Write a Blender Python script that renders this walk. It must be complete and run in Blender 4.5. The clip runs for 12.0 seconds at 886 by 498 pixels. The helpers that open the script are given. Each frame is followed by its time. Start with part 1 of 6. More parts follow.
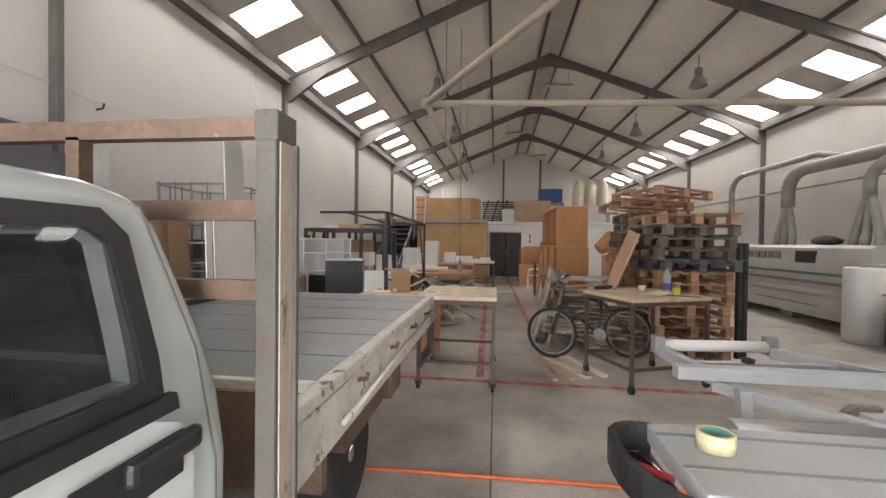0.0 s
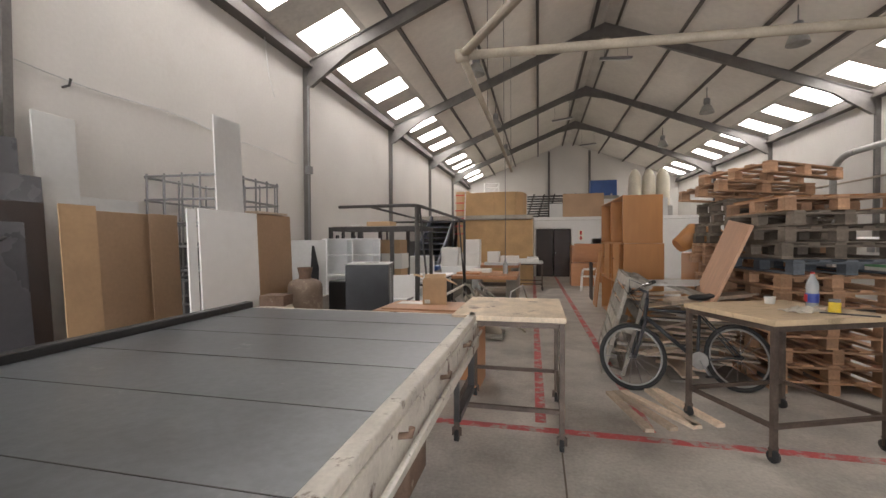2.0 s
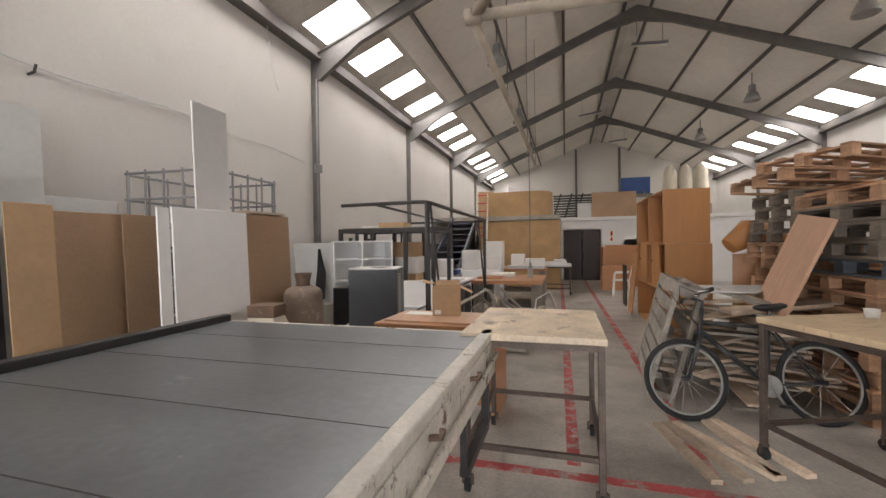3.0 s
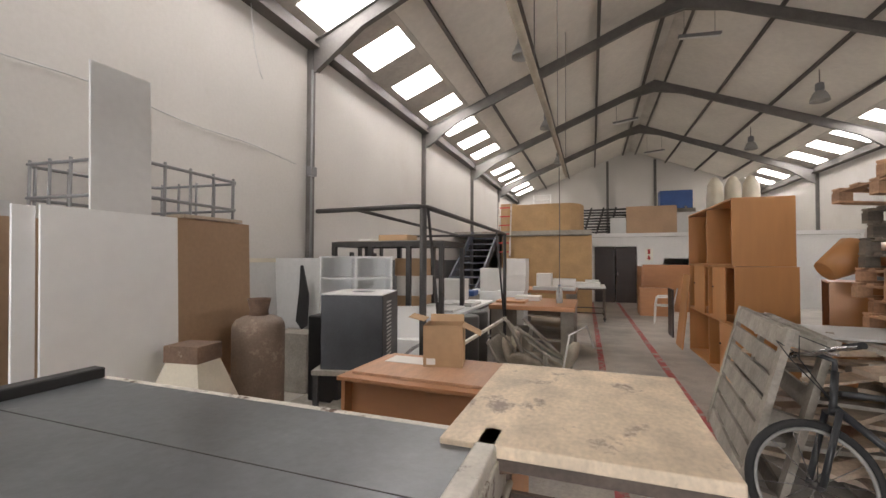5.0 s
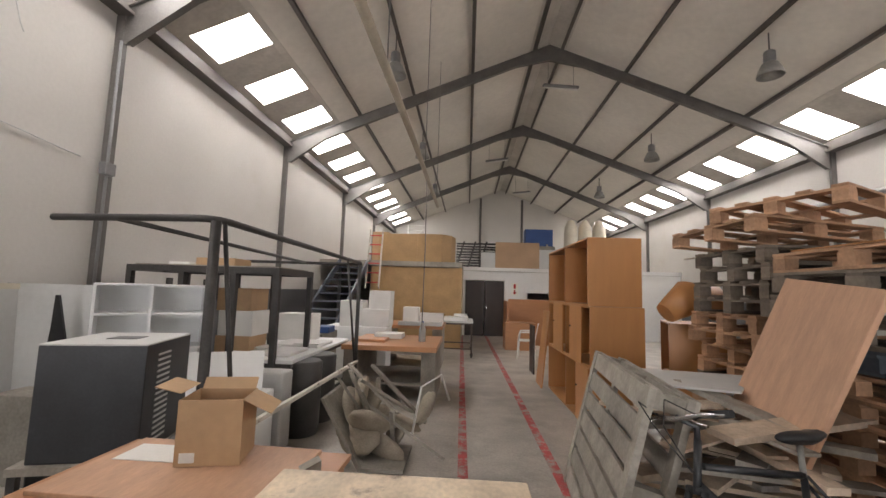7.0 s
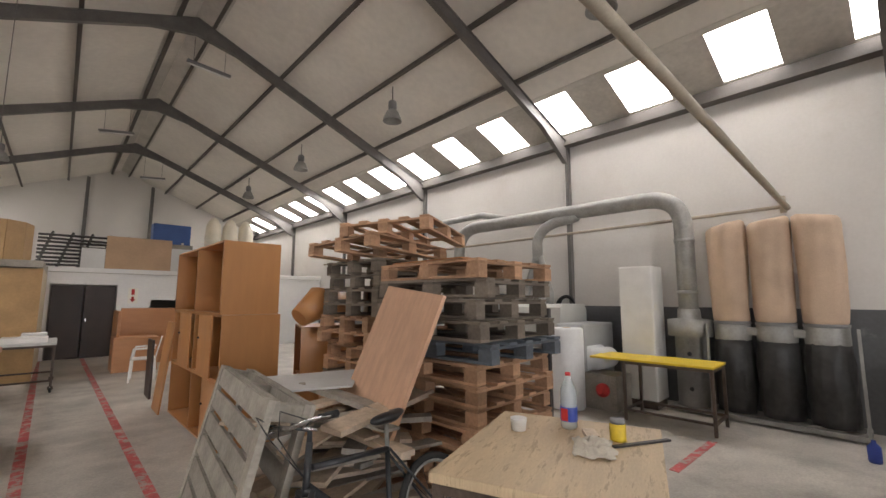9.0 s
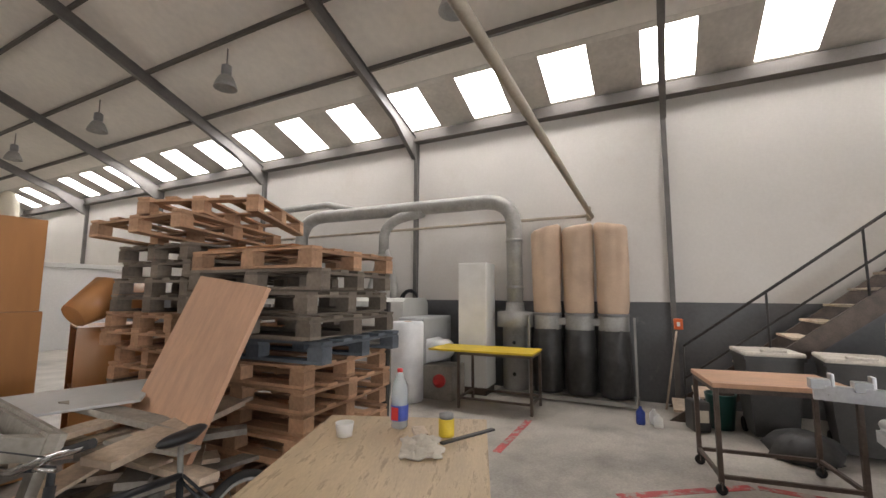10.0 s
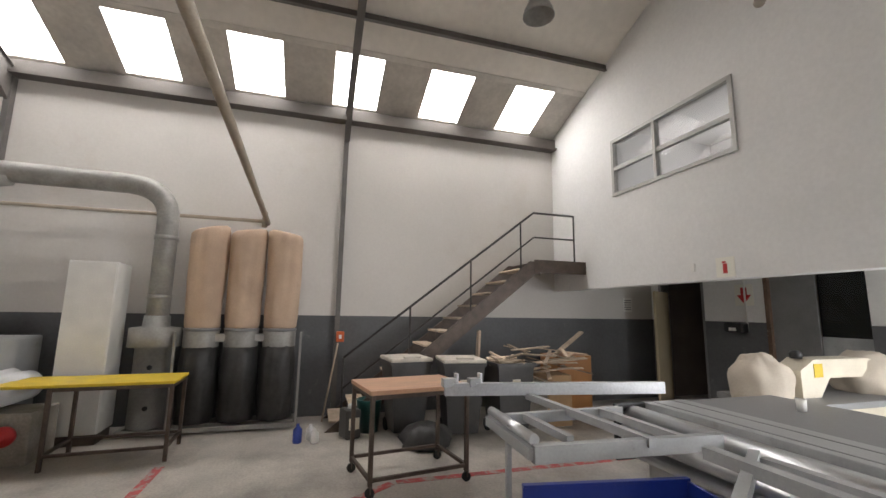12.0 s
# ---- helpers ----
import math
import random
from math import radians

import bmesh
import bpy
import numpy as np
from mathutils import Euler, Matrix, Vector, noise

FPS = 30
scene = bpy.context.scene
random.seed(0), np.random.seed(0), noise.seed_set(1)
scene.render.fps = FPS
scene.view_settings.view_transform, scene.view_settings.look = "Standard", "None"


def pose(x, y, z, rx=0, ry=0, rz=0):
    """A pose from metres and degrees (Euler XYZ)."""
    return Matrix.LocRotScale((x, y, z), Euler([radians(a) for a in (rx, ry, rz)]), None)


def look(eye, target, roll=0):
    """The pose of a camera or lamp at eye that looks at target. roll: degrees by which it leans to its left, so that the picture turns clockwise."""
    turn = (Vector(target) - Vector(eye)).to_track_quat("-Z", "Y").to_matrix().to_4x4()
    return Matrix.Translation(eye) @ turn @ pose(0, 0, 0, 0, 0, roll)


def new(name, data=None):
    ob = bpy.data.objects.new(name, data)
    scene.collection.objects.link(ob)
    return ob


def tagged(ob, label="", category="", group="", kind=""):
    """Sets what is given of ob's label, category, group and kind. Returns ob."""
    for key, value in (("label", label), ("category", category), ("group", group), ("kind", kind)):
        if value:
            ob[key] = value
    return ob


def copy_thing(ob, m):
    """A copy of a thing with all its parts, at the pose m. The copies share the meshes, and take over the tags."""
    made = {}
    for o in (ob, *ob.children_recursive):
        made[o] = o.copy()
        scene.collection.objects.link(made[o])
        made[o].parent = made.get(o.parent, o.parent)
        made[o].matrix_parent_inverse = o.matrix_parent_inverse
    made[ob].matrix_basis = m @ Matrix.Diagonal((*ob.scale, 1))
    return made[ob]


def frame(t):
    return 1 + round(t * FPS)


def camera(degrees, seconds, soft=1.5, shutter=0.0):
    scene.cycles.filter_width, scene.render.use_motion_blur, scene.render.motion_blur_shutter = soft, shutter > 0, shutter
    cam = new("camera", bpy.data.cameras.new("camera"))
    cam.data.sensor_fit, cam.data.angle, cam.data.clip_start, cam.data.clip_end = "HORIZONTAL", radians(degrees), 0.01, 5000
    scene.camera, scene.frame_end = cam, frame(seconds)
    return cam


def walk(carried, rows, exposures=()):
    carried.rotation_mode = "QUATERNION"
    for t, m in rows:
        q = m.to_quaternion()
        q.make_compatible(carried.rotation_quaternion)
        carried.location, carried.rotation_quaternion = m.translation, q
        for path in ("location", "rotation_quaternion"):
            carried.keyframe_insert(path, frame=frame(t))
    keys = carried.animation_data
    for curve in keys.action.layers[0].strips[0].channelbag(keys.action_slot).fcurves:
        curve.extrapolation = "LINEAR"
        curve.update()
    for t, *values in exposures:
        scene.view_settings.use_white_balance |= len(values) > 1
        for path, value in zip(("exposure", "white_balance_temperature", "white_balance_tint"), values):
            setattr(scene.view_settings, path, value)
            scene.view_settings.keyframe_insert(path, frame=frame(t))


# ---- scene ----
cam = camera(93.5, 12.0)
PATH = [
    (0, (0.456, 0.184, 1.522), (0.206, 2.168, 1.49), 0.7),
    (0.5, (0.387, 0.483, 1.516), (0.095, 2.461, 1.478), 0.5),
    (1, (0.389, 0.763, 1.523), (0.032, 2.731, 1.484), 0.1),
    (1.5, (0.353, 1.053, 1.513), (-0.05, 3.011, 1.473), -0.1),
    (2, (0.281, 1.353, 1.521), (-0.165, 3.302, 1.483), -0.3),
    (2.5, (0.268, 1.662, 1.516), (-0.239, 3.596, 1.486), -0.6),
    (3, (0.258, 1.983, 1.501), (-0.305, 3.902, 1.479), -0.8),
    (5, (0.107, 3.147, 1.536), (-0.567, 5.03, 1.586), 0.2),
    (5.5, (0.095, 3.365, 1.563), (-0.53, 5.263, 1.646), 0.8),
    (6, (0.159, 3.601, 1.573), (-0.371, 5.525, 1.7), 1.4),
    (6.5, (0.226, 3.809, 1.586), (-0.134, 5.77, 1.752), 1.9),
    (6.7, (0.238, 3.891, 1.587), (-0.032, 5.864, 1.772), 2.0),
    (8.3, (0.345, 4.038, 1.653), (1.199, 5.827, 1.922), -0.2),
    (8.5, (0.343, 4.041, 1.651), (1.389, 5.726, 1.904), 0.1),
    (9, (0.393, 4.025, 1.645), (1.732, 5.491, 1.883), 0.1),
    (9.5, (0.474, 4.043, 1.637), (2.06, 5.241, 1.861), 0.1),
    (10, (0.608, 4.096, 1.63), (2.379, 5.0, 1.846), 0.2),
    (10.5, (0.766, 4.144, 1.619), (2.668, 4.72, 1.843), 0.3),
    (11, (0.875, 4.193, 1.612), (2.85, 4.402, 1.851), 0.3),
    (11.5, (0.955, 4.25, 1.623), (2.929, 4.065, 1.885), 0.6),
    (12, (0.981, 4.244, 1.615), (2.874, 3.669, 1.911), 0.9),
]
walk(cam, [(t, look(eye, target, roll)) for t, eye, target, roll in PATH], exposures=((0, 0.14, 6650, 14), (1.5, 0.15, 6700, 15), (5, 0.27, 6700, 15), (9.5, 0.25, 6650, 14), (12, 0.12, 6550, 13)))

# ---- light and exposure ----
world = bpy.data.worlds.new("sky")
world.use_nodes = True
scene.world = world
sky = world.node_tree.nodes.new("ShaderNodeTexSky")
sky.sky_type, sky.sun_disc, sky.sun_elevation, sky.sun_rotation = "NISHITA", False, radians(55), radians(40)
world.node_tree.nodes["Background"].inputs[1].default_value = 0.1
world.node_tree.links.new(sky.outputs[0], world.node_tree.nodes["Background"].inputs[0])
sun = new("sun", bpy.data.lights.new("sun", "SUN"))
sun.data.energy, sun.data.angle, sun.data.color = 1.2, radians(10), (1, 0.96, 0.9)
sun.matrix_world = look((10, -8, 20), (0, 0, 0))
SKYLIGHT = 11.6
# added fill lamp in an invented back opening, brightens the upper office panes
pane_light = new("office_fill", bpy.data.lights.new("office_fill", "AREA"))
pane_light.data.shape, pane_light.data.size, pane_light.data.size_y, pane_light.data.energy = "RECTANGLE", 1.9, 1.1, 32
pane_light.matrix_world = look((5.3, -3.05, 3.9), (5.3, 0, 3.9))
# daylight through the open vehicle entrance
gate = new("entrance_daylight", bpy.data.lights.new("entrance_daylight", "AREA"))
gate.data.shape, gate.data.size, gate.data.size_y, gate.data.energy = "RECTANGLE", 4.4, 2.1, 540
gate.data.color = (0.94, 0.97, 1.0)
gate.matrix_world = look((-0.9, -2.42, 1.15), (-0.9, 5, 1.15))


# ---- materials ----
def mat(name, color, rough=0.6, metal=0.0, vary=0.12, scale=3.0, grain=60.0, bump=0.15, stretch=(1, 1, 1), color2=None, spot=None, spot_amt=0.5, spot_scale=2.0, rand=0.0, coat=0.0):
    """A painted, wooden, stone or metal surface: broad stains, fine grain, optional second colour in patches and per-piece tint."""
    m = bpy.data.materials.new(name)
    m.use_nodes = True
    nt = m.node_tree
    N, L = nt.nodes, nt.links
    bsdf = N["Principled BSDF"]
    tc = N.new("ShaderNodeTexCoord")
    mp = N.new("ShaderNodeMapping")
    mp.inputs["Scale"].default_value = stretch
    L.new(tc.outputs["Object"], mp.inputs[0])
    big = N.new("ShaderNodeTexNoise")
    big.inputs["Scale"].default_value, big.inputs["Detail"].default_value = scale, 5
    fine = N.new("ShaderNodeTexNoise")
    fine.inputs["Scale"].default_value, fine.inputs["Detail"].default_value = grain, 3
    L.new(mp.outputs[0], big.inputs[0])
    L.new(mp.outputs[0], fine.inputs[0])
    info = N.new("ShaderNodeObjectInfo")
    r1 = N.new("ShaderNodeMapRange")
    r1.inputs[1].default_value, r1.inputs[2].default_value, r1.inputs[3].default_value, r1.inputs[4].default_value = 0.3, 0.7, 1 - vary, 1 + vary
    r2 = N.new("ShaderNodeMapRange")
    r2.inputs[1].default_value, r2.inputs[2].default_value, r2.inputs[3].default_value, r2.inputs[4].default_value = 0.3, 0.7, 1 - vary * 0.5, 1 + vary * 0.5
    r3 = N.new("ShaderNodeMapRange")
    r3.inputs[3].default_value, r3.inputs[4].default_value = 1 - rand, 1 + rand
    L.new(big.outputs[0], r1.inputs[0])
    L.new(fine.outputs[0], r2.inputs[0])
    L.new(info.outputs["Random"], r3.inputs[0])
    mul = N.new("ShaderNodeMath")
    mul.operation = "MULTIPLY"
    L.new(r1.outputs[0], mul.inputs[0])
    L.new(r2.outputs[0], mul.inputs[1])
    mul2 = N.new("ShaderNodeMath")
    mul2.operation = "MULTIPLY"
    L.new(mul.outputs[0], mul2.inputs[0])
    L.new(r3.outputs[0], mul2.inputs[1])
    base = N.new("ShaderNodeMix")
    base.data_type = "RGBA"
    base.inputs["A"].default_value = (*color, 1)
    base.inputs["B"].default_value = (*(spot or color2 or color), 1)
    if spot or color2:
        patch = N.new("ShaderNodeTexNoise")
        patch.inputs["Scale"].default_value, patch.inputs["Detail"].default_value, patch.inputs["Roughness"].default_value = spot_scale, 7, 0.7
        L.new(mp.outputs[0], patch.inputs[0])
        rp = N.new("ShaderNodeMapRange")
        edge = 0.72 - 0.35 * spot_amt
        rp.inputs[1].default_value, rp.inputs[2].default_value = edge, edge + (0.08 if spot else 0.3)
        L.new(patch.outputs[0], rp.inputs[0])
        L.new(rp.outputs[0], base.inputs["Factor"])
    else:
        base.inputs["Factor"].default_value = 0
    sc = N.new("ShaderNodeVectorMath")
    sc.operation = "SCALE"
    L.new(base.outputs["Result"], sc.inputs[0])
    L.new(mul2.outputs[0], sc.inputs["Scale"])
    L.new(sc.outputs[0], bsdf.inputs["Base Color"])
    rr = N.new("ShaderNodeMapRange")
    rr.inputs[3].default_value, rr.inputs[4].default_value = max(0.03, rough - 0.12), min(1, rough + 0.12)
    L.new(big.outputs[0], rr.inputs[0])
    L.new(rr.outputs[0], bsdf.inputs["Roughness"])
    bsdf.inputs["Metallic"].default_value = metal
    if coat:
        bsdf.inputs["Coat Weight"].default_value, bsdf.inputs["Coat Roughness"].default_value = coat, 0.08
    if bump:
        b = N.new("ShaderNodeBump")
        b.inputs["Strength"].default_value, b.inputs["Distance"].default_value = bump, 0.004
        L.new(fine.outputs[0], b.inputs["Height"])
        L.new(b.outputs[0], bsdf.inputs["Normal"])
    return m


def glass_mat(name, color, rough=0.03, alpha=0.45):
    m = bpy.data.materials.new(name)
    m.use_nodes = True
    b = m.node_tree.nodes["Principled BSDF"]
    b.inputs["Base Color"].default_value, b.inputs["Roughness"].default_value = (*color, 1), rough
    b.inputs["Alpha"].default_value = alpha
    return m


def skylight_mat():
    """Milky roof sheeting with daylight coming through."""
    m = bpy.data.materials.new("skylight_sheet")
    m.use_nodes = True
    N, L = m.node_tree.nodes, m.node_tree.links
    b = N["Principled BSDF"]
    b.inputs["Base Color"].default_value, b.inputs["Roughness"].default_value = (0.8, 0.8, 0.78, 1), 0.5
    b.inputs["Emission Color"].default_value, b.inputs["Emission Strength"].default_value = (1.0, 0.985, 0.96, 1), SKYLIGHT
    return m


M_WALL = mat("wall_paint", (0.635, 0.61, 0.575), 0.8, vary=0.045, scale=0.8, grain=25, bump=0.2, color2=(0.56, 0.52, 0.47), spot_amt=0.45, spot_scale=0.6)
M_WALLF = mat("white_paint", (0.74, 0.735, 0.72), 0.75, vary=0.06, scale=0.6, grain=25, bump=0.2)
M_DADO = mat("dado_paint", (0.105, 0.108, 0.112), 0.55, vary=0.15, scale=1.5, grain=20, spot=(0.17, 0.17, 0.17), spot_amt=0.25, spot_scale=2)
M_FLOOR = mat("concrete", (0.43, 0.40, 0.355), 0.45, vary=0.24, scale=1.6, grain=40, bump=0.15, color2=(0.23, 0.21, 0.185), spot_amt=0.74, spot_scale=1.1)
M_LINE = mat("red_floor_paint", (0.47, 0.085, 0.085), 0.6, vary=0.25, scale=4, spot=(0.38, 0.31, 0.27), spot_amt=0.66, spot_scale=7)
M_ORANGE = mat("orange_rubber", (0.62, 0.12, 0.03), 0.5, vary=0.15)
M_ROOF = mat("roof_lining", (0.76, 0.725, 0.665), 0.7, vary=0.08, scale=0.6, grain=8, bump=0.2, color2=(0.66, 0.62, 0.56), spot_amt=0.45, spot_scale=0.7)
M_ROOFR = mat("roof_flashing", (0.6, 0.57, 0.52), 0.7, vary=0.12, scale=1.5, grain=15)
M_ROOFG = mat("roof_sheet_grey", (0.53, 0.50, 0.455), 0.7, vary=0.15, scale=2, grain=15)
M_STEEL = mat("frame_paint", (0.135, 0.126, 0.117), 0.5, vary=0.2, scale=3, grain=40)
M_BEAM = mat("eave_beam_paint", (0.10, 0.088, 0.078), 0.6, vary=0.2, scale=2)
M_SKY = skylight_mat()
M_PIPE = mat("dusty_pipe", (0.36, 0.31, 0.24), 0.6, vary=0.15, scale=5)
M_GALV = mat("galvanised_steel", (0.34, 0.335, 0.315), 0.58, metal=0.4, vary=0.15, scale=5, grain=30, color2=(0.4, 0.38, 0.34), spot_amt=0.5, spot_scale=4)
M_BLACKSTEEL = mat("dark_steel", (0.05, 0.047, 0.045), 0.5, metal=0.3, vary=0.3, scale=6, spot=(0.12, 0.07, 0.045), spot_amt=0.15, spot_scale=9)
M_BROWNSTEEL = mat("worn_steel", (0.10, 0.075, 0.06), 0.55, metal=0.3, vary=0.3, scale=8)
M_TRUCK = mat("truck_paint", (0.62, 0.655, 0.64), 0.22, vary=0.05, scale=2, grain=8, bump=0.0, coat=0.7)
M_TRIM = mat("black_plastic", (0.018, 0.018, 0.019), 0.45, vary=0.2, scale=8)
M_RUBBER = mat("tyre_rubber", (0.02, 0.02, 0.02), 0.75, vary=0.2, scale=10)
M_GLASS = glass_mat("tinted_glass", (0.02, 0.024, 0.024), 0.02, 0.5)
M_WINGLASS = glass_mat("window_glass", (0.5, 0.52, 0.53), 0.02, 0.2)
M_BED = mat("deck_plate", (0.115, 0.125, 0.132), 0.34, metal=0.15, vary=0.2, scale=2.5, grain=30, spot=(0.2, 0.2, 0.195), spot_amt=0.22, spot_scale=5)
M_RUSTWHITE = mat("chipped_white_paint", (0.60, 0.565, 0.50), 0.6, vary=0.15, scale=6, spot=(0.10, 0.05, 0.03), spot_amt=0.42, spot_scale=9)
M_RUST = mat("rusty_steel", (0.15, 0.095, 0.065), 0.75, vary=0.3, scale=6, spot=(0.33, 0.27, 0.21), spot_amt=0.3, spot_scale=7)
M_POSTFACE = mat("rust_bled_cream_paint", (0.40, 0.345, 0.275), 0.65, vary=0.2, scale=4, grain=40, stretch=(1, 1, 0.4), spot=(0.13, 0.06, 0.03), spot_amt=0.4, spot_scale=11)
M_GREYPOST = mat("worn_grey_post", (0.095, 0.085, 0.075), 0.65, vary=0.2, scale=5, spot=(0.12, 0.055, 0.03), spot_amt=0.22, spot_scale=6)
M_PLY = mat("worktop_ply", (0.66, 0.54, 0.40), 0.6, vary=0.22, scale=4, grain=40, stretch=(1.5, 1, 1), spot=(0.30, 0.23, 0.18), spot_amt=0.42, spot_scale=3.2)
M_PLY2 = mat("clean_ply", (0.55, 0.42, 0.27), 0.55, vary=0.12, scale=3, grain=30, stretch=(1, 5, 1), spot=(0.36, 0.27, 0.17), spot_amt=0.5, spot_scale=6)
M_PINKPLY = mat("pink_ply", (0.55, 0.33, 0.21), 0.55, vary=0.12, scale=3, grain=25, stretch=(5, 1, 1))
M_LAM = mat("brown_laminate", (0.46, 0.215, 0.08), 0.38, vary=0.1, scale=2, grain=14, stretch=(1, 1, 0.15), bump=0.04)
# darkened copy of M_LAM: shade inside the cabinets put into the colour
M_LAMDARK = mat("brown_laminate_shaded", (0.33, 0.14, 0.045), 0.45, vary=0.1, scale=2, grain=14, stretch=(1, 1, 0.15))
M_DESK = mat("desk_laminate", (0.45, 0.215, 0.10), 0.42, vary=0.1, scale=2, grain=14, stretch=(0.3, 1, 1))
M_PALLET = mat("pallet_wood", (0.41, 0.24, 0.14), 0.8, vary=0.25, scale=5, grain=45, stretch=(1, 1, 1), bump=0.4, rand=0.28)
M_PALLETG = mat("weathered_pallet_wood", (0.165, 0.135, 0.105), 0.85, vary=0.25, scale=5, grain=45, bump=0.4, rand=0.3)
M_PALLETB = mat("blue_pallet_wood", (0.10, 0.115, 0.13), 0.8, vary=0.25, scale=5, grain=45, bump=0.4, rand=0.2)
M_GREYWOOD = mat("weathered_grey_wood", (0.30, 0.275, 0.235), 0.85, vary=0.2, scale=5, grain=40, bump=0.4, rand=0.15)
M_OFFCUT = mat("offcut_wood", (0.55, 0.44, 0.33), 0.75, vary=0.2, scale=5, grain=40, rand=0.35)
M_MDF = mat("hardboard", (0.41, 0.27, 0.165), 0.65, vary=0.1, scale=1.5, grain=30)
M_GREYBOARD = mat("grey_sheet", (0.56, 0.56, 0.545), 0.55, vary=0.06, scale=2, grain=20)
M_PALEBOARD = mat("pale_panel", (0.7, 0.7, 0.69), 0.5, vary=0.05, scale=2, grain=20)
M_DARKBOARD = mat("charcoal_sheet", (0.075, 0.075, 0.085), 0.3, vary=0.12, scale=2, grain=20)
M_WHITEBOARD = mat("white_melamine", (0.88, 0.885, 0.875), 0.4, vary=0.03, scale=2, grain=10, bump=0.02)
M_CREAM = mat("cream_enamel", (0.66, 0.60, 0.48), 0.45, vary=0.08, scale=3)
M_CYL = mat("rusty_cylinder", (0.22, 0.165, 0.125), 0.75, vary=0.2, scale=4, spot=(0.33, 0.27, 0.21), spot_amt=0.5, spot_scale=4)
M_CARD = mat("cardboard", (0.47, 0.31, 0.175), 0.8, vary=0.08, scale=4, grain=25)
M_BLACKBOX = mat("black_cabinet_paint", (0.022, 0.024, 0.028), 0.4, vary=0.3, scale=5, spot=(0.06, 0.06, 0.06), spot_amt=0.15, spot_scale=6)
M_BAG = mat("filter_cloth", (0.52, 0.385, 0.28), 0.9, vary=0.12, scale=3, grain=80, bump=0.3)
M_BLACKBAG = mat("black_plastic_bag", (0.035, 0.034, 0.033), 0.5, vary=0.3, scale=8, grain=18, bump=0.9)
M_MACH = mat("machine_enamel", (0.46, 0.46, 0.43), 0.42, vary=0.07, scale=3)
M_MACHDK = mat("machine_grey", (0.2, 0.2, 0.2), 0.45, vary=0.12, scale=3)
M_GREEN = mat("green_paint", (0.06, 0.2, 0.09), 0.5)
M_YELLOW = mat("yellow_sheet", (0.62, 0.44, 0.03), 0.55, vary=0.12, scale=6)
M_BLUE = mat("blue_plastic", (0.012, 0.035, 0.26), 0.35, vary=0.08, scale=2)
M_BLUEP = mat("blue_paint", (0.03, 0.08, 0.24), 0.5, vary=0.1)
M_BLUEST = mat("stair_blue_grey", (0.085, 0.095, 0.125), 0.55, vary=0.2, scale=4)
M_ALU = mat("aluminium", (0.66, 0.67, 0.68), 0.33, metal=0.8, vary=0.08, scale=6, grain=80, stretch=(1, 8, 8), bump=0.05)
M_WHITEMET = mat("pale_grey_enamel", (0.36, 0.37, 0.37), 0.4, vary=0.1, scale=4, spot=(0.3, 0.3, 0.29), spot_amt=0.3, spot_scale=5)
M_BIN = mat("bin_plastic", (0.055, 0.053, 0.05), 0.5, vary=0.2, scale=5)
M_BINLID = mat("dusty_bin_lid", (0.6, 0.55, 0.48), 0.75, vary=0.2, scale=6)
M_WHITEPL = mat("white_plastic", (0.72, 0.71, 0.68), 0.45, vary=0.06, scale=4)
M_WRAP = mat("bubble_wrap", (0.72, 0.73, 0.74), 0.35, vary=0.06, scale=8, grain=70, bump=0.5)
M_CLOTH = mat("dust_cover", (0.50, 0.44, 0.36), 0.95, vary=0.1, scale=4, grain=90, bump=0.3)
M_UPH = mat("stained_upholstery", (0.33, 0.285, 0.225), 0.95, vary=0.25, scale=4, grain=70, bump=0.3)
M_RED = mat("red_paint", (0.5, 0.03, 0.03), 0.5)
M_SIGN = mat("sign_white", (0.78, 0.76, 0.68), 0.5, vary=0.04)
M_CHROME = mat("bright_metal", (0.6, 0.6, 0.6), 0.18, metal=1.0, vary=0.05, scale=10)
M_DOORW = mat("beige_door", (0.46, 0.38, 0.25), 0.55, vary=0.08, scale=3)
M_DARKDOOR = mat("dark_brown_door", (0.035, 0.022, 0.018), 0.45, vary=0.2, scale=3)
M_TAPE = mat("clear_tape_roll", (0.62, 0.56, 0.33), 0.25, vary=0.06, scale=9)
M_BIKE = mat("bike_paint", (0.025, 0.027, 0.03), 0.35, vary=0.2, scale=9)
M_PAPER = mat("paper_white", (0.78, 0.77, 0.73), 0.8, vary=0.05)
M_CLEARPL = glass_mat("clear_plastic", (0.55, 0.6, 0.62), 0.1, 0.45)
# back room's lack of light put into its wall colour; also the dark floor joint
M_DARKROOM = mat("room_shade_and_joint", (0.16, 0.13, 0.11), 0.85, vary=0.15, scale=2)
M_OSB = mat("golden_board", (0.44, 0.275, 0.125), 0.6, vary=0.12, scale=3, grain=30, bump=0.1)
M_INK = mat("printed_blue", (0.03, 0.06, 0.3), 0.45)


# ---- mesh helpers ----
def box(bm, x0, x1, y0, y1, z0, z1, m=None):
    vs = [bm.verts.new(Vector(c)) for c in ((x0, y0, z0), (x1, y0, z0), (x1, y1, z0), (x0, y1, z0), (x0, y0, z1), (x1, y0, z1), (x1, y1, z1), (x0, y1, z1))]
    if m is not None:
        for v in vs:
            v.co = m @ v.co
    for f in ((0, 3, 2, 1), (4, 5, 6, 7), (0, 1, 5, 4), (1, 2, 6, 5), (2, 3, 7, 6), (3, 0, 4, 7)):
        bm.faces.new([vs[i] for i in f])
    return vs


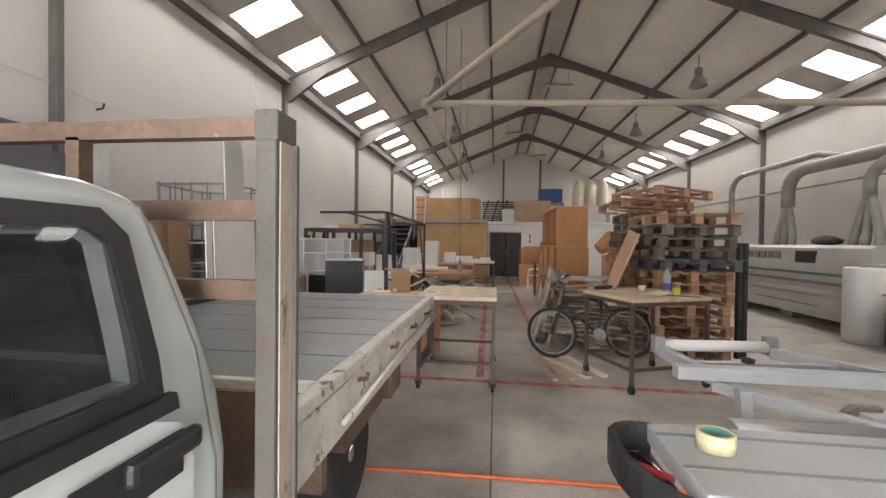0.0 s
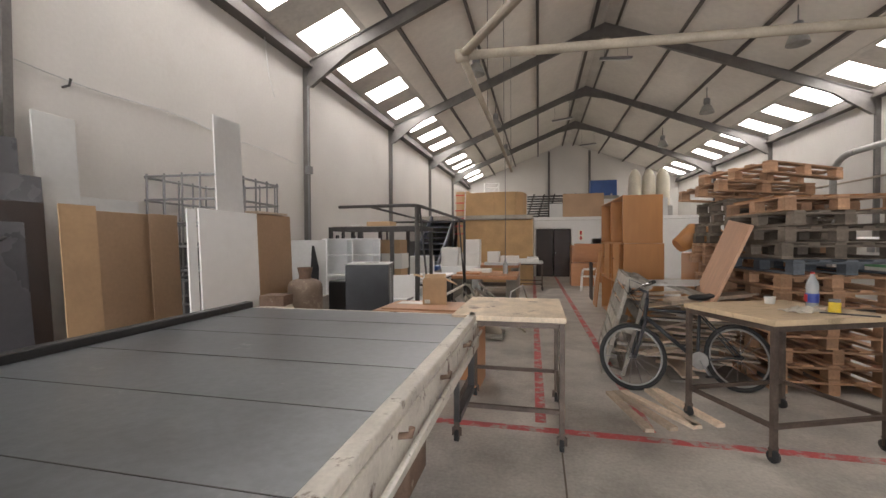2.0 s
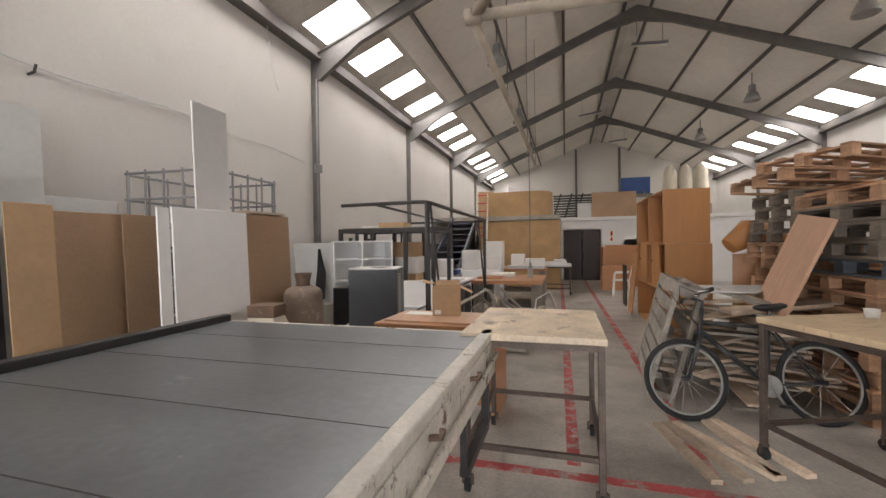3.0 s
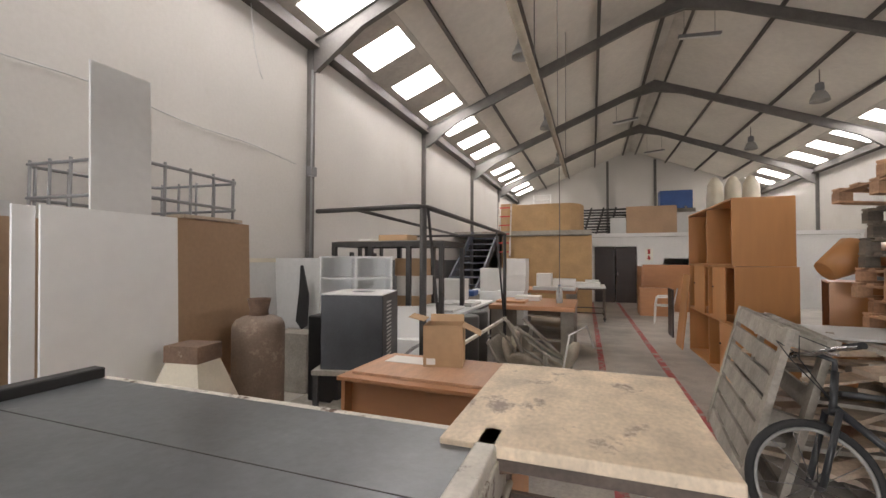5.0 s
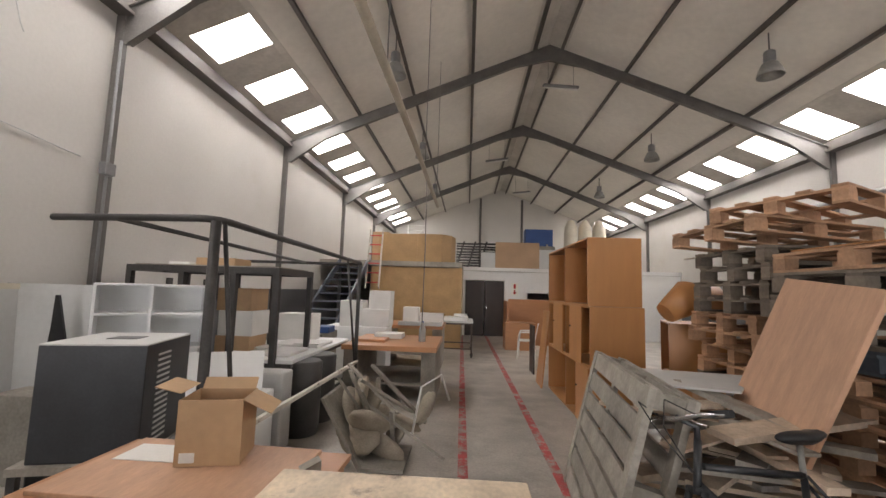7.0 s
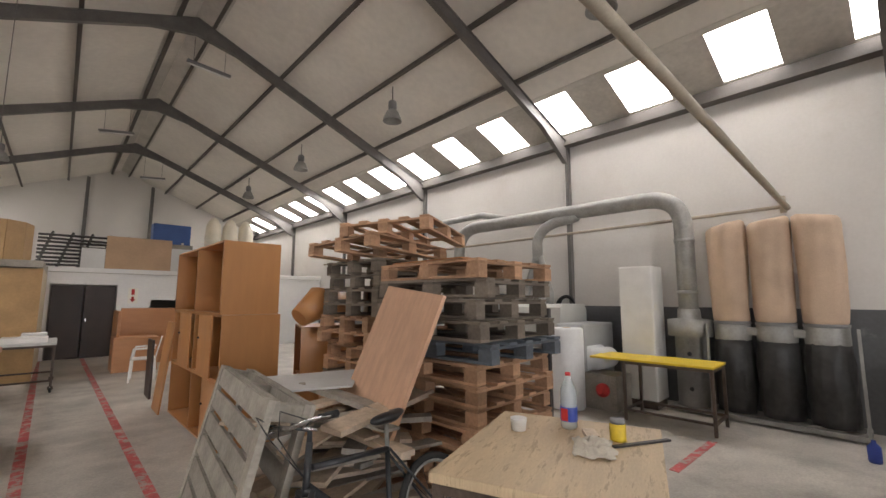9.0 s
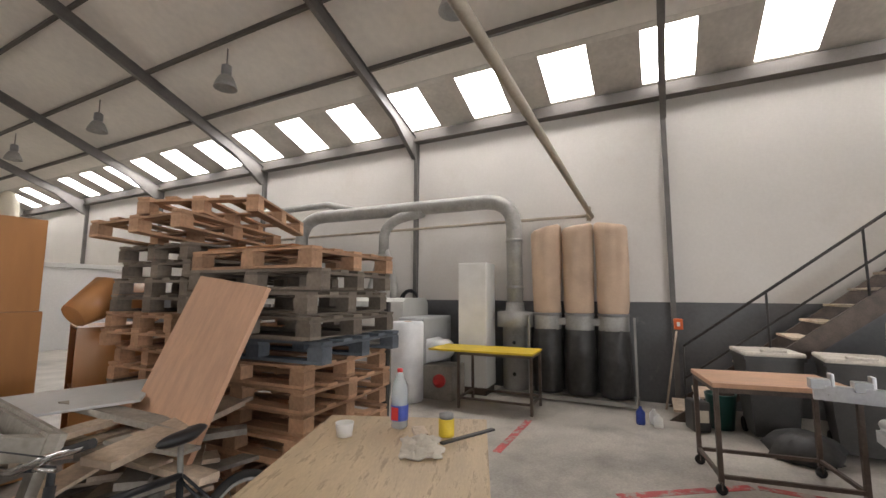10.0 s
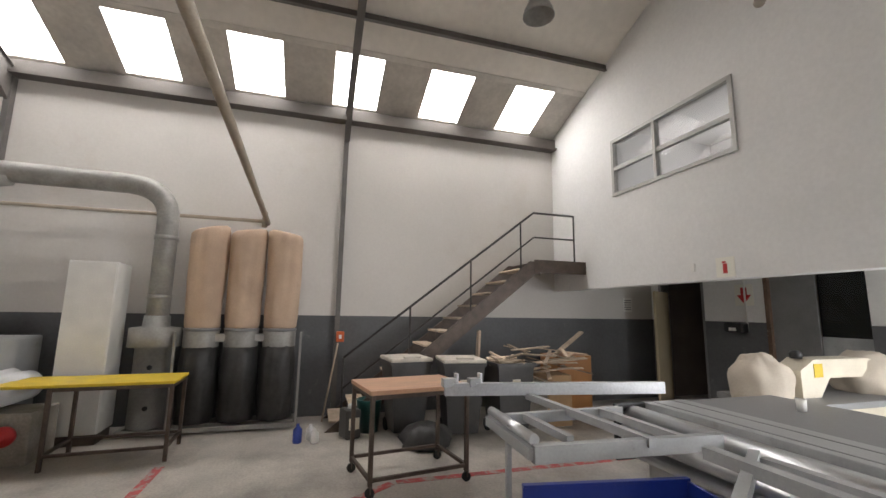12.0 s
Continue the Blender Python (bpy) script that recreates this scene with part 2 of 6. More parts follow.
def bx(*a, m=None, bevel=0.0, seg=2):
    bm = bmesh.new()
    box(bm, *a, m=m)
    if bevel:
        bmesh.ops.bevel(bm, geom=bm.edges[:], offset=bevel, segments=seg, profile=0.5, affect="EDGES")
    return bm


def bar(bm, p, q, w, h=None, n=4, up=(0, 0, 1)):
    """A straight bar between two points: n=4 rectangular, more sides round."""
    p, q = Vector(p), Vector(q)
    d = (q - p).normalized()
    u = Vector(up)
    if abs(d.dot(u)) > 0.95:
        u = Vector((1, 0, 0))
    s = d.cross(u).normalized()
    u = s.cross(d).normalized()
    h = w if h is None else h
    if n == 4:
        offs = [(-w / 2, -h / 2), (w / 2, -h / 2), (w / 2, h / 2), (-w / 2, h / 2)]
    else:
        offs = [(w / 2 * math.cos(2 * math.pi * i / n), h / 2 * math.sin(2 * math.pi * i / n)) for i in range(n)]
    a = [bm.verts.new(p + s * x + u * y) for x, y in offs]
    b = [bm.verts.new(q + s * x + u * y) for x, y in offs]
    k = len(offs)
    for i in range(k):
        f = bm.faces.new((a[i], a[(i + 1) % k], b[(i + 1) % k], b[i]))
        f.smooth = n > 4
    bm.faces.new(a[::-1])
    bm.faces.new(b)


def bars(items, n=4):
    bm = bmesh.new()
    for it in items:
        bar(bm, *it, n=n)
    return bm


def tube(bm, pts, r, n=10):
    """A round tube through points, with rounded joints shared between its stretches."""
    pts = [Vector(p) for p in pts]
    rings = []
    u = None
    for i, p in enumerate(pts):
        d = (pts[min(i + 1, len(pts) - 1)] - pts[max(i - 1, 0)]).normalized()
        if u is None:
            u = Vector((0, 0, 1)) if abs(d.z) < 0.9 else Vector((1, 0, 0))
        s = d.cross(u).normalized()
        u = s.cross(d).normalized()
        rr = r[i] if isinstance(r, (list, tuple)) else r
        rings.append([bm.verts.new(p + s * rr * math.cos(2 * math.pi * k / n) + u * rr * math.sin(2 * math.pi * k / n)) for k in range(n)])
    for a, b in zip(rings, rings[1:]):
        for k in range(n):
            bm.faces.new((a[k], a[(k + 1) % n], b[(k + 1) % n], b[k])).smooth = True
    bm.faces.new(rings[0][::-1])
    bm.faces.new(rings[-1])


def bend(p, c, q, steps=6):
    """Points of a smooth bend from p to q round the corner c."""
    p, c, q = Vector(p), Vector(c), Vector(q)
    return [(1 - t) ** 2 * p + 2 * t * (1 - t) * c + t * t * q for t in [i / steps for i in range(steps + 1)]]


def tb(pts, r, n=10):
    bm = bmesh.new()
    tube(bm, pts, r, n)
    return bm


def lathe(profile, n=20, m=None, wob=0.0, seed=0):
    """A turned body from (radius, height) pairs round z."""
    bm = bmesh.new()
    rng = random.Random(seed)
    rings = []
    for r, z in profile:
        rings.append([bm.verts.new((r * (1 + wob * (rng.random() - 0.5)) * math.cos(2 * math.pi * k / n), r * (1 + wob * (rng.random() - 0.5)) * math.sin(2 * math.pi * k / n), z)) for k in range(n)])
    for a, b in zip(rings, rings[1:]):
        for k in range(n):
            bm.faces.new((a[k], a[(k + 1) % n], b[(k + 1) % n], b[k])).smooth = True
    bm.faces.new(rings[0][::-1])
    bm.faces.new(rings[-1])
    if m is not None:
        bm.transform(m)
    return bm


def prism(outline, x0, x1, axis="x"):
    """A flat outline of (a, b) pairs, drawn out along an axis."""
    bm = bmesh.new()
    def at(a, b, c):
        return {"x": (c, a, b), "y": (a, c, b), "z": (a, b, c)}[axis]
    lo = [bm.verts.new(at(a, b, x0)) for a, b in outline]
    hi = [bm.verts.new(at(a, b, x1)) for a, b in outline]
    k = len(outline)
    for i in range(k):
        bm.faces.new((lo[i], lo[(i + 1) % k], hi[(i + 1) % k], hi[i]))
    bm.faces.new(lo[::-1])
    bm.faces.new(hi)
    bmesh.ops.recalc_face_normals(bm, faces=bm.faces[:])
    return bm


def part(name, bm, material, parent, label=""):
    me = bpy.data.meshes.new(name)
    bm.to_mesh(me)
    bm.free()
    me.materials.append(material)
    ob = new(name, me)
    ob.parent = parent
    if label:
        tagged(ob, label)
    return ob


def piece(name, me, parent, m):
    """One more piece on a shared mesh."""
    ob = new(name, me)
    ob.parent = parent
    ob.matrix_basis = m
    return ob


def mesh_of(bm, material, name="piece"):
    me = bpy.data.meshes.new(name)
    bm.to_mesh(me)
    bm.free()
    me.materials.append(material)
    return me


def thing(name, m, label, category, group="", kind=""):
    ob = new(name)
    ob.empty_display_size = 0.1
    ob.matrix_world = m
    return tagged(ob, label, category, group, kind)


def solo(name, bm, material, label, category, group="", kind="", m=None):
    """A thing of one single mesh."""
    ob = part(name, bm, material, None)
    if m is not None:
        ob.matrix_world = m
    return tagged(ob, label, category, group, kind)


# ---- the hall ----
XL, XR, XM = -4.0, 7.95, 1.98
Y0, YL, Y1 = -0.1, -2.35, 27.2
EAVE, RIDGE = 5.0, 7.35
FRAMES = [3.88 + 4.56 * i for i in range(5)]
DADO = 1.52


def roof_z(x):
    return RIDGE - (RIDGE - EAVE) * abs(x - XM) / (XR - XM)


def structure(name, bm, material, label, category="structure"):
    return solo(name, bm, material, label, category, kind="structure")


structure("floor", bx(XL - 0.2, XR + 0.2, -4.6, Y1 + 0.2, -0.15, 0), M_FLOOR, "stained grey concrete workshop floor", "floor")
structure("ground", bx(-60, 60, -80, -4.6, -0.2, -0.02), M_FLOOR, "grey concrete yard outside", "ground")
structure("wall_west", bx(XL - 0.2, XL, -2.55, Y1 + 0.2, 0, 5.6), M_WALL, "off-white painted masonry wall", "wall")
structure("wall_east", bx(XR, XR + 0.2, -2.55, Y1 + 0.2, 0, 5.6), M_WALL, "off-white painted masonry wall", "wall")
structure("wall_north", bx(XL, XR, Y1, Y1 + 0.2, 0, RIDGE + 0.3), M_WALL, "off-white painted gable wall", "wall")
structure("dado_west", bx(XL, XL + 0.004, YL, 19.5, 0, DADO), M_DADO, "dark grey painted lower wall band", "dado")
structure("dado_east", bx(XR - 0.004, XR, YL, 19.5, 0, DADO), M_DADO, "dark grey painted lower wall band", "dado")

# front wall of the upper storey with the office window, over a low passage
WX0, WX1, WZ0, WZ1 = 4.2, 6.21, 3.41, 4.31
SOF = 2.02
bm = bmesh.new()
box(bm, XL, WX0, Y0 - 0.2, Y0, SOF, RIDGE + 0.3)
box(bm, WX1, XR, Y0 - 0.2, Y0, SOF, RIDGE + 0.3)
box(bm, WX0, WX1, Y0 - 0.2, Y0, SOF, WZ0)
box(bm, WX0, WX1, Y0 - 0.2, Y0, WZ1, RIDGE + 0.3)
structure("wall_south_upper", bm, M_WALLF, "white painted upper office wall", "wall")
structure("ceiling_passage", bx(XL, XR, YL, Y0 - 0.2, 2.36, 2.5), M_WALLF, "white soffit under the upper office", "ceiling")
DX0, DX1, GX0, GX1 = 6.78, 7.7, 4.43, 5.69
RX0, RX1 = -3.2, 1.4
bm = bmesh.new()
for a, b, lo, hi in ((XL, RX0, 0, 2.36), (RX1, GX0, 0, 2.36), (GX0, GX1, 2.28, 2.36), (GX1, DX0, 0, 2.36), (DX0, DX1, 2.26, 2.36), (DX1, XR, 0, 2.36)):
    box(bm, a, b, YL - 0.2, YL, lo, hi)
structure("wall_south_lower", bm, M_WALLF, "white painted passage wall", "wall")
bm = bmesh.new()
for a, b in ((XL, RX0), (RX1, GX0), (GX1, DX0), (DX1, XR)):
    box(bm, a, b, YL, YL + 0.004, 0, DADO)
structure("dado_south", bm, M_DADO, "dark grey painted lower wall band", "dado")
# box room added behind the doors, its shade painted as dark walls
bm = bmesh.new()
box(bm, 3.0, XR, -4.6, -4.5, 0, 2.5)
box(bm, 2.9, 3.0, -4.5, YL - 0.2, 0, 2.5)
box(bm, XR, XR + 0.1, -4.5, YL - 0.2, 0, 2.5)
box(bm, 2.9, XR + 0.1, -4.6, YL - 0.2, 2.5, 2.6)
structure("wall_back_room", bm, M_DARKROOM, "walls of the room behind, coloured dark for its shade", "wall")
# the office behind the upper window; its back opening is added for the fill lamp
bm = bmesh.new()
for a, b, c, d in ((3.6, 4.3, 2.5, 4.9), (6.3, 6.9, 2.5, 4.9), (4.3, 6.3, 2.5, 3.3), (4.3, 6.3, 4.5, 4.9)):
    box(bm, a, b, -3.1, -3.0, c, d)
box(bm, 3.5, 3.6, -3.1, Y0 - 0.2, 2.5, 4.9)
box(bm, 6.9, 7.0, -3.1, Y0 - 0.2, 2.5, 4.9)
box(bm, 3.5, 7.0, -3.1, Y0 - 0.2, 4.9, 5.0)
structure("wall_office", bm, M_WALLF, "white walls of the upper office with an added, unseen back opening", "wall")


def window_office():
    w = thing("window_1", pose(0, Y0, 0), "grey steel office window with four panes", "window", kind="structure")
    bm = bmesh.new()
    xm, zm = WX1 - 0.86, WZ0 + 0.43
    for a, b, c, d in ((WX0, WX1, WZ0, WZ0 + 0.05), (WX0, WX1, WZ1 - 0.05, WZ1), (WX0, WX0 + 0.05, WZ0 + 0.05, WZ1 - 0.05), (WX1 - 0.05, WX1, WZ0 + 0.05, WZ1 - 0.05), (xm - 0.025, xm + 0.025, WZ0 + 0.05, WZ1 - 0.05)):
        box(bm, a, b, -0.06, 0.025, c, d)
    box(bm, WX0 + 0.05, xm - 0.025, -0.05, 0.018, zm - 0.03, zm + 0.03)
    box(bm, xm + 0.025, WX1 - 0.05, -0.05, 0.018, zm - 0.03, zm + 0.03)
    part("window_frame", bm, M_MACH, w)
    for a, b in ((WX0 + 0.05, xm - 0.025), (xm + 0.025, WX1 - 0.05)):
        for c, d in ((WZ0 + 0.05, zm - 0.03), (zm + 0.03, WZ1 - 0.05)):
            part("pane", bx(a, b, -0.02, -0.014, c, d), M_WINGLASS, w).visible_shadow = False


window_office()

# roof: lining slabs, skylight strips along both eaves
SKY_Y = [0.82 + 1.48 * i for i in range(18)]
bmG, bmR = bmesh.new(), bmesh.new()


def slope_slab(bm, s, xa, xb, ya, yb, dz=0.0, th=0.06):
    """A piece of roof slope; xa, xb measured from the wall inwards, s the side."""
    wall = XR if s > 0 else XL
    x0, x1 = wall - s * xa, wall - s * xb
    vs = [bm.verts.new((x, y, roof_z(x) + dz + t)) for t in (0, th) for x, y in ((x0, ya), (x1, ya), (x1, yb), (x0, yb))]
    for f in ((0, 3, 2, 1), (4, 5, 6, 7), (0, 1, 5, 4), (1, 2, 6, 5), (2, 3, 7, 6), (3, 0, 4, 7)):
        bm.faces.new([vs[i] for i in f])


half = XR - XM
SKA = {1: (0.1, 1.06), -1: (0.22, 1.08)}
for s in (1, -1):
    slope_slab(bmR, s, SKA[s][1], half, Y0 - 0.2, Y1)
    slope_slab(bmG, s, -0.2, SKA[s][0], Y0 - 0.2, Y1)
    edges = [Y0 - 0.2] + [e for y in SKY_Y for e in (y - 0.365, y + 0.365)] + [Y1]
    for a, b in zip(edges[::2], edges[1::2]):
        slope_slab(bmG, s, SKA[s][0], SKA[s][1], a, b)
bmesh.ops.recalc_face_normals(bmR, faces=bmR.faces[:])
bmesh.ops.recalc_face_normals(bmG, faces=bmG.faces[:])
structure("ceiling", bmR, M_ROOF, "dusty off-white insulated roof lining", "ceiling")
structure("ceiling_eaves", bmG, M_ROOFG, "grey roof sheeting between the skylights", "ceiling")
for s, nm in ((1, "skylight_east"), (-1, "skylight_west")):
    sk = thing(nm, pose(0, 0, 0), "milky translucent skylight sheets along the eaves", "skylight", kind="structure")
    for y in SKY_Y:
        bm = bmesh.new()
        slope_slab(bm, s, SKA[s][0], SKA[s][1], y - 0.365, y + 0.365, dz=0.015, th=0.02)
        bmesh.ops.recalc_face_normals(bm, faces=bm.faces[:])
        part("skylight_sheet", bm, M_SKY, sk)
bm = bmesh.new()
for s in (1, -1):
    slope_slab(bm, s, half - 0.4, half, Y0 - 0.1, Y1, dz=-0.012, th=0.008)
    slope_slab(bm, s, SKA[s][1], SKA[s][1] + 0.1, Y0 - 0.1, Y1, dz=-0.012, th=0.008)
bmesh.ops.recalc_face_normals(bm, faces=bm.faces[:])
structure("ceiling_flashing", bm, M_ROOFR, "grey flashing strips at ridge and skylight heads", "ceiling")
# purlins
for s in (1, -1):
    bm = bmesh.new()
    wall = XR if s > 0 else XL
    for xa in (1.68, 2.92, 4.25, 5.66):
        x = wall - s * xa
        z = roof_z(x)
        box(bm, x - 0.02, x + 0.02, Y0, Y1, z - 0.11, z - 0.01)
        box(bm, x - 0.02 - 0.03 * s, x + 0.02 - 0.03 * s, Y0, Y1, z - 0.118, z - 0.11)
    structure("purlins_east" if s > 0 else "purlins_west", bm, M_BEAM, "dark steel purlins under the roof", "purlin")
    bm = bmesh.new()
    x = wall - s * 0.07
    box(bm, min(x - 0.07, x + 0.07), max(x - 0.07, x + 0.07), Y0, Y1, EAVE - 0.2, EAVE - 0.02)
    box(bm, min(wall, wall - s * 0.2), max(wall, wall - s * 0.2), Y0, Y1, EAVE - 0.24, EAVE - 0.2)
    structure("eave_beam_east" if s > 0 else "eave_beam_west", bm, M_BEAM, "dark brown eaves beam on the wall head", "beam")


def portal(i, y):
    fr = thing("roof_frame_%d" % (i + 1), pose(0, y, 0), "dark grey steel portal frame of columns and rafters", "roof frame", kind="structure")
    for s in (1, -1):
        wall = XR if s > 0 else XL
        bm = bmesh.new()
        x0, x1 = sorted((wall, wall - s * 0.1))
        box(bm, x0, x1, -0.036, 0.036, 0, EAVE - 0.25)
        part("column", bm, M_STEEL, fr)
        bm = bmesh.new()
        ze = EAVE - 0.3
        xk = wall - s * 0.95
        xa = XM + s * 0.75
        def zz(x, d):
            return roof_z(x) - d
        out = [(wall - s * 0.02, ze - 0.3), (wall - s * 0.16, ze - 0.3), (xk, zz(xk, 0.42)), (xa, zz(xa, 0.38)), (XM, RIDGE - 0.52), (XM, RIDGE - 0.17), (wall - s * 0.02, zz(wall, 0.17))]
        rb = prism(out, -0.015, 0.015, "y")
        part("rafter_web", rb, M_STEEL, fr)
        bm = bmesh.new()
        for d, w in ((0.17, 0.09),):
            bar(bm, (wall - s * 0.02, 0, zz(wall, d)), (XM, 0, RIDGE - d), w, 0.012)
        pts = [(wall - s * 0.16, ze - 0.3), (xk, zz(xk, 0.42)), (xa, zz(xa, 0.38)), (XM, RIDGE - 0.52)]
        for p, q in zip(pts, pts[1:]):
            bar(bm, (p[0], 0, p[1]), (q[0], 0, q[1]), 0.09, 0.012)
        part("rafter_flange", bm, M_STEEL, fr)


for i, y in enumerate(FRAMES):
    portal(i, y)

# floor markings
structure("floor_line_1", bars([((0.3, 4.9, 0.0015), (0.1, 19.4, 0.0015), 0.09, 0.003)]), M_LINE, "worn red painted floor line", "floor marking")
structure("floor_line_2", bars([((1.14, 4.9, 0.0015), (0.97, 19.4, 0.0015), 0.09, 0.003)]), M_LINE, "worn red painted floor line", "floor marking")
structure("floor_line_3", bx(-1.5, 3.2, 4.72, 4.81, 0, 0.003), M_LINE, "worn red painted floor line", "floor marking")
structure("floor_line_6", bars([((4.45, 4.45, 0.0015), (5.15, 3.45, 0.0015), 0.09, 0.003)]), M_LINE, "worn red painted floor line", "floor marking")
structure("floor_line_4", bx(5.12, 5.21, 0.0, 3.4, 0, 0.003), M_LINE, "worn red painted floor line", "floor marking")
structure("floor_line_5", bx(4.9, 6.15, 5.61, 5.7, 0, 0.003), M_LINE, "worn red painted floor line", "floor marking")
structure("floor_joint", bx(0.44, 0.452, -2.3, 4.5, 0, 0.002), M_DARKROOM, "dark saw-cut joint in the floor", "floor joint")
solo("orange_hose", tb([(-0.9, 2.84, 0.012), (-0.2, 2.86, 0.012), (0.6, 2.87, 0.012), (1.4, 2.88, 0.012), (2.6, 2.9, 0.012)], 0.012, 8), M_ORANGE, "orange hose lying across the concrete floor", "hose")


# ---- services under the roof ----
def high_bay(m):
    l = thing("high_bay_lamp", m, "unlit dusty metal high-bay lamp hanging from the roof", "lamp", group="high bay lamps")
    part("housing", lathe([(0.06, 0.0), (0.085, -0.02), (0.09, -0.16), (0.07, -0.2), (0.075, -0.22)], 16), M_MACHDK, l)
    part("reflector", lathe([(0.08, -0.2), (0.12, -0.23), (0.18, -0.36), (0.2, -0.44), (0.192, -0.44), (0.17, -0.36), (0.07, -0.24)], 20), M_GALV, l)
    part("stem", tb([(0, 0, 0), (0, 0, 0.32)], 0.012, 8), M_STEEL, l)
    return l


lamp = high_bay(pose(5.2, 1.75, 5.75))
for x in (5.2, -1.1):
    for y in (1.75, 6.3, 10.86, 15.35, 19.9):
        if (x, y) != (5.2, 1.75):
            copy_thing(lamp, pose(x, y, 5.75))


def batten(m):
    l = thing("fluorescent_batten", m, "unlit white fluorescent batten under the ridge", "lamp", group="fluorescent battens")
    part("tray", bx(-0.42, 0.42, -0.045, 0.045, 0, 0.05, bevel=0.008), M_MACHDK, l)
    part("tube", tb([(-0.4, 0, -0.03), (0.4, 0, -0.03)], 0.019, 10), M_WHITEPL, l)
    for s in (-1, 1):
        part("hanger", tb([(s * 0.3, 0, 0.05), (s * 0.3, 0, 0.9)], 0.005, 6), M_STEEL, l)
    return l


bat = batten(pose(2.3, 13.3, 6.35, 0, 0, 8))
for x, y in ((1.2, 18.6), (2.7, 23.4)):
    copy_thing(bat, pose(x, y, 6.3, 0, 0, -25))

KN = Vector((-0.345, 4.84, 3.08))
pipe = thing("air_pipe", pose(0, 0, 0), "dusty beige overhead air pipe with three arms", "pipe")
part("cross_arm", tb([KN, (3.0, 4.9, 3.02), (7.82, 5.0, 2.92)], 0.038, 12), M_PIPE, pipe)
part("long_arm", tb([KN, (-0.38, 8.5, 3.26), (-0.42, 12.8, 3.4)], 0.034, 12), M_PIPE, pipe)
part("near_arm", tb([KN, (0.975, 3.4, 3.41), (2.955, 1.24, 3.9)], 0.038, 12), M_PIPE, pipe)
part("collar", tb([KN + Vector((-0.05, 0, 0)), KN + Vector((0.06, 0, 0))], 0.055, 12), M_PIPE, pipe)
for p in ((-0.36, 6.8, 3.18), (-0.39, 9.8, 3.3), (-0.41, 12.3, 3.38), (2.9, 1.3, 3.89)):
    part("hanger_rod", tb([p, (p[0], p[1], roof_z(p[0]))], 0.006, 6), M_STEEL, pipe)
wp = thing("wall_pipe", pose(0, 0, 0), "grey air pipe along the wall with brackets", "pipe")
part("run", tb([(7.84, 4.98, 2.95), (7.84, 19, 2.95)], 0.028, 10), M_PIPE, wp)
part("stub", tb([(7.84, 5.05, 2.86), (7.84, 5.05, 3.1)], 0.04, 10), M_PIPE, wp)
for y in (6.4, 9.6, 12, 15):
    part("bracket", bx(7.84, XR, y - 0.02, y + 0.02, 2.93, 2.97), M_STEEL, wp)
cond = thing("conduit", pose(0, 0, 0), "grey conduit with junction box on the column", "conduit")
part("tube", tb([(-3.87, 8.36, 0.4), (-3.87, 8.36, 4.4)], 0.016, 8), M_MACHDK, cond)
part("junction_box", bx(-3.9, -3.81, 8.28, 8.42, 2.78, 2.92, bevel=0.01), M_MACHDK, cond)
solo("wall_cable", tb([(-3.985, 3.2 + i * 0.26, 3.12 - 0.018 * abs(10 - i) ** 0.5 + 0.02 * math.sin(i * 0.9) - 0.006 * i) for i in range(20)], 0.006, 6), M_GREYBOARD, "thin grey cable sagging along the wall", "cable")
solo("hanging_wire", tb([(-3.93, 7.2, 4.79), (-3.88, 7.22, 4.2), (-3.84, 7.28, 3.9), (-3.82, 7.3, 3.82)], 0.006, 6), M_GREYBOARD, "loose wire end hanging from the eaves", "wire")
solo("pull_cord", tb([(-0.4, 10.2, 1.0), (-0.39, 10.2, 2.2), (-0.4, 10.2, 3.34)], 0.008, 6), M_STEEL, "dark cord hanging from the overhead pipe", "cord")
solo("wall_hook", tb([(XL, 4.35, 2.96), (XL + 0.08, 4.35, 2.97), (XL + 0.1, 4.35, 3.03)], 0.012, 6), M_BLACKSTEEL, "small dark hook fixed to the painted wall", "hook")


# ---- truck ----
def ring(bm, c, R, r, k=10, n=40):
    """A round hoop in the xz plane."""
    rows = [[bm.verts.new((c[0] + (R + r * math.cos(2 * math.pi * j / k)) * math.cos(2 * math.pi * i / n), c[1] + r * math.sin(2 * math.pi * j / k), c[2] + (R + r * math.cos(2 * math.pi * j / k)) * math.sin(2 * math.pi * i / n))) for j in range(k)] for i in range(n)]
    for i in range(n):
        for j in range(k):
            bm.faces.new((rows[i][j], rows[i][(j + 1) % k], rows[(i + 1) % n][(j + 1) % k], rows[(i + 1) % n][j])).smooth = True


def wheel(parent, m):
    tyre = part("wheel", lathe([(0.19, -0.09), (0.29, -0.1), (0.325, -0.07), (0.335, 0), (0.325, 0.07), (0.29, 0.1), (0.19, 0.09)], 28), M_RUBBER, parent, "black rubber tyre")
    tyre.matrix_basis = m
    part("rim", lathe([(0.19, -0.085), (0.2, 0.07), (0.17, 0.05), (0.1, 0.03), (0.06, 0.075), (0.01, 0.08)], 24), M_MACHDK, tyre, "grey steel rim")
    part("hub_cap", lathe([(0.05, 0.06), (0.045, 0.095), (0.01, 0.1)], 14), M_CHROME, tyre)


